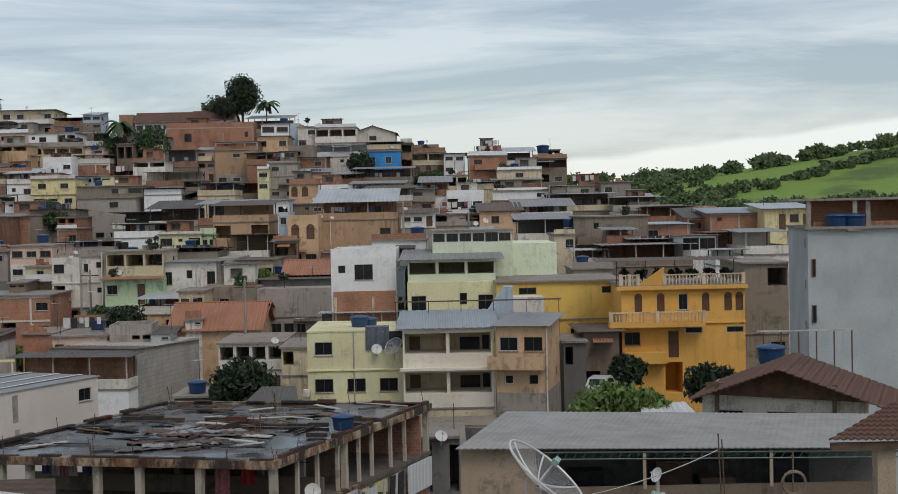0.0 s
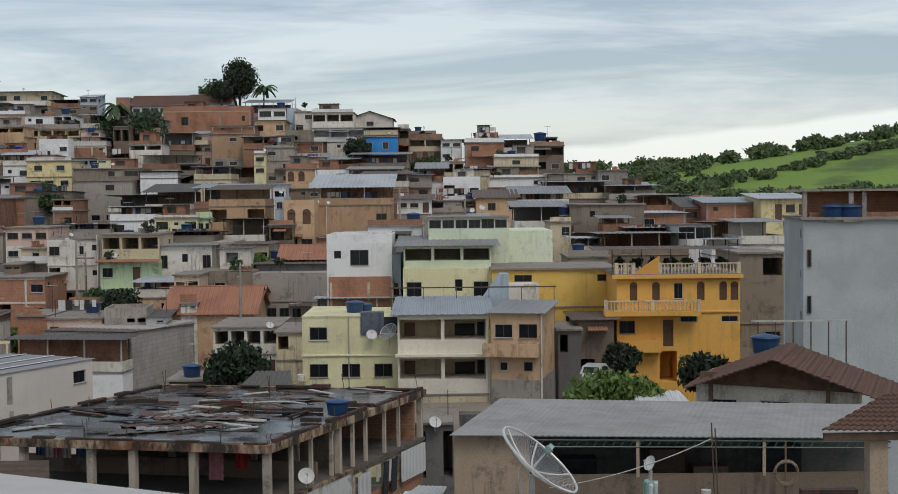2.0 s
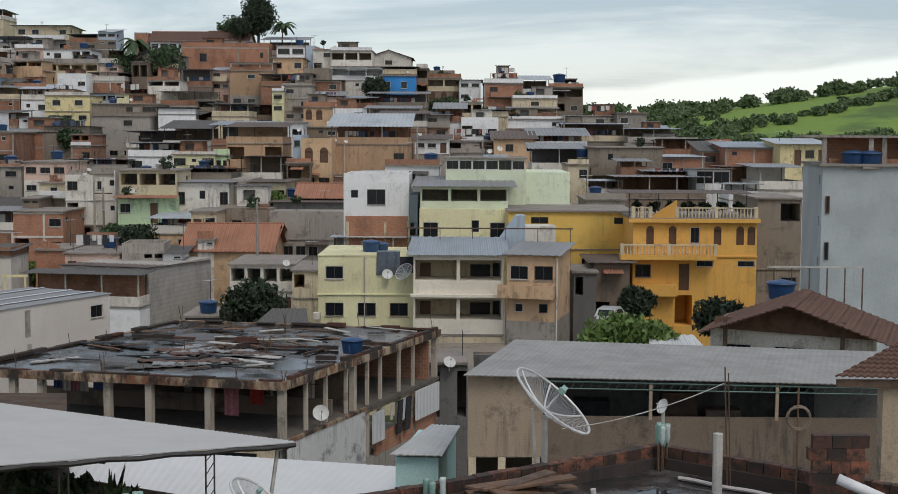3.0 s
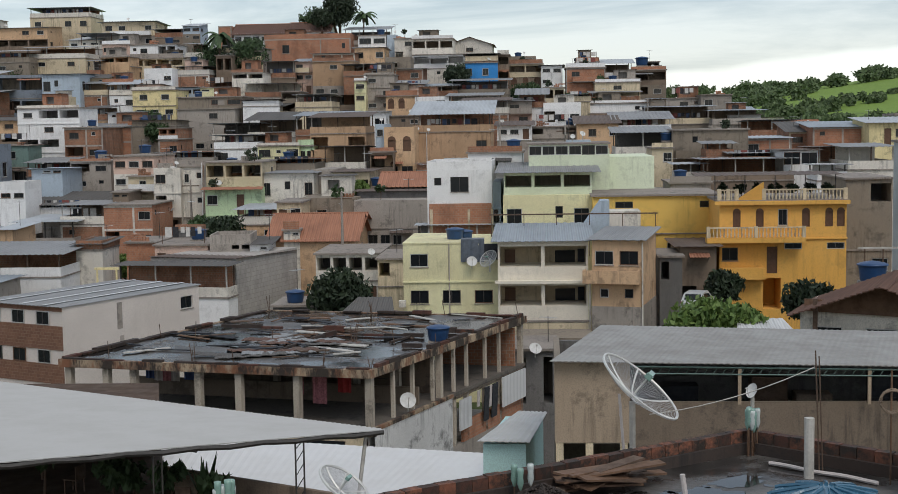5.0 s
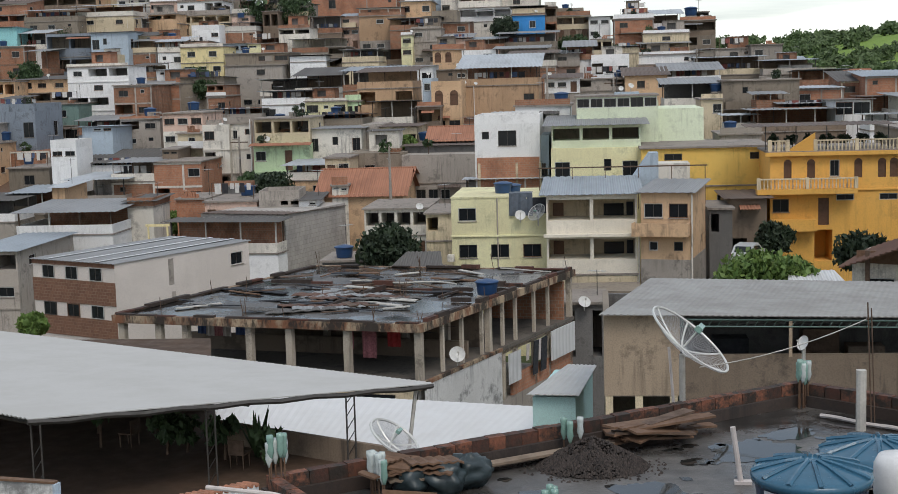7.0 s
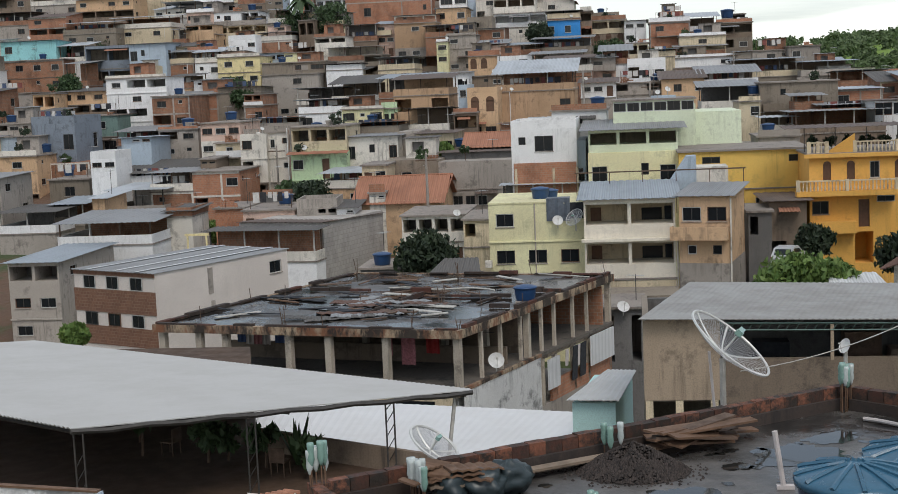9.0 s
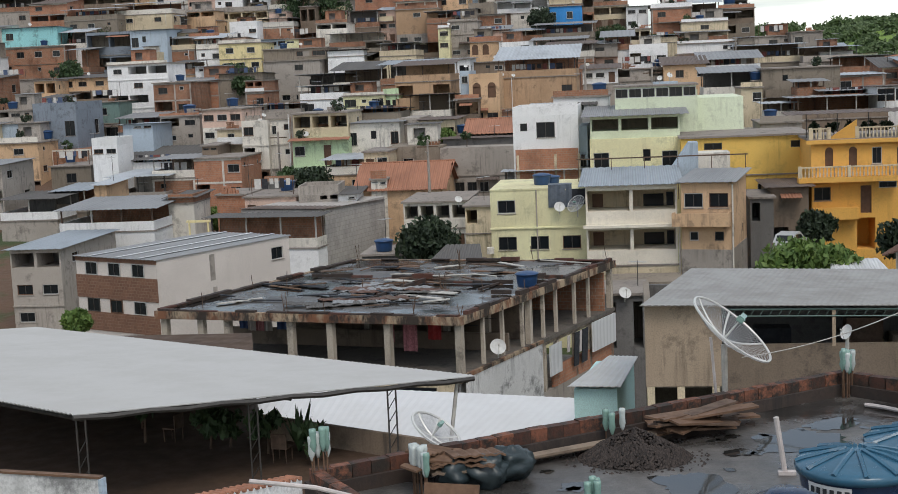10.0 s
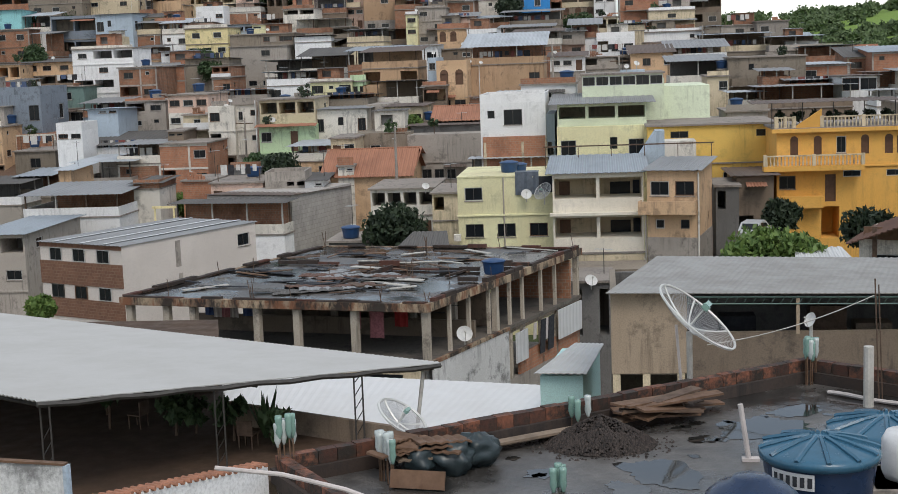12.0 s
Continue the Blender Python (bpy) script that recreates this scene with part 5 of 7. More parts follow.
water_tank(-55.92, 197, -3.23, 1)
water_tank(-23.03, 149, -8.26, 0.8)
water_tank(46.07, 135, -5.14, 1)
water_tank(-18.98, 150, -6.68, 1)
water_tank(16.84, 238, 9.75, 1.6)
small_dish(-16.36, 171, -0.42, 0.6)
small_dish(-14.9, 171, -0.59, 0.5)
small_dish(-65.68, 231, 9.51, 0.7)
small_dish(-0.8, 83.6, -14.11, 0.8)
small_dish(-13.86, 105, -9.92, 0.6)
small_dish(-33.92, 113.5, -13.74, 0.6)
small_dish(-22.04, 117, -14.43, 0.5)
small_dish(-20.8, 117, -14.61, 0.5)

# trees
tree(-40.74, 268, 17.13, 10.58, 2.97, "leafdark", seed=3, squash=1.3, clumps=120, leaves=90)
tree(-43.73, 264, 16.95, 5.94, 1.92, "leafdark", seed=9, squash=0.8, clumps=60)
tree(-46.11, 270, 17.36, 6.08, 2.54, "leaf", seed=4)
tree(-53.75, 244, 10.75, 5.19, 3.12, "leaf", seed=5)
tree(-62.61, 248, 9.51, 5.8, 3.81, "leaf", seed=6)
palm(-59.9, 246, 13.05, 4, 3.2, 7)
palm(-35.21, 262, 18.54, 3, 2.6, 8)
tree(-15.16, 233, 6.53, 3.67, 1.99, "leafdark", seed=9)
tree(-33.2, 136, -12.82, 3.5, 2.03, "leafdark", seed=10, clumps=90)
tree(-36.02, 138, -11.78, 2.48, 1.06, "leaf", seed=11)
tree(-15.1, 97, -14.5, 3.8, 2.0, "leafdark", seed=12, clumps=120, leaves=40)
tree(9.77, 85, -13.77, 2.34, 2, "leafbright", seed=13, clumps=120, leaves=40)
tree(11.81, 84, -13.47, 1.84, 1.43, "leafbright", seed=14, clumps=80, leaves=36)
tree(18.25, 95, -14.9, 3.4, 1.5, "leafdark", seed=15, clumps=90, leaves=36)
tree(13.02, 100, -14.9, 3.6, 1.2, "leafdark", seed=16, clumps=80)
tree(-20.98, 148, -8.25, 2.09, 1.01, "leafbright", seed=17)
tree(-3.34, 236, 3.85, 3.02, 3.02, "leaf", seed=18)
tree(4.37, 222, 0.63, 4.26, 2.65, "leaf", seed=19)
power_pole(-5.12, 150, -5.81)
power_pole(2.16, 150, -7.25)
power_pole(-19.21, 125, -13.1)
power_pole(-40.31, 150, -12.78)
power_pole(14.95, 200, -3.51)
house(-18.62, 98, -14.82, 3.57, 5, 1.52, 0, "darkgrey", "...", "slab")
tree(-64.31, 148, -16.79, 4.45, 1.89, "leaf", seed=31)
tree(-66.56, 146, -17.15, 3.94, 1.62, "leaf", seed=32)
tree(-48.8, 138, -15.91, 2.89, 1.41, "leaf", seed=33)
tree(-43.2, 134, -15.13, 2.38, 1.26, "leafbright", seed=34)
tree(-57.4, 160, -11.31, 1.9, 1.23, "leaf", seed=35)
tree(-37.05, 84, -16.22, 1.47, 0.79, "leafbright", seed=36)
tree(-95.51, 240, 6.44, 5.16, 2.25, "leaf", seed=37)
tree(-98.82, 232, 4.45, 5.02, 2.38, "leaf", seed=38)
tree(-79.31, 232, 4.73, 2.69, 1.98, "leaf", seed=39)
tree(-62.56, 208, -0.55, 3.3, 2.31, "leaf", seed=40)
tree(-57.28, 196, -2.35, 3.34, 1.67, "leaf", seed=41)
tree(-88.45, 205, 1.74, 2.49, 1.92, "leaf", seed=42)
parked_car(10.74, 96, -13.48, -20, 'aluminium')
dress_roofs()

# ---------- woods on the pasture hill ----------
def wood(name, spots, label, mat, leaf, seed):
    rng = random.Random(seed)
    m = Mesh()
    for x, y, r in spots:
        z = ground_z(x, y)
        for _ in range(26):
            c = Vector((x + rng.gauss(0, r * 0.5), y + rng.gauss(0, r * 0.5), z + r * rng.uniform(0.2, 1.5)))
            for _ in range(12):
                p = c + Vector((rng.gauss(0, r * 0.2), rng.gauss(0, r * 0.2), rng.gauss(0, r * 0.16)))
                e = Euler((rng.uniform(0, 6.3), rng.uniform(0, 6.3), 0)).to_matrix()
                ax, ay = e @ Vector((leaf, 0, 0)), e @ Vector((0, leaf * 0.7, 0))
                m.quad(p - ax, p - ay, p + ax, p + ay)
    return tagged(new(name, m.data(name, mat)), label, "trees", kind="stuff")


rng = random.Random(5)
wood("far_wood", [(rng.uniform(0, 500), rng.uniform(820, 900), rng.uniform(4, 6)) for _ in range(130)], "dark green woods on the far hills", "hazeleaf", 1.1, 6)
wood("ridge_wood", [(rng.uniform(75, 330), rng.uniform(548, 580), rng.uniform(1.6, 3.4)) for _ in range(90)] + [(rng.uniform(50, 104), rng.uniform(450, 560), rng.uniform(1.4, 2.8)) for _ in range(55)] + [(rng.uniform(40, 112), rng.uniform(330, 420), rng.uniform(1.2, 2.6)) for _ in range(60)],
     "dark green trees along the ridge of the pasture", "hazeleaf", 0.7, 7)
wood("scrub", [(rng.uniform(60, 200), rng.uniform(395, 425), rng.uniform(1.5, 3)) for _ in range(70)] + [(80 + 1.6 * i + rng.gauss(0, 1.5), 470 + 0.9 * i + rng.gauss(0, 4), rng.uniform(0.9, 2.1)) for i in range(70)],
     "low green scrub and hedges across the pasture", "hazeleaf", 0.6, 8)

# ---------- concrete frame building with an unfinished flat roof ----------
NEAR_C = Vector((-8.35, 61.7, 0))
U, V = Vector((-15.85, 3.3, 0)), Vector((6.85, 17.3, 0))
TOP, FLOOR1, FLOOR0 = -11.4, -14.15, -17.1


def skew(s, t, z):
    return NEAR_C + U * s + V * t + Vector((0, 0, z))


def prism(m, s0, s1, t0, t1, z0, z1):
    n = len(m.v)
    m.v += [tuple(skew(s, t, z)) for z in (z0, z1) for t in (t0, t1) for s in (s0, s1)]
    m.f += [tuple(n + i for i in q) for q in ((0, 1, 3, 2), (4, 6, 7, 5), (0, 4, 5, 1), (2, 3, 7, 6), (0, 2, 6, 4), (1, 5, 7, 3))]
    return m


def wet_slab(name, dry, wet, scale=0.35, lo=0.47, hi=0.55):
    """Bare concrete with dark damp and standing water."""
    mat, nt, bsdf, vec, info = base(name, 0.8)
    co = nt.nodes.new("ShaderNodeTexCoord").outputs["Object"]
    pool = step(nt, noise_at(nt, co, scale, 6, rough=0.6), lo, hi)
    damp = step(nt, noise_at(nt, co, scale * 2.2, 6, rough=0.65), 0.35, 0.65)
    c = mix_nodes(nt, damp, dry, wet)
    c = mix_nodes(nt, step(nt, noise_at(nt, co, 14, 4), 0.4, 0.7, 0, 0.4), c, wet)
    c = mix_nodes(nt, pool, c, tuple(v * 0.5 for v in wet))
    nt.links.new(c, bsdf.inputs["Base Color"])
    nt.links.new(step(nt, pool, 0, 1, 0.4, 0.08), bsdf.inputs["Roughness"])
    grit = nt.nodes.new("ShaderNodeMath")
    grit.operation = "MULTIPLY"
    nt.links.new(step(nt, pool, 0, 1, 1, 0), grit.inputs[0])
    nt.links.new(noise_at(nt, co, 9, 5), grit.inputs[1])
    bump(nt, bsdf, grit.outputs[0], 0.5, 0.03)
    MATS[name] = mat


plain("whitesheet", (0.62, 0.62, 0.62), 0.5, 0.0, 0.25, 0.4, (0.5, 0.49, 0.47))
wet_slab("wetroof", (0.10, 0.085, 0.072), (0.03, 0.028, 0.026), 0.3, 0.41, 0.49)
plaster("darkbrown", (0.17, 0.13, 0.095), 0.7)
# floor concrete with the shade under the roof slab in its colour
plaster("shadedfloor", (0.11, 0.095, 0.08), 0.8)
plaster("rustbeam", (0.27, 0.18, 0.115), 1.0)
plaster("oldcolumn", (0.44, 0.385, 0.315), 0.8)
wet_slab("wetfloor", (0.14, 0.13, 0.12), (0.05, 0.047, 0.044), 0.5, 0.46, 0.62)
plaster("stainedbeam", (0.36, 0.29, 0.21), 1.0)
plaster("mossbrick", (0.085, 0.03, 0.018), 1.0)
plaster("blackbrick", (0.04, 0.026, 0.02), 1.0)


def mossy_clay(name):
    """Clay bricks, some bright, most blackened by moss."""
    mat, nt, bsdf, vec, info = base(name, 0.8)
    clay = mix_nodes(nt, step(nt, info.outputs["Random"], 0.25, 0.9), (0.07, 0.026, 0.016), (0.27, 0.10, 0.055))
    moss = step(nt, noise_at(nt, vec, 3.5, 6, rough=0.7), 0.42, 0.58)
    co = nt.nodes.new("ShaderNodeTexCoord").outputs["Object"]
    patch = step(nt, noise_at(nt, co, 9, 4), 0.35, 0.7, 0, 0.6)
    c = mix_nodes(nt, patch, mix_nodes(nt, moss, clay, (0.022, 0.017, 0.013)), (0.035, 0.024, 0.018))
    nt.links.new(c, bsdf.inputs["Base Color"])
    bump(nt, bsdf, noise_at(nt, vec, 18, 5), 0.6, 0.02)
    MATS[name] = mat


mossy_clay("kerbbrick")
plaster("stainedwall", (0.60, 0.60, 0.59), 0.95)
plaster("tanrender", (0.36, 0.28, 0.20), 0.7)


def rusted_edge(name):
    """Slab edge of raw concrete run over by rust and black mould."""
    mat, nt, bsdf, vec, info = base(name, 0.85)
    c = mix_nodes(nt, step(nt, noise_at(nt, vec, 0.5, 5), 0.4, 0.62), (0.40, 0.31, 0.21), (0.27, 0.2, 0.14))
    c = mix_nodes(nt, step(nt, noise_at(nt, vec, 1.3, 7, (1, 1, 0.5), 0.7), 0.46, 0.58, 0, 0.9), c, (0.19, 0.075, 0.035))
    c = mix_nodes(nt, step(nt, noise_at(nt, vec, 0.9, 8, (1, 1, 0.35), 0.75), 0.45, 0.55, 0, 0.95), c, (0.025, 0.02, 0.017))
    nt.links.new(c, bsdf.inputs["Base Color"])
    bump(nt, bsdf, noise_at(nt, vec, 12, 5), 0.5, 0.03)
    MATS[name] = mat


rusted_edge("rustedge")
# patio floor brown, darkened to include the shade below the canopy
plain("shadedsoil", (0.085, 0.05, 0.03), 0.9, var=0.6, scale=0.8)
plain("rustwood", (0.17, 0.095, 0.055), 0.8, var=0.7, scale=2)
plain("greywood", (0.24, 0.18, 0.13), 0.85, var=0.6, scale=2)
plain("cloth_red", (0.35, 0.03, 0.03), 0.9), plain("cloth_white", (0.55, 0.5, 0.48), 0.9), plain("cloth_blue", (0.05, 0.09, 0.22), 0.9), plain("cloth_dark", (0.025, 0.028, 0.035), 0.9)
plain("cloth_pink", (0.5, 0.2, 0.22), 0.9, var=0.8, scale=12)
plain("tarp", (0.10, 0.12, 0.15), 0.55, var=0.5)

cb = thing("unfinished_building", pose(0, 0, 0), "unfinished concrete frame building with a wet flat roof and open floors", "building")
part("roof_slab", prism(Mesh(), 0.005, 0.995, 0.005, 0.995, TOP - 0.16, TOP), "wetroof", cb)
part("floor_slab", prism(Mesh(), -0.01, 1, -0.01, 1, FLOOR1 - 0.2, FLOOR1), "shadedfloor", cb)
part("base_slab", prism(Mesh(), 0, 1, 0, 1, FLOOR0 - 6.5, FLOOR0), "concrete", cb)
for s0, s1, t0, t1 in ((-0.012, 1.012, -0.012, 0.005), (-0.012, 1.012, 0.995, 1.01), (-0.012, 0.005, 0.005, 0.995), (0.995, 1.012, 0.005, 0.995)):
    part("beam", prism(Mesh(), s0, s1, t0, t1, TOP - 0.36, TOP + 0.04), "rustedge", cb)
for s0, s1, t0, t1 in ((0, 1, 0, 0.012), (0.0, 0.014, 0.012, 1)):
    part("beam", prism(Mesh(), s0, s1, t0, t1, FLOOR1 - 0.45, FLOOR1 - 0.2), "stainedbeam", cb)
for s in (0.006, 0.23, 0.417, 0.55, 0.767, 0.86, 0.99):
    part("column", prism(Mesh(), s - 0.01, s + 0.01, 0.0, 0.016, FLOOR1, TOP - 0.36), "oldcolumn", cb)
for i in range(8):
    s = 0.006 + i * 0.141
    for t in (0.4, 0.985):
        part("column", prism(Mesh(), s - 0.009, s + 0.009, t, t + 0.015, FLOOR1, TOP - 0.16), "oldcolumn", cb)
for t in (0.131, 0.242, 0.363, 0.497, 0.584, 0.716, 0.821, 0.99):
    part("column", prism(Mesh(), 0.0, 0.01, t - 0.0045, t + 0.0045, FLOOR1, TOP - 0.36), "oldcolumn", cb)
    part("column", prism(Mesh(), 0.0, 0.014, t - 0.007, t + 0.007, FLOOR0, FLOOR1 - 0.2), "oldcolumn", cb)
# raised brick courses along the roof's edges and across it
rng = random.Random(11)
courses = [(-0.01, 0.006, 0.03, 0.99, 0.26), (0.0, 0.62, -0.01, 0.004, 0.2), (0.66, 1.0, -0.01, 0.004, 0.16), (0.99, 1.01, 0.0, 0.97, 0.2), (0.45, 0.99, 0.60, 0.612, 0.3), (0.12, 0.4, 0.52, 0.53, 0.3),
           (0.03, 0.16, 0.34, 0.352, 0.35), (0.16, 0.17, 0.34, 0.52, 0.25), (0.0, 0.12, 0.62, 0.635, 0.34), (0.43, 0.44, 0.2, 0.6, 0.3), (0.0, 0.9, 0.985, 1.0, 0.24)]
for s0, s1, t0, t1, hh in courses:
    long_s = (s1 - s0) * 16 > (t1 - t0) * 18
    n = max(2, int(max((s1 - s0) * 16.2, (t1 - t0) * 18.6) / 1.1))
    for i in range(n):
        if rng.random() < 0.16:
            continue
        a, b = i / n, (i + 0.97) / n
        q = (s0 + (s1 - s0) * a, s0 + (s1 - s0) * b, t0, t1) if long_s else (s0, s1, t0 + (t1 - t0) * a, t0 + (t1 - t0) * b)
        part("brick_course", prism(Mesh(), *q, TOP + 0.04, TOP + 0.04 + hh * rng.uniform(0.3, 0.9)), rng.choice(["blackbrick", "blackbrick", "kerbbrick", "mossbrick", "blackbrick"]), cb)
# lower right flank: stained wall, brick infill, sheet hoarding
part("wall", prism(Mesh(), 0.016, 0.022, 0.02, 0.5, FLOOR0, FLOOR1 - 0.2), "stainedwall", cb, "rain-streaked white flank wall")
part("wall", prism(Mesh(), -0.02, -0.012, 0.0, 0.44, FLOOR0 - 1.5, FLOOR1 - 0.12), "stainedwall", cb, "rain-streaked white flank wall")
part("wall_cap", prism(Mesh(), -0.022, -0.01, -0.005, 0.445, FLOOR1 - 0.12, FLOOR1 + 0.05), "rustedge", cb)
part("infill", prism(Mesh(), 0.0, 0.01, 0.55, 1.0, FLOOR0, FLOOR0 + 1.1), "brick", cb, "bare red brick infill wall")
part("hoarding", prism(Mesh(), -0.02, -0.014, 0.8, 0.98, FLOOR0 + 1.0, FLOOR1 - 0.25), "whitemetal", cb, "crumpled white metal sheet")
part("hoarding", prism(Mesh(), -0.015, -0.011, 0.5, 0.58, FLOOR0 + 0.8, FLOOR1 - 0.5), "whitemetal", cb)
# dark inner walls, added so the open storey looks shaded
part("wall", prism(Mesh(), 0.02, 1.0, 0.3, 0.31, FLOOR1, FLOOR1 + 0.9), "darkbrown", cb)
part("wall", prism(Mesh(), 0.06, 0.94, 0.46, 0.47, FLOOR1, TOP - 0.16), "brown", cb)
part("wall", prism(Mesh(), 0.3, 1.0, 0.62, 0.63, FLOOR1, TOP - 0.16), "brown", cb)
part("wall", prism(Mesh(), 0.0, 0.3, 0.93, 0.94, FLOOR1, TOP - 0.5), "oldbrick", cb)
part("wall", prism(Mesh(), 0.02, 0.5, 0.0, 0.012, FLOOR0, FLOOR1 - 0.45), "cream", cb)
part("window", prism(Mesh(), 0.08, 0.2, -0.004, 0.004, FLOOR0 + 1.2, FLOOR1 - 0.7), "glass", cb)
part("wall", prism(Mesh(), 0.5, 1.0, 0.02, 0.03, FLOOR0, FLOOR1 - 0.45), "grey", cb)


def at_roof(s, t, z=0.0):
    return skew(s, t, TOP + z)


# sheets and battens lying on the wet roof
for i in range(46):
    s, t = rng.uniform(0.1, 0.95), rng.uniform(0.12, 0.95)
    l, wd = rng.uniform(0.8, 3.2), rng.uniform(0.08, 0.5)
    p = at_roof(s, t, rng.uniform(0.03, 0.12))
    lone(rng.choice(["plank", "batten"]), Mesh().box(-l / 2, l / 2, -wd / 2, wd / 2, 0, 0.05), rng.choice(["timber", "rustwood", "timber", "cloth_dark", "cloth_dark", "palepost"]), pose(*p, rng.uniform(-3, 3), rng.uniform(-4, 4), rng.gauss(-10, 25)),
         "weathered plank lying on the wet flat roof", "plank", "planks on the flat roof")
for i in range(14):
    p = at_roof(rng.uniform(0.3, 0.62), rng.uniform(0.1, 0.45), 0.1)
    l = rng.uniform(1.5, 4)
    lone("metal_sheet", roof_sheet((-l / 2, -0.4, 0), (l / 2, -0.4, 0), (l / 2, 0.4, 0.02), (-l / 2, 0.4, 0.02), 10, 0.02), rng.choice(["fibro", "metal", "browntile"]), pose(*p, rng.uniform(-4, 4), rng.uniform(-5, 5), rng.gauss(20, 15)),
         "bent scrap roof sheet on the wet roof", "roof sheet", "scrap sheets")
lone("hose", Mesh().pipe([at_roof(0.62 - 0.05 * i, 0.62 + 0.02 * math.sin(i * 1.3), 0.2) for i in range(9)], 0.05), "palepost", pose(0, 0, 0), "pale hose lying across the wet roof", "hose")
p = at_roof(0.035, 0.46, 0.1)
water_tank(p.x, p.y, p.z, 0.85)
tk = thing("starter_bars", pose(0, 0, 0), "rusty steel starter bars standing out of the roof", "rebar")
for i in range(26):
    p = at_roof(rng.choice([0.006 + k * 0.141 for k in range(8)]) + rng.uniform(-0.008, 0.008), rng.choice([0.01, 0.4, 0.98]), 0)
    part("bar", Mesh().rod(p, p + Vector((rng.uniform(-0.2, 0.2), 0, rng.uniform(0.5, 1.1))), 0.02, 4), "timber", tk)
for i, (s, t, wd, hh, mt) in enumerate(((0.22, 0.1, 0.75, 1.35, "cloth_pink"), (0.30, 0.12, 0.5, 1.0, "cloth_pink"), (0.165, 0.14, 0.7, 0.9, "cloth_red"), (0.78, 0.2, 0.5, 0.9, "cloth_white"), (0.81, 0.2, 0.5, 0.9, "cloth_pink"),
                                        (0.84, 0.2, 0.5, 0.9, "cloth_white"), (0.87, 0.2, 0.5, 0.8, "cloth_blue"), (0.73, 0.2, 0.6, 0.8, "cloth_blue"))):
    p = skew(s, t, TOP - 0.75)
    m = Mesh()
    k = 7
    for j in range(k):
        xa, xb = -wd / 2 + wd * j / k, -wd / 2 + wd * (j + 1) / k
        ya, yb = 0.05 * math.sin(j * 1.7), 0.05 * math.sin((j + 1) * 1.7)
        m.quad((xa, ya, -hh), (xb, yb, -hh), (xb, yb, 0), (xa, ya, 0)).quad((xa, ya + 0.02, 0), (xb, yb + 0.02, 0), (xb, yb + 0.02, -hh), (xa, ya + 0.02, -hh))
    lone("laundry", m, mt, pose(*p, 0, 0, -12), "faded washing hung up to dry under the slab", "laundry", "hung washing")
lone("washing_line", Mesh().rod(skew(0.0, 0.2, TOP - 0.74), skew(1.0, 0.2, TOP - 0.74), 0.012, 4), "cloth_dark", pose(0, 0, 0), "thin washing line strung between the columns", "washing line")
lone("washing_line", Mesh().rod(skew(0.0, 0.1, TOP - 0.74), skew(0.45, 0.14, TOP - 0.74), 0.012, 4), "cloth_dark", pose(0, 0, 0), "thin washing line strung between the columns", "washing line")
p = skew(-0.025, 0.16, FLOOR1 + 0.75)
small_dish(p.x, p.y, p.z, 0.8, 15, 62)
for t, wd, hh, mt in ((0.68, 0.6, 1.9, "cloth_dark"), (0.74, 0.7, 1.9, "cloth_dark"), (0.62, 0.3, 0.9, "cloth_white"), (0.7, 0.5, 1.2, "cloth_white")):
    p = skew(-0.02, t, FLOOR1 - 0.35)
    lone("laundry", Mesh().box(-wd / 2, wd / 2, -0.03, 0.03, -hh, 0), mt, pose(*p, 3, 0, 68), "dark cloth hung over the open side", "laundry", "hung washing")

# ---------- houses beside it ----------
gb = house(-31.8, 118.2, -22.0, 8.8, 12, 10.4, -16, "block", "....|....", "shed", pitch=-0.03, over=0.2, sheet="rustmetal", label="bare grey concrete block building with a dark sheet roof")
wt = house(-32.7, 114.6, -22, 10.3, 2.2, 7.3, -8, "white", "....|....|....", "terrace", rh=2.9, pitch=0.03, label="white rendered building with a railed roof terrace under sheets")
cr = house(-36.5, 89.8, -17.2, 8.2, 14, 5.3, -26, "cream_light", "....|....", "none", right="....w|.....", label="cream plastered building with brown brick bands on its front")
for z0, z1, mt in ((0.0, 1.35, "brownbrick"), (2.35, 4.0, "brownbrick"), (5.0, 5.3, "brownbrick")):
    part("band", Mesh().box(-4.12, 4.12, -0.06, -0.002, z0, z1), mt, cr, "brown brick facing band")
rr = random.Random(3)
for z0 in (1.35, 4.0):
    for x in (-2.45, -0.1, 2.3):
        window_unit(cr, x - 0.62, x + 0.62, z0 + 0.02, z0 + 0.98, 0.0, "G", lambda a, dep, c: (a, dep - 0.01, c), rr)
part("roof_sheet", roof_sheet((-4.3, -0.25, 5.36), (4.2, -0.25, 5.36), (4.2, 14.2, 5.34), (-4.3, 14.2, 5.34), 44), "metal", cr)
for y0, y1, z0, z1 in ((5.2, 5.7, 3.1, 5.0), (5.4, 5.8, 1.7, 2.6)):
    part("slit_window", Mesh().box(4.102, 4.13, y0, y1, z0, z1), "grey", cr, "grey louvred slit window")
for x in (-2.6, 0.2, 2.4):
    part("skylight_sheet", Mesh().box(x, x + 0.3, -0.2, 14, 5.41, 5.43), "whitemetal", cr)

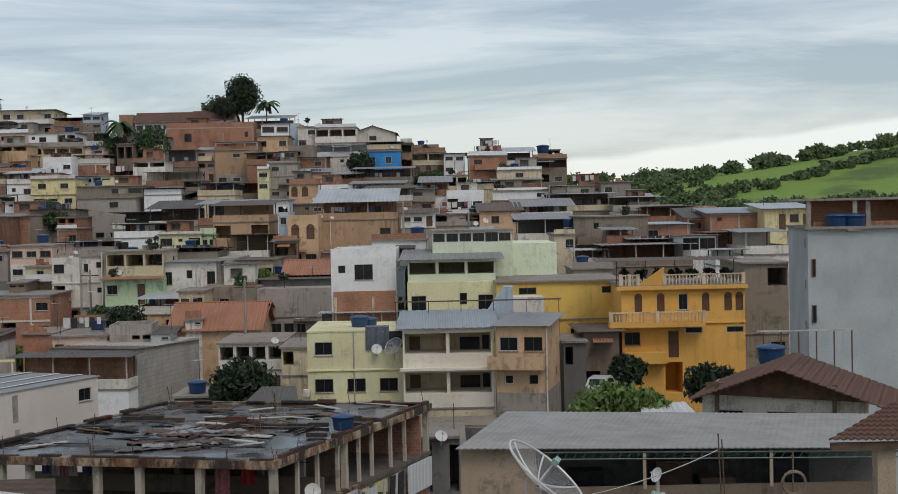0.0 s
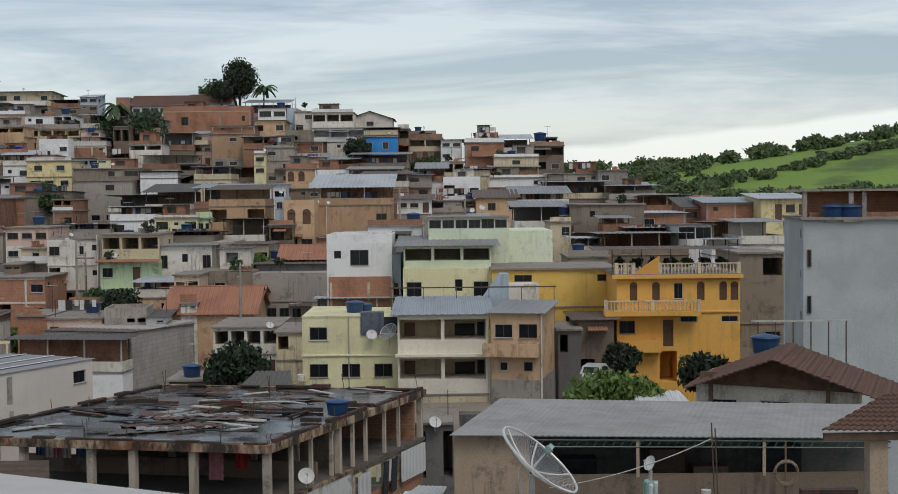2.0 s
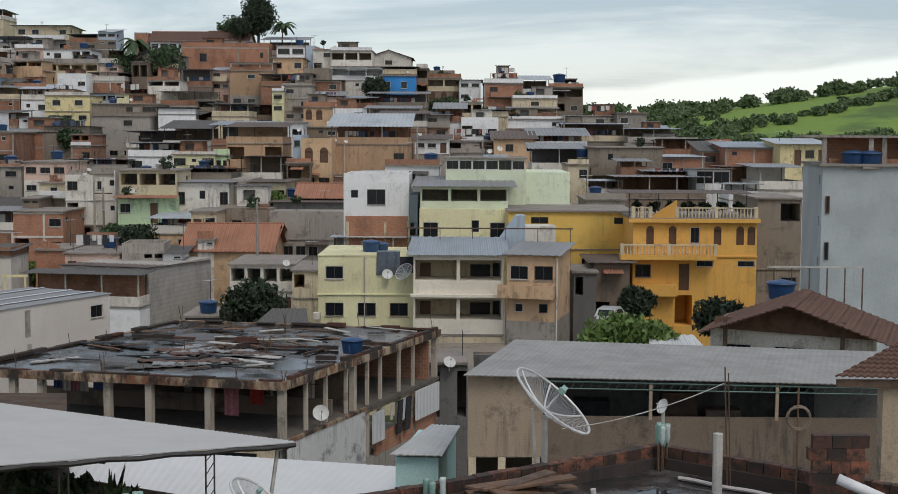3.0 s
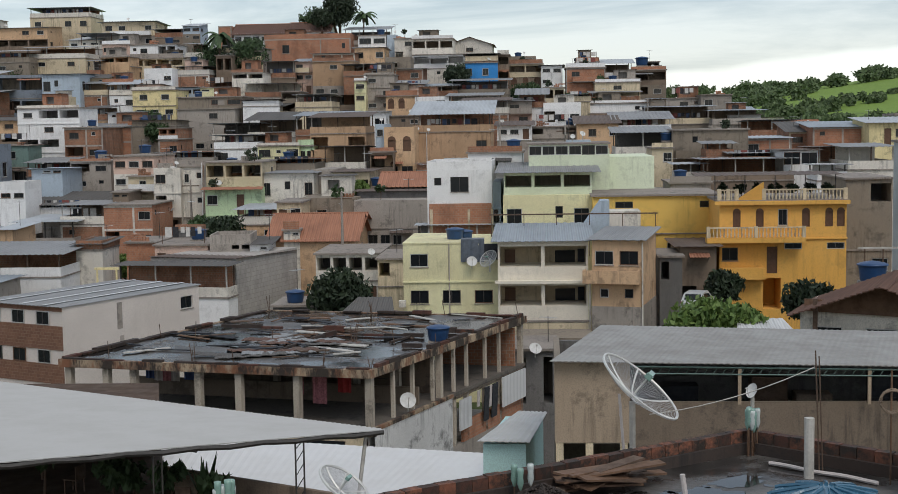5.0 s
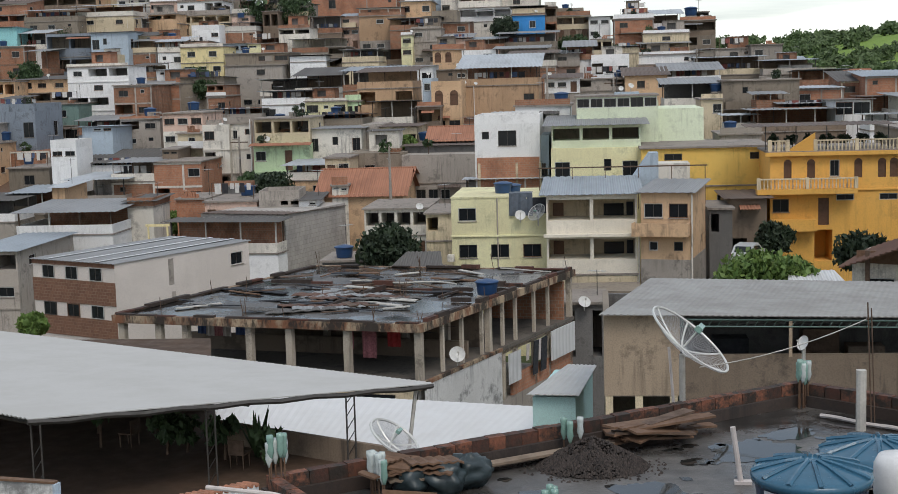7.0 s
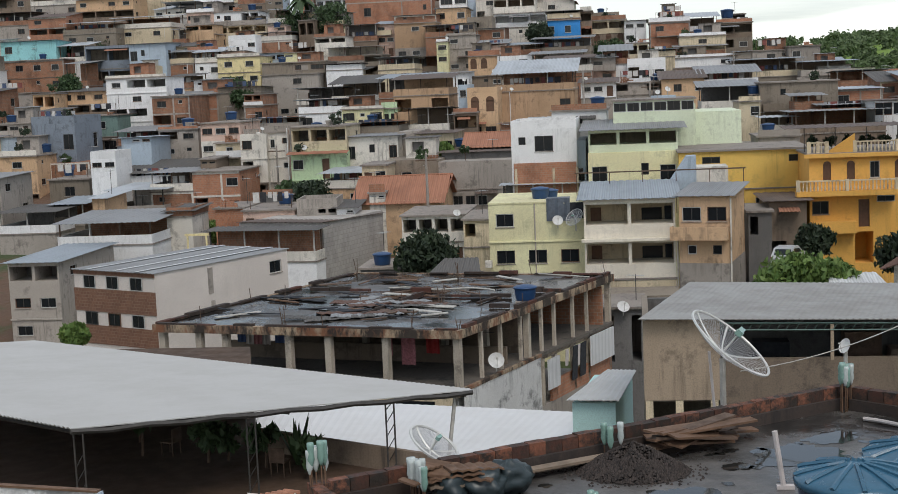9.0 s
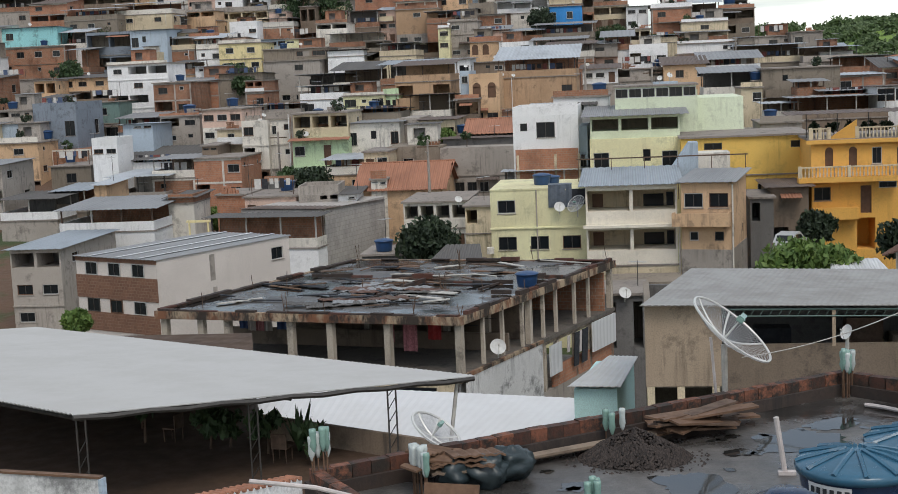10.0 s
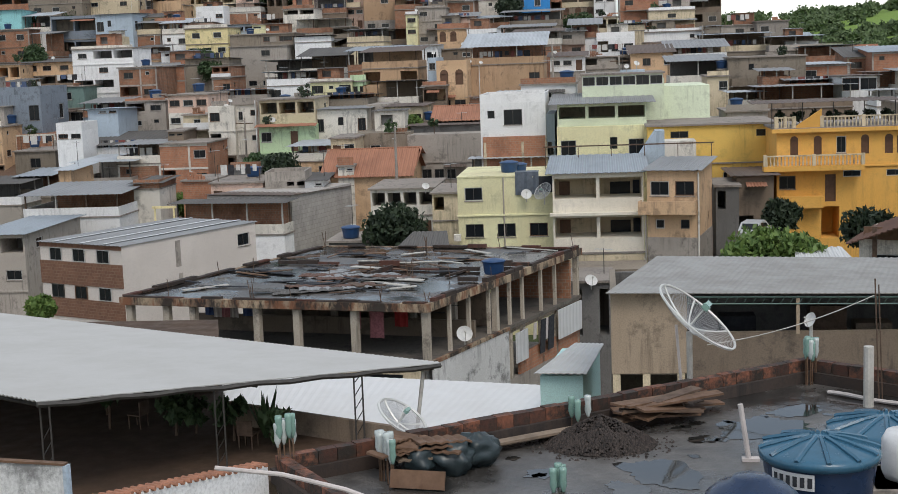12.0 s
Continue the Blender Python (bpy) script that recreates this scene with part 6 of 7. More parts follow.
# pale yellow house and the balcony house
ph = house(-7.18, 100, -20, 7.25, 9, 11.1, 0, "paleyellow", "w..|www|...|...", "none", label="pale yellow two-storey house with damp stains and grilled windows")
part("roof", Mesh().box(-3.65, 0.9, -0.05, 9, 11.1, 11.22), "paleyellow", ph)
tp = Mesh()
tp.v = [(0.75 + 0.22 * i, -0.12 - 0.07 * math.sin(i * 1.9) + dy, z) for z, dy in ((9.75 + 0.0, 0), (10.6, 0.02), (11.45, 0.1), (11.5, 0.9)) for i in range(9)]
tp.f = [(r * 9 + i, r * 9 + i + 1, r * 9 + i + 10, r * 9 + i + 9) for r in range(3) for i in range(8)]
part("tarp", tp, "tarp", ph, "dark blue-grey tarpaulin")
part("pipe", Mesh().rod((-0.15, -0.06, 5), (-0.15, -0.06, 11.1), 0.05, 6), "grey", ph)
# flat near-black panel on the wall imitates a shaded opening
part("recess", Mesh().box(2.4, 3.6, -0.02, 0.01, 9.9, 11.1), "cloth_dark", ph)
part("air_conditioner", Mesh().box(-3.95, -3.45, -0.5, -0.02, 6.4, 6.9), "offwhite", ph, "white air conditioner")
small_dish(-5.6, 99.6, -10.2, 0.8, 10, 60)
bh = house(-0.3, 98, -20.2, 6.6, 9, 11.6, 0, "ivory", "bb|bb|.w|..", "shed", over=0.5, pitch=0.06, inside="cream", sheet="bluemetal", label="white house with two open balconies and a sheet roof")
for zz in (5.85, 8.75):
    part("inner_door", Mesh().box(-2.9, -2.1, 3.1, 3.17, zz, zz + 2.0), "woodshut", bh)
    part("inner_window", Mesh().box(0.9, 2.4, 3.1, 3.17, zz + 0.9, zz + 1.9), "glass", bh)
    part("inner_door", Mesh().box(2.6, 3.1, 3.1, 3.17, zz, zz + 2.0), "cloth_dark", bh)
part("panel", Mesh().box(-3.25, 3.25, -0.05, -0.003, 0, 5.6), "cream", bh)
part("ledge", Mesh().box(-3.5, 3.5, -0.5, -0.003, 8.55, 8.75), "ivory", bh)
part("pipe", Mesh().rod((3.42, -0.1, 0), (3.42, -0.1, 8.5), 0.07), "offwhite", bh)
pe = house(5.0, 97, -20, 3.6, 7, 11.5, -13, "peach", "ww|ss|..|..", "shed", over=0.4, pitch=0.05, sheet="metal", right="..|.s|..|..", label="peach house with a jutting balcony and a sheet roof")
part("balcony", Mesh().box(-2.3, 1.75, -1.0, -0.9, 8.45, 9.4).box(-2.3, -2.2, -0.9, -0.003, 8.45, 9.4).box(1.65, 1.75, -0.9, -0.003, 8.45, 9.4).box(-2.2, 1.65, -0.9, -0.003, 8.45, 8.6), "peach", pe)
part("plinth", Mesh().box(-1.84, 1.84, -0.05, -0.003, 0, 6.7), "concrete", pe)
part("plinth", Mesh().box(1.803, 1.85, 0, 7, 0, 6.7), "concrete", pe)
part("pipe", Mesh().rod((1.9, -0.12, 2), (1.9, -0.12, 11.4), 0.06), "offwhite", pe)
pg = thing("roof_rail", pose(-0.5, 106, -9.5), "thin dark steel rail frame on a roof", "rail")
part("rail", Mesh().box(-4, 9.2, 0, 0.08, 2.3, 2.4), "timber", pg)
for i in range(6):
    part("post", Mesh().box(-3.9 + 2.58 * i, -3.84 + 2.58 * i, 0, 0.06, -1, 2.3), "timber", pg)
lone("roof_vent", Mesh().quad((2.9, 0, -1), (5.6, 0, -1), (5.6, 0, 1.9), (4.9, 0, 1.9)).quad((2.9, 2, -1), (4.9, 2, 1.9), (5.6, 2, 1.9), (5.6, 2, -1)).quad((2.9, 0, -1), (4.9, 0, 1.9), (4.9, 2, 1.9), (2.9, 2, -1)).quad((4.9, 0, 1.9), (5.6, 0, 1.9), (5.6, 2, 1.9), (4.9, 2, 1.9)).quad((5.6, 0, -1), (5.6, 2, -1), (5.6, 2, 1.9), (5.6, 0, 1.9)), "lightblue", pose(-0.6, 107.5, -8.1), "slanting grey-blue stair cover on a roof", "stair cover")
house(6.2, 108, -9.0, 2.6, 3, 1.9, 0, "offwhite", "..", "none", foot=True)

# ---------- orange house ----------
oh = house(18.72, 108, -18, 9.95, 10, 11.5, 0, "orange", ".a.a.W.a.aa|w.dv.v|w.B...|......", "slab", label="bright orange house with white balustrades and arched windows")


def balustrade(parent, x0, x1, y, z, hh=0.85):
    rail = part("rail", Mesh().box(x0, x1, y - 0.1, y + 0.1, z + hh - 0.1, z + hh), "cream", parent, "cream balustrade rail")
    n = int((x1 - x0) / 0.27)
    prof = [(0.05, 0.02), (0.075, hh * 0.3), (0.035, hh * 0.55), (0.06, hh * 0.75), (0.05, hh - 0.1)]
    me = Mesh().lathe(prof, 6).data("baluster", "cream")
    for i in range(n):
        b = part("baluster", me, None, parent)
        b.location = (x0 + (i + 0.5) * (x1 - x0) / n, y, z)
    for x in (x0, (x0 + x1) / 2, x1):
        part("post", Mesh().box(x - 0.13, x + 0.13, y - 0.13, y + 0.13, z, z + hh + 0.05), "cream", parent)


part("balcony_slab", Mesh().box(-6.1, 1.55, -1.3, -0.003, 8.35, 8.75), "orange", oh)
balustrade(oh, -6.0, 1.45, -1.15, 8.75)
balustrade(oh, -1.5, 4.9, 0.1, 11.66)
balustrade(oh, -5.0, -3.6, 0.1, 11.66)
part("cornice", Mesh().box(-5.4, 5.15, -0.5, -0.26, 11.3, 11.6), "orange", oh)
g = Mesh()
g.v = [(-3.7, 0.0, 11.66), (-1.5, 0.0, 11.66), (-1.5, 0.0, 13.1), (-3.7, 0.2, 11.66), (-1.5, 0.2, 11.66), (-1.5, 0.2, 13.1)]
g.f = [(0, 1, 2), (5, 4, 3), (0, 2, 5, 3), (1, 4, 5, 2), (0, 3, 4, 1)]
part("stair_wall", g, "orange", oh)
part("box_balcony", Mesh().box(-4.9, -1.5, -1.0, -0.003, 5.4, 6.3), "orange", oh)
can = thing("terrace_canopy", pose(18.5, 110, -4.4), "dark sheet canopy on thin posts over a roof terrace", "canopy")
part("roof_sheet", roof_sheet((-6.5, -1, 0), (5.2, -1, 0), (5.2, 3, 0.12), (-6.5, 3, 0.12), 40), "rustmetal", can)
for i in range(5):
    part("post", Mesh().box(-4.9 + 2.4 * i, -4.83 + 2.4 * i, 0, 0.07, -2.05, -0.02), "steel", can)
for i in range(7):
    tree(14.5 + 1.4 * i, 111.5, -6.4, 1.2, 0.45, "leafdark", 60 + i, 14, 14, 0.8, 0.2, "small potted shrub on the orange terrace")

# grey-blue tower and its brick penthouse
tw = house(29.15, 83.1, -20, 13.6, 10, 18.35, -7.5, "greyblue", ".......|......|.......|.......|.......|.......|.......", "slab", left="...s|...s|...s|...s|...|...|...", ledges=False, label="tall blank grey-blue rendered apartment block")
for z0 in (15.2, 12.3):
    for x in (-6.45,):
        window_unit(tw, x - 0.13, x + 0.13, z0 + 0.2, z0 + 1.3, 0.0, "s", lambda a, dep, c: (a, dep - 0.01, c), rr)
pn = thing("penthouse", pose(30.8, 85.6, -1.49, 0, 0, -7.5), "half-built brick rooftop storey under a thin concrete slab", "penthouse")
part("roof_slab", Mesh().box(-9.2, 5, -1.9, 4.5, 1.62, 1.76), "slab", pn)
part("back_wall", Mesh().box(-7.7, -0.8, 1.1, 1.25, 0, 1.62), "brick", pn, "bare red brick wall")
part("side_wall", Mesh().box(-0.95, -0.8, -1.4, 1.1, 0, 1.62), "brick", pn)
part("low_wall", Mesh().box(-7.6, -0.95, -1.55, -1.4, 0, 0.3), "oldbrick", pn)
for x in (-7.9, -5.05, -4.25, -1.0, 2.5):
    part("post", Mesh().box(x - 0.14, x + 0.14, -1.75, -1.56, 0, 1.62), "concrete", pn)

# ---------- shed with a low metal roof ----------
sh = thing("open_shed", pose(0, 0, 0), "long open shed with a pale low-pitched metal roof", "shed")
part("roof_sheet", roof_sheet((0.05, 42, -7.48), (14.2, 42, -7.72), (16.0, 48, -7.62), (1.9, 48, -7.24), 140, 0.008), "roofgrey", sh)
part("wall", Mesh().box(0.2, 2.6, 42.4, 42.6, -10.2, -7.6), "tanrender", sh, "rough tan rendered end wall")
part("half_wall", Mesh().box(2.6, 14, 42.5, 42.65, -12, -8.9), "darkbrown", sh)
part("side_wall", Mesh().box(0.2, 0.4, 42.6, 47.5, -12, -7.6), "umber", sh)
# dark grey here carries the shade of the shed's interior
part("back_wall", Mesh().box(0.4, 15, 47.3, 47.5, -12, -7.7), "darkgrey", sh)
for x in (0.35, 1.3, 2.4):
    part("pillar", Mesh().box(x - 0.12, x + 0.12, 42.42, 42.58, -13, -10.2), "cream", sh)
for x in (6.0, 10.0, 13.8):
    part("post", Mesh().box(x - 0.05, x + 0.05, 42.1, 42.2, -8.9, -7.75), "tanrender", sh)
tr = part("truss", Mesh().rod((2.6, 42.1, -7.68), (14, 42.1, -7.86), 0.03, 4).rod((2.6, 42.1, -7.9), (14, 42.1, -8.05), 0.022, 4), "teal", sh)
for i in range(40):
    x = 2.6 + 11.4 * i / 40
    part("web", Mesh().rod((x, 42.1, -7.9 - 0.15 * i / 40), (x + 0.14, 42.1, -7.68 - 0.18 * i / 40), 0.01, 4), "teal", tr)
part("floor", Mesh().box(0.4, 15, 42.65, 47.3, -10.3, -10.2), "slab", sh)
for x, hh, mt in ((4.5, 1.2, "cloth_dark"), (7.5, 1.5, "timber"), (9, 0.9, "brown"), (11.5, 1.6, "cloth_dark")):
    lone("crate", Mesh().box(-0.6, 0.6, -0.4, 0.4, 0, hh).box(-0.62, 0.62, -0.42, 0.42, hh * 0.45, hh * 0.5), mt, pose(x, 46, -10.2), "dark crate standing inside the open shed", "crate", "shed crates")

# ---------- brown tiled house ----------
br = house(14.6, 59.5, -14, 7.0, 5, 5.5, -20, "offwhite", "www|...", "none", label="low white house under a wide brown tiled gable roof")


def tile_slope(parent, a, b, c, d, rows=16):
    """Rows of lapped roof tiles between eave a-b and ridge d-c."""
    a, b, c, d = map(Vector, (a, b, c, d))
    for j in range(rows):
        t0, t1 = j / rows, (j + 1.06) / rows
        up = Vector((0, 0, 0.06))
        p0, p1, q0, q1 = a.lerp(d, t0) + up, b.lerp(c, t0) + up, a.lerp(d, t1), b.lerp(c, t1)
        part("roof_course", roof_sheet(p0, p1, q1, q0, 44, 0.025, 0.05), "browntile", parent)


tile_slope(br, (-3.7, -2.2, 5.5), (-3.6, 5, 5.4), (0.2, 5, 6.85), (0.15, -2.2, 6.9))
tile_slope(br, (5.6, 5, 4.9), (5.5, -2.2, 5.0), (0.15, -2.2, 6.9), (0.2, 5, 6.85))
part("gable", Mesh().box(-3.3, 0.15, -0.1, -0.02, 5.5, 6.0).quad((-3.4, -0.4, 5.5), (4.6, -0.4, 5.3), (0.15, -0.4, 6.75)), "rustwood", br)
for x in (-2.6, 2.4):
    part("porch_post", Mesh().box(x - 0.09, x + 0.09, -1.6, -1.42, 2, 6.2), "timber", br)
pr = thing("patio_roof", pose(0, 0, 0), "dark brown corrugated patio roof corner", "roof")
tile_slope(pr, (10.1, 36, -6.39), (14.5, 36, -6.5), (15.5, 38.4, -5.7), (12.7, 38.4, -5.75), 9)
part("beam", Mesh().box(10.2, 14.5, 36.1, 36.25, -6.7, -6.5), "timber", pr)
part("post", Mesh().box(11.5, 12.0, 36.3, 36.8, -12, -6.6), "tanrender", pr)
fr = thing("pipe_rack", pose(15.8, 68, -8.2), "thin steel frame beside a roof tank", "frame")
part("rail", Mesh().box(-0.3, 4.8, 0, 0.08, 1.7, 1.78), "palepost", fr)
for i in range(6):
    part("post", Mesh().box(0.9 * i, 0.9 * i + 0.06, 0, 0.06, -3, 1.7), "timber", fr)
lone("metal_sheet", roof_sheet((-1.5, 0, 0), (1.5, 0, -0.1), (1.6, 2, 0.4), (-1.2, 2, 0.5), 14), "whitemetal", pose(15.2, 73, -11.6), "pale sheet roof over a yard", "roof sheet")
lone("metal_sheet", roof_sheet((-1.5, 0, 0), (1.9, 0, -0.1), (1.6, 2, 0.3), (-1.2, 2, 0.3), 14), "whitemetal", pose(13.0, 82, -12.6), "pale sheet roof over a yard", "roof sheet")
lone("metal_sheet", roof_sheet((-2, 0, 0), (2, 0, 0), (1.5, 3, 0.9), (-1, 3, 0.9), 16), "fibro", pose(-12.6, 92, -13.1), "dark sheet roof of a lean-to", "roof sheet")
house(-12.6, 93, -20, 3.6, 3, 6.7, 0, "brown", "B.", "none")

# ---------- patio canopy ----------
pc = thing("patio_canopy", pose(0, 0, 0), "large white corrugated metal canopy over a dark patio", "canopy")
TIP, NEARC, FARL = Vector((-5.04, 40.0, -9.2)), Vector((-14.5, 32.1, -8.28)), Vector((-25.8, 54.2, -10.1))
FARN = NEARC + (FARL - TIP)
part("roof_sheet", roof_sheet(TIP, FARL, FARN, NEARC, 240, 0.02), "canopywhite", pc)
for s in (0.02, 0.5, 0.98):
    part("purlin", Mesh().rod(TIP.lerp(NEARC, s) - Vector((0, 0, 0.16)), FARL.lerp(FARN, s) - Vector((0, 0, 0.16)), 0.07, 4), "steel", pc)
part("gutter", Mesh().pipe([TIP.lerp(NEARC, k / 12) + Vector((0, 0, -0.1 - 0.05 * (k % 2))) for k in range(13)], 0.08), "steel", pc)
for s in (0.24, 0.6, 0.99):
    p = TIP.lerp(NEARC, s)
    post = part("post", Mesh().rod((p.x - 0.1, p.y + 0.1, -12.2), (p.x - 0.1, p.y + 0.1, p.z - 0.1), 0.028, 5).rod((p.x + 0.15, p.y + 0.1, -12.2), (p.x + 0.15, p.y + 0.1, p.z - 0.1), 0.028, 5), "steel", pc)
    for k in range(8):
        z = -12.2 + 0.4 * k
        part("brace", Mesh().rod((p.x - 0.1, p.y + 0.1, z), (p.x + 0.15, p.y + 0.1, min(z + 0.4, p.z - 0.12)), 0.014, 4), "steel", post)
part("downpipe", Mesh().rod(TIP + Vector((-0.5, -0.1, -0.1)), TIP + Vector((-0.75, -0.3, -2.0)), 0.06), "palepost", pc)
fl = Mesh().quad((-30, 30, -11.3), (-4.4, 36, -11.3), (-5.95, 37.62, -11.3), (-12.2, 40.82, -11.3)).quad((-30, 30, -11.3), (-12.2, 40.82, -11.3), (-17.4, 58.2, -11.3), (-30, 58, -11.3))
tagged(new("patio_floor", fl.data("patio_floor", "shadedsoil")), "brown patio floor coloured dark for the canopy's shade", "floor", kind="structure")
lone("wall_patio", Mesh().box(-7, 0, 0, 0.15, -2.4, 0.7), "brown", pose(-5.95, 37.62, -11.3, 0, 0, -27.1), "brown patio wall under the canopy", "wall", kind="structure")
for i in range(8):
    x, y = -9.5 - 1.0 * i + rng.uniform(-0.4, 0.4), 38.3 + 0.5 * i + rng.uniform(-1.2, 0.4)
    if i % 4 != 1:
        tree(x, y, -11.3, rng.uniform(1.2, 1.8), 0.5, "leaf", 80 + i, 14, 14, 0.9, 0.22, "leafy potted plant on the dark patio")
    else:
        st = thing("patio_chair", pose(x, y, -11.3, 0, 0, rng.uniform(0, 360)), "brownish wooden chair standing on the dark patio", "chair", "patio chairs")
        part("seat", Mesh().box(-0.25, 0.25, -0.25, 0.25, 0.42, 0.46), "timber", st)
        part("backrest", Mesh().box(-0.25, 0.25, 0.22, 0.26, 0.46, 0.88), "timber", st)
        for lx in (-0.22, 0.2):
            for ly in (-0.22, 0.2):
                part("leg", Mesh().box(lx, lx + 0.03, ly, ly + 0.03, 0, 0.42), "timber", st)
ag = thing("agave", pose(-10.4, 39.1, -11.3), "spiky green agave plant beside the canopy", "plant")
for i in range(22):
    a, u = rng.uniform(0, 6.3), rng.uniform(0.1, 0.55)
    l = rng.uniform(0.9, 1.5)
    tip = Vector((math.cos(a) * u * l, math.sin(a) * u * l, l))
    sd = Vector((-math.sin(a), math.cos(a), 0)) * 0.07
    part("leaf", Mesh().quad(-sd, sd, tip * 0.6 + sd * 0.9, tip, tip * 0.6 - sd * 0.9), "leaf", ag)
# added wall that keeps light out from behind, so the patio stays dark
for s0, s1, k in ((0.385, 1.0, 0.06),):
    a, b = TIP.lerp(FARL, s0), TIP.lerp(FARL, s1)
    off = (NEARC - TIP) * k
    a, b = a + off, b + off
    back = Mesh().plate((a.x, a.y, a.z - 0.3), (b.x, b.y, b.z - 0.3), (b.x - 0.1, b.y - 0.2, b.z - 0.3), (a.x - 0.1, a.y - 0.2, a.z - 0.3), 3)
    lone("wall_patio_back", back, "brown", pose(0, 0, 0), "dark brown wall added to close off light under the canopy", "wall", kind="structure")
# lower white roof
lr = thing("lower_roof", pose(0, 0, 0), "low white corrugated roof behind the canopy", "roof")
part("roof_sheet", roof_sheet((-16, 47.5, -13.2), (-3.0, 46.0, -13.2), (-0.8, 51.7, -12.95), (-17, 54.0, -12.6), 90, 0.008), "whitesheet", lr)
part("wall", Mesh().box(-15.5, -3.2, 47.8, 48.0, -20, -13.3), "brown", lr)
part("back_wall", Mesh().box(-15.5, -1.5, 51.2, 51.4, -20, -13.2), "offwhite", lr)
hu = thing("mint_hut", pose(0, 0, 0), "small mint green hut with a pale sheet roof", "hut")
plan = [(-2.25, 45.2), (-0.78, 45.2), (-0.2, 49.6), (-1.6, 49.6)]
hw = Mesh()
hw.v = [(x, y, z) for z in (-15, -10.92) for x, y in plan]
hw.f = [(i, (i + 1) % 4, 4 + (i + 1) % 4, 4 + i) for i in range(4)] + [(4, 5, 6, 7)]
part("wall", hw, "palemint", hu)
part("roof_sheet", roof_sheet((-2.45, 44.9, -10.74), (-0.66, 44.9, -10.78), (-0.05, 50, -10.84), (-1.15, 50, -10.8), 14, 0.015), "canopywhite", hu)

# ---------- the terrace below the camera ----------
ZF = -5.96
L0 = Vector((-4.75, 18.3, 0))
TU, TV = Vector((0.815, 0.58, 0)), Vector((0.58, -0.815, 0))


def deck(u, v, z=0.0):
    return L0 + TU * u + TV * v + Vector((0, 0, ZF + z))


def deck_box(m, u0, u1, v0, v1, z0, z1):
    n = len(m.v)
    m.v += [tuple(deck(u, v, z)) for z in (z0, z1) for v in (v0, v1) for u in (u0, u1)]
    m.f += [tuple(n + i for i in q) for q in ((0, 1, 3, 2), (4, 6, 7, 5), (0, 4, 5, 1), (2, 3, 7, 6), (0, 2, 6, 4), (1, 5, 7, 3))]
    return m


te = thing("roof_terrace", pose(0, 0, 0), "wet flat concrete roof terrace with a low clay brick kerb", "roof terrace", kind="structure")
part("floor", deck_box(Mesh(), 0, 10.4, 0, 9.5, -0.2, 0), "wetfloor", te)
part("block", deck_box(Mesh(), 0.1, 10.3, 0.1, 9.4, -13, -0.2), "umber", te)
me = Mesh().box(-0.148, 0.148, -0.09, 0.09, 0, 0.2).data("brick", "kerbbrick")
TURN = math.degrees(math.atan2(TU.y, TU.x))
rng = random.Random(21)


def kerb(p0, p1, turn):
    n = int((p1 - p0).length / 0.3)
    for i in range(n):
        b = part("brick", me, None, te)
        b.matrix_local = pose(*p0.lerp(p1, (i + 0.5) / n), rng.gauss(0, 1), rng.gauss(0, 0.8), turn + rng.gauss(0, 1)) @ Matrix.Diagonal((1, 1, rng.uniform(0.95, 1.04), 1))


kerb(deck(0, 0.06, 0.2), deck(10.3, 0.06, 0.2), TURN)
kerb(deck(0.06, 0.2, 0.2), deck(0.06, 6.0, 0.2), TURN + 90)
CORNER = deck(10.2, 0.1)
EDGE = Vector((0.78, -0.62, 0)).normalized()
kerb(CORNER + EDGE * 0.2 + Vector((0, 0, 0.2)), CORNER + EDGE * 6.5 + Vector((0, 0, 0.2)), math.degrees(math.atan2(EDGE.y, EDGE.x)))
part("floor", Mesh().plate(deck(10.404, 0.3), CORNER + EDGE * 6.6, CORNER + EDGE * 6.6 + TV * 4, deck(10.404, 9.5), 0.2), "wetfloor", te)
side = Vector((-EDGE.y, EDGE.x, 0)) * 0.16
part("kerb_base", Mesh().plate(*[p + Vector((0, 0, 0.2)) for p in (CORNER + EDGE * 0.2 - side, CORNER + EDGE * 6.6 - side, CORNER + EDGE * 6.6 + side, CORNER + EDGE * 0.2 + side)], 1.2), "blackbrick", te)
for u0, u1, v0, v1 in ((-0.05, 10.45, -0.1, 0.22), (-0.1, 0.22, 0.22, 6.2)):
    part("kerb_base", deck_box(Mesh(), u0, u1, v0, v1, -0.02, 0.2), "blackbrick", te)

# standing water on the terrace
mat, nt, bsdf, vec, info = base("water", 0.05)
bsdf.inputs["Base Color"].default_value = (0.02, 0.02, 0.019, 1)
bump(nt, bsdf, noise_at(nt, vec, 7, 3), 0.06, 0.01)
MATS["water"] = mat


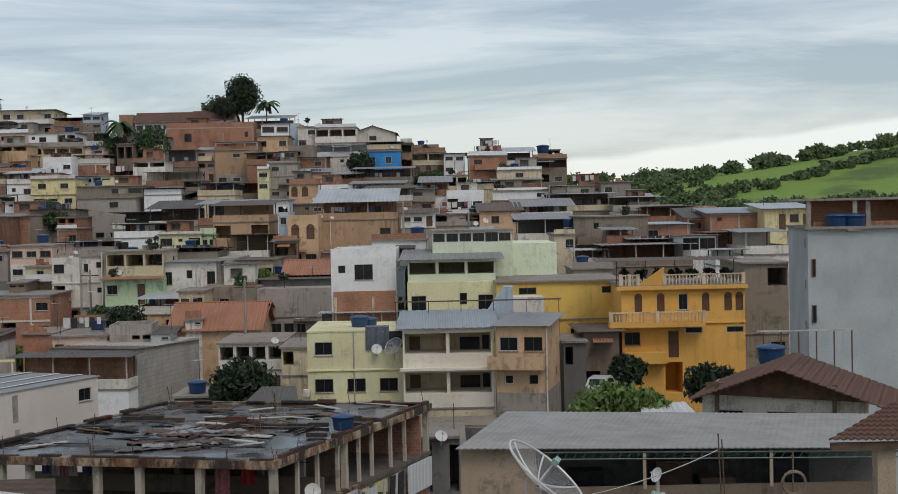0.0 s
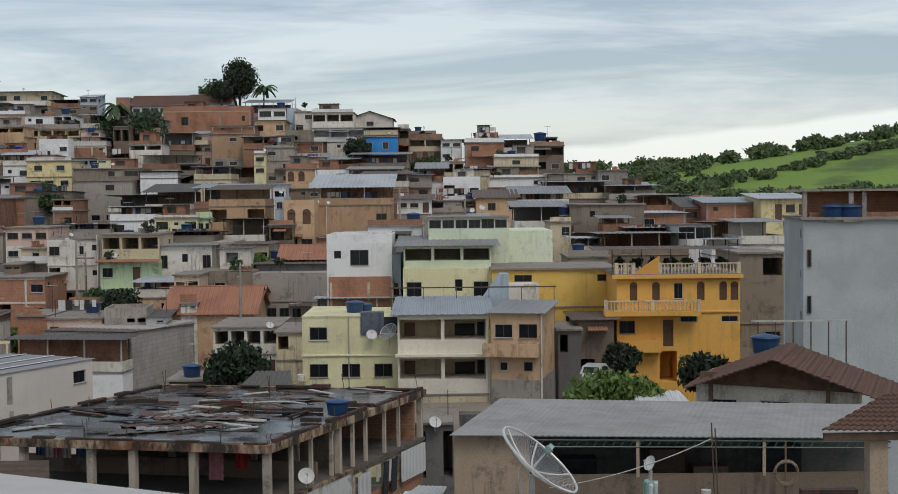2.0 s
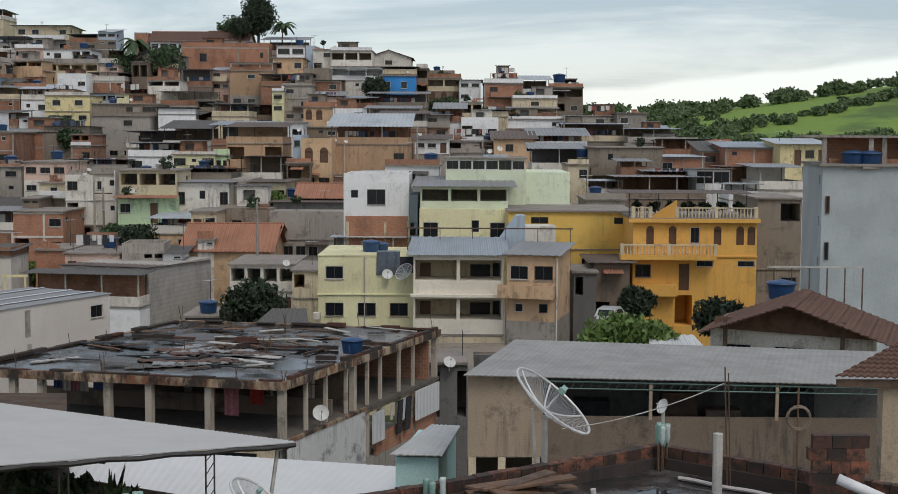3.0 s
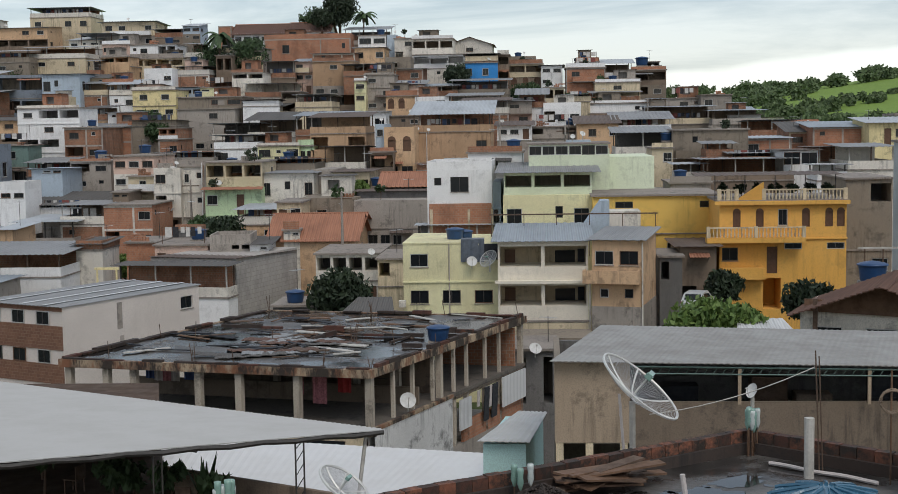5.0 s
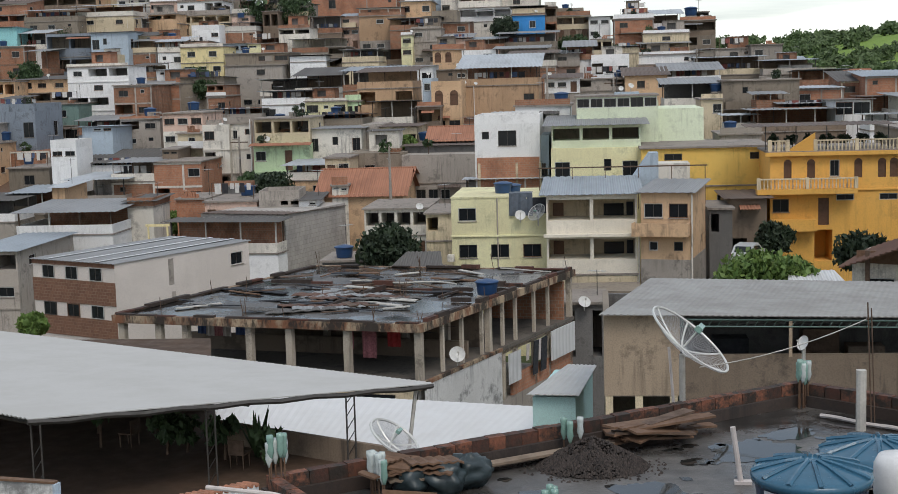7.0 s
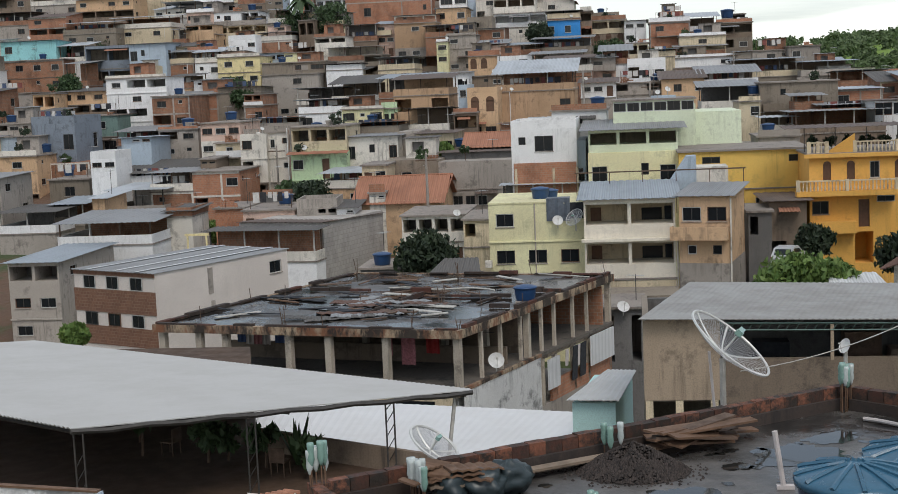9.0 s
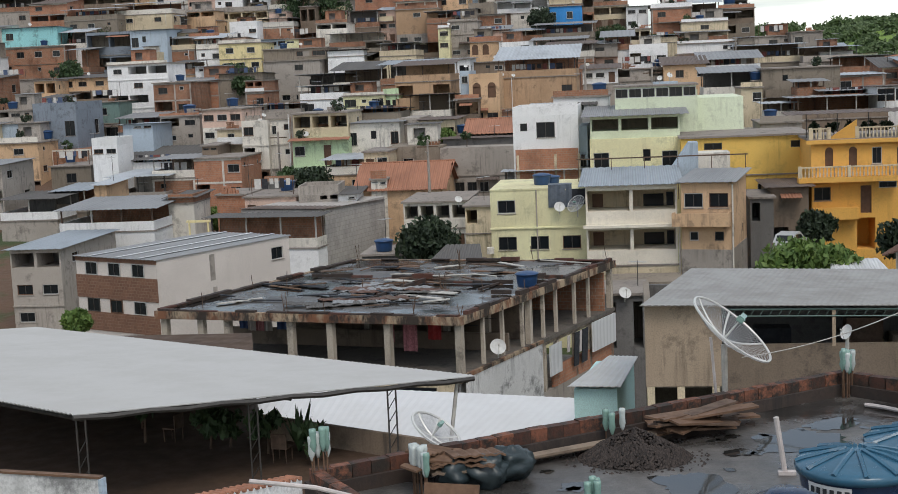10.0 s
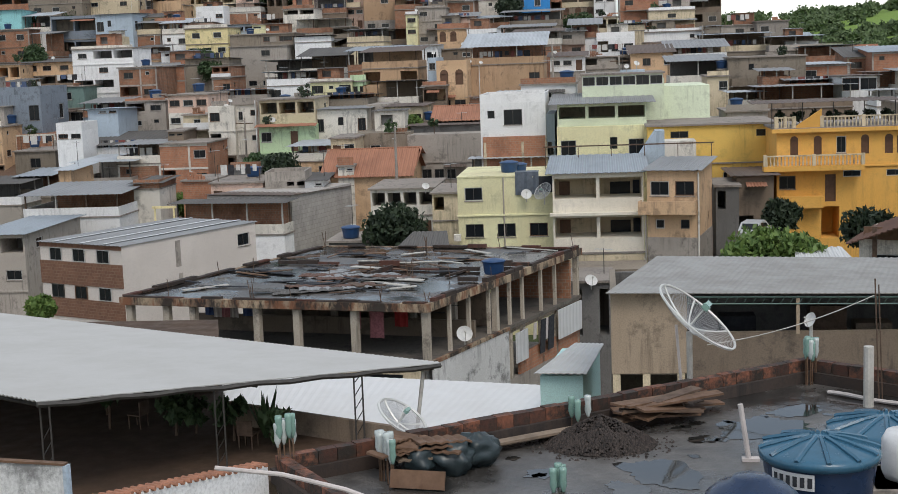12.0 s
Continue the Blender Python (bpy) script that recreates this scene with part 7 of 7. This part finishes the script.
def puddle(u, v, ru, rv, seed):
    """A thin sheet of water with a ragged edge."""
    m, n = Mesh(), 60
    edge = []
    for i in range(n):
        a = 2 * math.pi * i / n
        k = 1 + 0.4 * noise.noise((1.3 * math.cos(a) + seed * 9, 1.3 * math.sin(a), 0)) + 0.22 * noise.noise((4 * math.cos(a), 4 * math.sin(a) + seed * 5, 3)) + 0.16 * noise.noise((11 * math.cos(a), 11 * math.sin(a), seed))
        edge.append(deck(u + ru * k * math.cos(a), v + rv * k * math.sin(a), 0.006))
    m.v = [tuple(deck(u, v, 0.006))] + [tuple(p) for p in edge]
    m.f = [(0, 1 + (i + 1) % n, 1 + i) for i in range(n)]
    return lone("puddle", m, "water", pose(0, 0, 0), "shallow rain puddle on the dark terrace floor", "puddle", "puddles", kind="structure")


puddle(4.75, 2.9, 0.5, 0.75, 1)
puddle(7.45, 1.95, 0.75, 0.6, 2)
puddle(8.6, 1.5, 0.5, 0.3, 3)
puddle(3.4, 1.9, 0.3, 0.22, 4)
puddle(6.3, 1.9, 0.25, 0.2, 5)
puddle(3.9, 3.2, 0.25, 0.4, 6)
puddle(9.2, 2.6, 0.4, 0.5, 7)
for i in range(16):
    puddle(rng.uniform(3, 9.5), rng.uniform(0.9, 3.8), rng.uniform(0.05, 0.16), rng.uniform(0.04, 0.12), 10 + i)

# mesh satellite dish
plain("meshdish", (0.42, 0.42, 0.42), 0.5, 0.3, 0.3, 8)
plain("dishrim", (0.62, 0.62, 0.6), 0.5, 0.2, 0.2)
plain("bottlegreen", (0.22, 0.36, 0.31), 0.25, 0.0, 0.3, 6)
plain("bottleclear", (0.5, 0.55, 0.54), 0.2, 0.0, 0.3, 6)


def mesh_dish(x, y, z, r, turn, up, mast):
    """An open mesh dish: wire rings and spokes, rim, ribs and feed."""
    t = thing("mesh_dish", pose(x, y, z), "large weathered wire-mesh satellite dish on a mast", "satellite dish", "mesh dishes")
    part("mast", Mesh().rod((0, 0, -mast), (0, 0, -0.1), 0.055, 8), "palepost", t)
    m4 = pose(0, 0, 0, up, 0, turn)

    def bowl(rr, a):
        return Vector((rr * math.cos(a), rr * math.sin(a), 0.28 * rr * rr / r))

    wire = Mesh()
    for j in range(1, 36):
        rr = r * j / 36
        pts = [bowl(rr, 2 * math.pi * i / 40) for i in range(40)]
        for i in range(40):
            a, b = pts[i], pts[(i + 1) % 40]
            o = a.normalized() * 0.0035
            wire.quad(a - o, b - o, b + o, a + o)
    for i in range(96):
        a = 2 * math.pi * i / 96
        sd = Vector((-math.sin(a), math.cos(a), 0)) * 0.0028
        for j in range(5):
            p, q = bowl(r * (0.1 + 0.9 * j / 5), a), bowl(r * (0.1 + 0.9 * (j + 1) / 5), a)
            wire.quad(p - sd, q - sd, q + sd, p + sd)
    o = part("mesh", wire, "meshdish", t, "grey wire mesh")
    o.matrix_local = m4
    o = part("rim", Mesh().pipe([bowl(r, 2 * math.pi * i / 40) for i in range(41)], 0.024, 5), "dishrim", t)
    o.matrix_local = m4
    for k in range(6):
        a = 2 * math.pi * k / 6 + 0.3
        o = part("rib", Mesh().pipe([bowl(r * i / 6, a) for i in range(7)], 0.018, 4), "dishrim", t)
        o.matrix_local = m4
    o = part("feed_arm", Mesh().rod((0, 0, 0), (0, 0, r * 0.55), 0.02, 5), "dishrim", t)
    o.matrix_local = m4
    o = part("feed", Mesh().box(-0.08 * r, 0.08 * r, -0.08 * r, 0.08 * r, r * 0.5, r * 0.6).box(-0.18 * r, 0.18 * r, -0.06 * r, 0.06 * r, r * 0.54, r * 0.66), "bottlegreen", t, "feed wrapped in green bottles")
    o.matrix_local = m4
    return t


mesh_dish(1.5, 23.85, ZF + 1.08, 0.84, 76, 40, 1.15)
mesh_dish(-4.25, 99.3, -10.05, 0.72, -40, 52, 0.9)
mesh_dish(-3.3, 20.6, ZF + 0.24, 0.44, 76, 36, 1.5)


def bottle_bars(u, v, n, hh, mats, seed):
    """Upright steel bars with plastic bottles stuck over their ends."""
    rng = random.Random(seed)
    p = deck(u, v)
    t = thing("bottled_starter_bars", pose(*p), "rusty steel bars capped with upturned plastic bottles", "rebar", "bottled bars")
    for i in range(n):
        x, y, z = rng.uniform(-0.13, 0.13), rng.uniform(-0.13, 0.13), hh * rng.uniform(0.9, 1.05)
        bar = part("bar", Mesh().rod((x, y, 0), (x, y, z), 0.012, 5), "rustwood", t)
        part("bottle", Mesh().lathe([(0.05, z + 0.02), (0.055, z - 0.03), (0.045, z - 0.12), (0.055, z - 0.22), (0.03, z - 0.3), (0.016, z - 0.34)], 10, x, y), rng.choice(mats), bar, smooth=True)
    return t


bottle_bars(1.32, 0.95, 9, 0.72, ["bottleclear", "bottleclear", "bottlegreen"], 1)
bottle_bars(0.1, 0.1, 7, 0.98, ["bottleclear", "bottlegreen"], 2)
bottle_bars(4.95, 0.4, 2, 0.6, ["bottlegreen"], 3)
bottle_bars(5.2, 0.5, 1, 0.62, ["bottleclear"], 4)
bottle_bars(3.1, 2.6, 4, 0.34, ["bottlegreen", "bottleclear"], 5)
bottle_bars(10.1, 0.3, 9, 0.82, ["bottleclear", "bottlegreen"], 6)

# timber pile, tile pile, sacks, gravel
rng = random.Random(31)
for i in range(16):
    p = deck(rng.uniform(6.1, 6.9), rng.uniform(0.5, 1.0), 0.1 + 0.02 * i)
    lone("board", Mesh().box(-rng.uniform(0.4, 0.8), rng.uniform(0.4, 0.8), -0.13, 0.13, 0, 0.035), rng.choice(["rustwood", "rustwood", "timber"]), pose(*p, rng.gauss(0, 3), rng.gauss(0, 3), TURN + rng.gauss(0, 12)), "warped old board in a pile on the terrace", "board", "board pile")
for i in range(3):
    p = deck(3.6 + 0.25 * i, 0.42 + 0.1 * i, 0.05 + 0.04 * i)
    lone("plank", Mesh().box(-1.5, 1.5, -0.09, 0.09, 0, 0.04), "greywood", pose(*p, 2, 0, TURN - 2), "long grey plank lying along the kerb", "plank", "kerb planks")
for i in range(9):
    p = deck(1.9 + rng.uniform(-0.4, 0.6), 0.75 + rng.uniform(-0.2, 0.3), 0.3 + 0.03 * i)
    lone("roof_tile", roof_sheet((-0.4, -0.2, 0), (0.4, -0.2, 0), (0.4, 0.2, 0), (-0.4, 0.2, 0), 10, 0.012), rng.choice(["greywood", "rustwood", "timber"]), pose(*p, rng.gauss(0, 5), rng.gauss(0, 6), TURN + rng.gauss(0, 25)), "old corrugated tile on a small stack", "roof tile", "tile stack")
lone("board", Mesh().box(-0.4, 0.4, -0.02, 0.02, 0, 0.26), "rustwood", pose(*deck(1.5, 1.5, 0.02), -20, 0, TURN - 45), "broad plank leaning on the terrace kerb", "board")
plain("sack", (0.03, 0.045, 0.05), 0.4, 0.0, 0.5, 5)
for i, (u, v) in enumerate(((2.3, 1.1), (2.75, 1.0), (1.9, 0.9))):
    m = Mesh()
    rings, sides = 16, 28
    for j in range(rings + 1):
        a = math.pi * j / rings
        for k in range(sides):
            b = 2 * math.pi * k / sides
            d = Vector((math.sin(a) * math.cos(b), math.sin(a) * math.sin(b), math.cos(a)))
            rr = 1 + 0.35 * noise.noise(d * 1.8 + Vector((i * 7, 0, 0))) + 0.22 * noise.noise(d * 5 + Vector((0, i * 5, 0)))
            m.v.append((0.34 * d.x * rr, 0.27 * d.y * rr, 0.24 + 0.25 * d.z * rr))
    m.f = [(j * sides + k, j * sides + (k + 1) % sides, (j + 1) * sides + (k + 1) % sides, (j + 1) * sides + k) for j in range(rings) for k in range(sides)]
    lone("rubbish_sack", m, "sack", pose(*deck(u, v), 0, 0, 40 * i), "full dark plastic sack on the terrace", "sack", "sacks", smooth=True)
mat, nt, bsdf, vec, info = base("gravel", 0.9)
geo = nt.nodes.new("ShaderNodeNewGeometry")
nt.links.new(mix_nodes(nt, geo.outputs["Random Per Island"], (0.015, 0.012, 0.011), (0.065, 0.05, 0.043)), bsdf.inputs["Base Color"])
MATS["gravel"] = mat
m = Mesh()
for i in range(5200):
    a, q = rng.uniform(0, 6.283), rng.random() ** 0.5
    if rng.random() < 0.06:
        q *= 1.35
    x, y = 0.86 * q * math.cos(a), 0.66 * q * math.sin(a)
    z = max(0.0, (0.38 + 0.1 * math.sin(3 * a)) * max(0.0, 1 - q) ** 0.85)
    s = rng.uniform(0.014, 0.034)
    n = len(m.v)
    m.v += [(x + s * rng.uniform(0.6, 1.3) * dx, y + s * rng.uniform(0.6, 1.3) * dy, z + s * dz) for dx, dy, dz in ((1, 0, 0), (-1, 0, 0), (0, 1, 0), (0, -1, 0), (0, 0, 1), (0, 0, -1))]
    m.f += [(n + a_, n + b_, n + c_) for a_, b_, c_ in ((0, 2, 4), (2, 1, 4), (1, 3, 4), (3, 0, 4), (2, 0, 5), (1, 2, 5), (3, 1, 5), (0, 3, 5))]
gr = lone("gravel_heap", m, "gravel", pose(-0.1, 20.15, ZF), "low heap of dark gravel on the wet terrace", "gravel", kind="stuff")
lone("gravel_mound", Mesh().lathe([(0.5, 0.0), (0.34, 0.1), (0.22, 0.17), (0.08, 0.22)], 18), "gravel", pose(-0.1, 20.15, ZF - 0.01), "packed core of the gravel heap", "gravel", smooth=True)

# pipes, posts and bars on the terrace
lone("pipe_post", Mesh().rod((0, 0, 0), (0, 0, 1.02), 0.085, 10), "palepost", pose(4.32, 22.3, ZF), "short whitewashed post on the terrace", "post")
lone("steel_bar", Mesh().rod((0, 0, 0), (-0.08, 0, 2.1), 0.013, 6).rod((0.06, 0.02, 0), (-0.02, 0, 2.0), 0.011, 6), "timber", pose(4.55, 22.6, ZF), "tall rusty steel bars standing on the terrace", "rebar")
lone("water_pipe", Mesh().rod((0, 0, 0), (-0.12, 0, 0.85), 0.04, 8).box(-0.1, 0.15, -0.06, 0.06, 0, 0.05), "cloth_white", pose(2.05, 19.3, ZF), "upright white plastic water pipe", "pipe")
lone("water_pipe", Mesh().pipe([(3.8 + 0.14 * i, 23.1 - 0.115 * i, ZF + 0.05 + 0.01 * math.sin(i)) for i in range(12)], 0.035), "cloth_white", pose(0, 0, 0), "white plastic pipe lying along the kerb", "pipe")
lone("drain_pipe", Mesh().pipe([(-4.75, 15.4, -4.83), (-3.9, 15.3, -4.88), (-3.1, 15.1, -5.0), (-2.3, 14.8, -5.18), (-1.4, 14.5, -5.45)], 0.03, 8), "cloth_white", pose(0, 0, 0), "long white plastic pipe sloping past the wall", "pipe")
lone("mast", Mesh().rod((0, 0, 0), (-0.08, 0, 1.1), 0.03, 6), "cloth_white", pose(1.35, 23.9, ZF), "thin white pole beside the dish", "pole")
cable = Mesh().pipe([(1.8 + 2.9 * i / 10, 23.8 + 0.0 * i, ZF + 0.75 + 0.85 * (i / 10) - 0.5 * (i / 10) * (1 - i / 10)) for i in range(11)], 0.01, 4)
lone("cable", cable, "palepost", pose(0, 0, 0), "thin sagging cable from the dish to the bars", "cable")
small_dish(3.66, 24.1, ZF + 1.12, 0.28, -60, 65)

# big blue tanks
plain("tanklid", (0.04, 0.125, 0.2), 0.25, 0.0, 0.3, 4)
plain("tankbody", (0.012, 0.03, 0.075), 0.3, 0.0, 0.3, 4)
plain("labelwhite", (0.7, 0.7, 0.7), 0.5, 0.0, 0.2, 5)


def big_tank(x, y, z, r, turn=0, band=True):
    t = thing("water_tank", pose(x, y, z, 0, 0, turn), "large wet blue plastic water tank with a ribbed lid", "water tank", "terrace tanks")
    body = part("body", Mesh().lathe([(r * 0.78, 0), (r * 0.82, 0.1), (r * 0.9, 0.6), (r * 0.95, 0.85), (r * 0.98, 0.93)], 40), "tankbody", t, smooth=True)
    lid = part("lid", Mesh().lathe([(r * 1.0, 0.86), (r * 1.02, 0.93), (r * 1.0, 0.97), (r * 0.9, 1.0), (r * 0.45, 1.09), (r * 0.15, 1.13), (r * 0.02, 1.13)], 40), "tanklid", t, smooth=True)
    for k in range(12):
        a = 2 * math.pi * k / 12
        c, s = math.cos(a), math.sin(a)
        part("rib", Mesh().pipe([(r * 0.16 * c, r * 0.16 * s, 1.135), (r * 0.45 * c, r * 0.45 * s, 1.1), (r * 0.9 * c, r * 0.9 * s, 1.01), (r * 1.0 * c, r * 1.0 * s, 0.98)], 0.032, 5), "tanklid", lid)
    if band:
        lab = Mesh()
        pts = [(-2.65 + 0.065 * i) for i in range(14)]
        for a, b in zip(pts, pts[1:]):
            q = r * 0.93 + 0.008
            lab.quad((q * math.cos(a), q * math.sin(a), 0.62), (q * math.cos(b), q * math.sin(b), 0.62), (q * 1.02 * math.cos(b), q * 1.02 * math.sin(b), 0.83), (q * 1.02 * math.cos(a), q * 1.02 * math.sin(a), 0.83))
        lb = part("label", lab, "labelwhite", body, "white band with dark bars")
        for k in range(6):
            a, b = -2.57 + 0.13 * k, -2.49 + 0.13 * k
            q = r * 0.95 + 0.016
            part("mark", Mesh().quad((q * math.cos(a), q * math.sin(a), 0.66), (q * math.cos(b), q * math.sin(b), 0.66), (q * math.cos(b), q * math.sin(b), 0.79), (q * math.cos(a), q * math.sin(a), 0.79)), "cloth_dark", lb)
    return t


big_tank(2.64, 16.7, ZF, 0.74, 0, True)
big_tank(3.95, 19.1, ZF - 0.4, 0.82, 20, False)
lone("plinth", Mesh().box(-0.8, 0.8, -0.8, 0.8, 0, 0.3).box(-0.85, 0.85, -0.85, 0.85, 0.24, 0.3), "concrete", pose(1.56, 14.4, ZF), "concrete plinth under a dark tank", "plinth")
dt = thing("water_tank", pose(1.56, 14.4, ZF + 0.3), "dark blue plastic tank with a rounded top", "water tank", "terrace tanks")
body = part("body", Mesh().lathe([(0.5, 0), (0.53, 0.3), (0.54, 0.7), (0.5, 0.84), (0.38, 0.94), (0.24, 0.99), (0.2, 1.04), (0.05, 1.05)], 40), "tankbody", dt, smooth=True)
lone("pump_housing", Mesh().lathe([(0.3, 0), (0.34, 0.1), (0.34, 0.5), (0.28, 0.62), (0.08, 0.66)], 20), "labelwhite", pose(3.92, 17.6, ZF + 0.3), "white domed plastic cover beside the tanks", "cover", smooth=True)
lone("plinth", Mesh().box(-0.5, 0.5, -0.5, 0.5, 0, 0.3).box(-0.55, 0.55, -0.55, 0.55, 0.24, 0.3), "concrete", pose(3.92, 17.6, ZF), "concrete plinth under the tank fittings", "plinth")

# wall with a tiled coping and a sheet gate in the lower corner
nw = thing("yard_wall", pose(0, 0, 0), "whitewashed yard wall with a clay tile coping", "wall")
A, B = Vector((-6.2, 14.5, -4.95)), Vector((-4.92, 17.95, -5.57))
part("wall", Mesh().plate(A, B, B + Vector((0.16, -0.06, 0)), A + Vector((0.16, -0.06, 0)), 5), "white", nw)
for i in range(26):
    p = A.lerp(B, (i + 0.5) / 26)
    part("coping_tile", Mesh().rod(p + Vector((-0.04, 0.015, 0.0)), p + Vector((0.2, -0.075, 0.01)), 0.04, 6, 0.03), "tile", nw)
dw = thing("yard_gate", pose(-7.2, 16.6, -5.17, 0, 0, -10), "rust-stained white sheet metal gate", "gate")
part("panel", Mesh().box(-1.6, 0, 0, 0.06, -2.5, 0), "stainedwall", dw)
part("cap", Mesh().box(-1.6, 0.02, -0.02, 0.08, 0, 0.03), "rustwood", dw)
part("edge", Mesh().box(0.0, 0.05, -0.03, 0.09, -2.5, 0.0), "lightblue", dw)

# yellow pergola frame on the terrace behind the cream building
yf = thing("pergola", pose(-38.6, 112, -13.4), "small yellow painted pergola frame on a roof", "pergola")
for x in (0.0, 1.7):
    part("post", Mesh().box(x, x + 0.14, 0, 0.14, -0.6, 1.5), "yellow", yf)
part("beam", Mesh().box(-0.15, 2.0, -0.02, 0.16, 1.5, 1.7), "yellow", yf)

# coil of cable hung on the bars
coil = Mesh().pipe([(0.19 * math.cos(0.4 * i) * (1 + 0.08 * math.sin(i)), 0.02 * math.sin(1.7 * i), 0.19 * math.sin(0.4 * i) * (1 + 0.1 * math.cos(1.3 * i))) for i in range(64)], 0.014, 5)
lone("cable_coil", coil, "greywood", pose(5.55, 21.85, -4.57), "coil of pale cable hung on a post", "cable coil")
lone("coil_post", Mesh().rod((0, 0, 0), (0, 0, 1.9), 0.016, 6), "rustwood", pose(5.55, 21.9, ZF), "rusty post carrying a cable coil", "post")
pi = thing("brick_pier", pose(6.05, 21.35, ZF), "low mossy red brick pier at the terrace edge", "pier")
for j in range(6):
    for i in range(3):
        b = part("brick", me, None, pi)
        b.matrix_local = pose(-0.32 + 0.3 * i + 0.07 * (j % 2), rng.uniform(-0.01, 0.01), 0.205 * j, 0, 0, rng.gauss(0, 1.5))
dp = thing("drain_tee", pose(6.25, 20.8, ZF), "thick white plastic drain pipe with a tee", "pipe")
part("pipe", Mesh().rod((-0.3, 0.1, 0.62), (0.4, -0.1, 0.34), 0.085, 14), "labelwhite", dp, smooth=True)
part("tee", Mesh().rod((0.08, 0, 0.46), (0.02, 0, 0), 0.06, 12), "labelwhite", dp)

# concrete columns and ring beam framing the brick wall
fx = thing("wall_frame", pose(-7.6, 120.8, -8.6), "pale concrete columns and beam framing a brick wall", "wall frame")
for x in (-2.8, 0.6, 2.7):
    part("column", Mesh().box(x - 0.11, x + 0.11, -0.05, 0.04, -1.2, 1.0), "cream", fx)
part("beam", Mesh().box(-2.9, 2.8, -0.055, 0.04, -0.45, -0.3), "cream", fx)
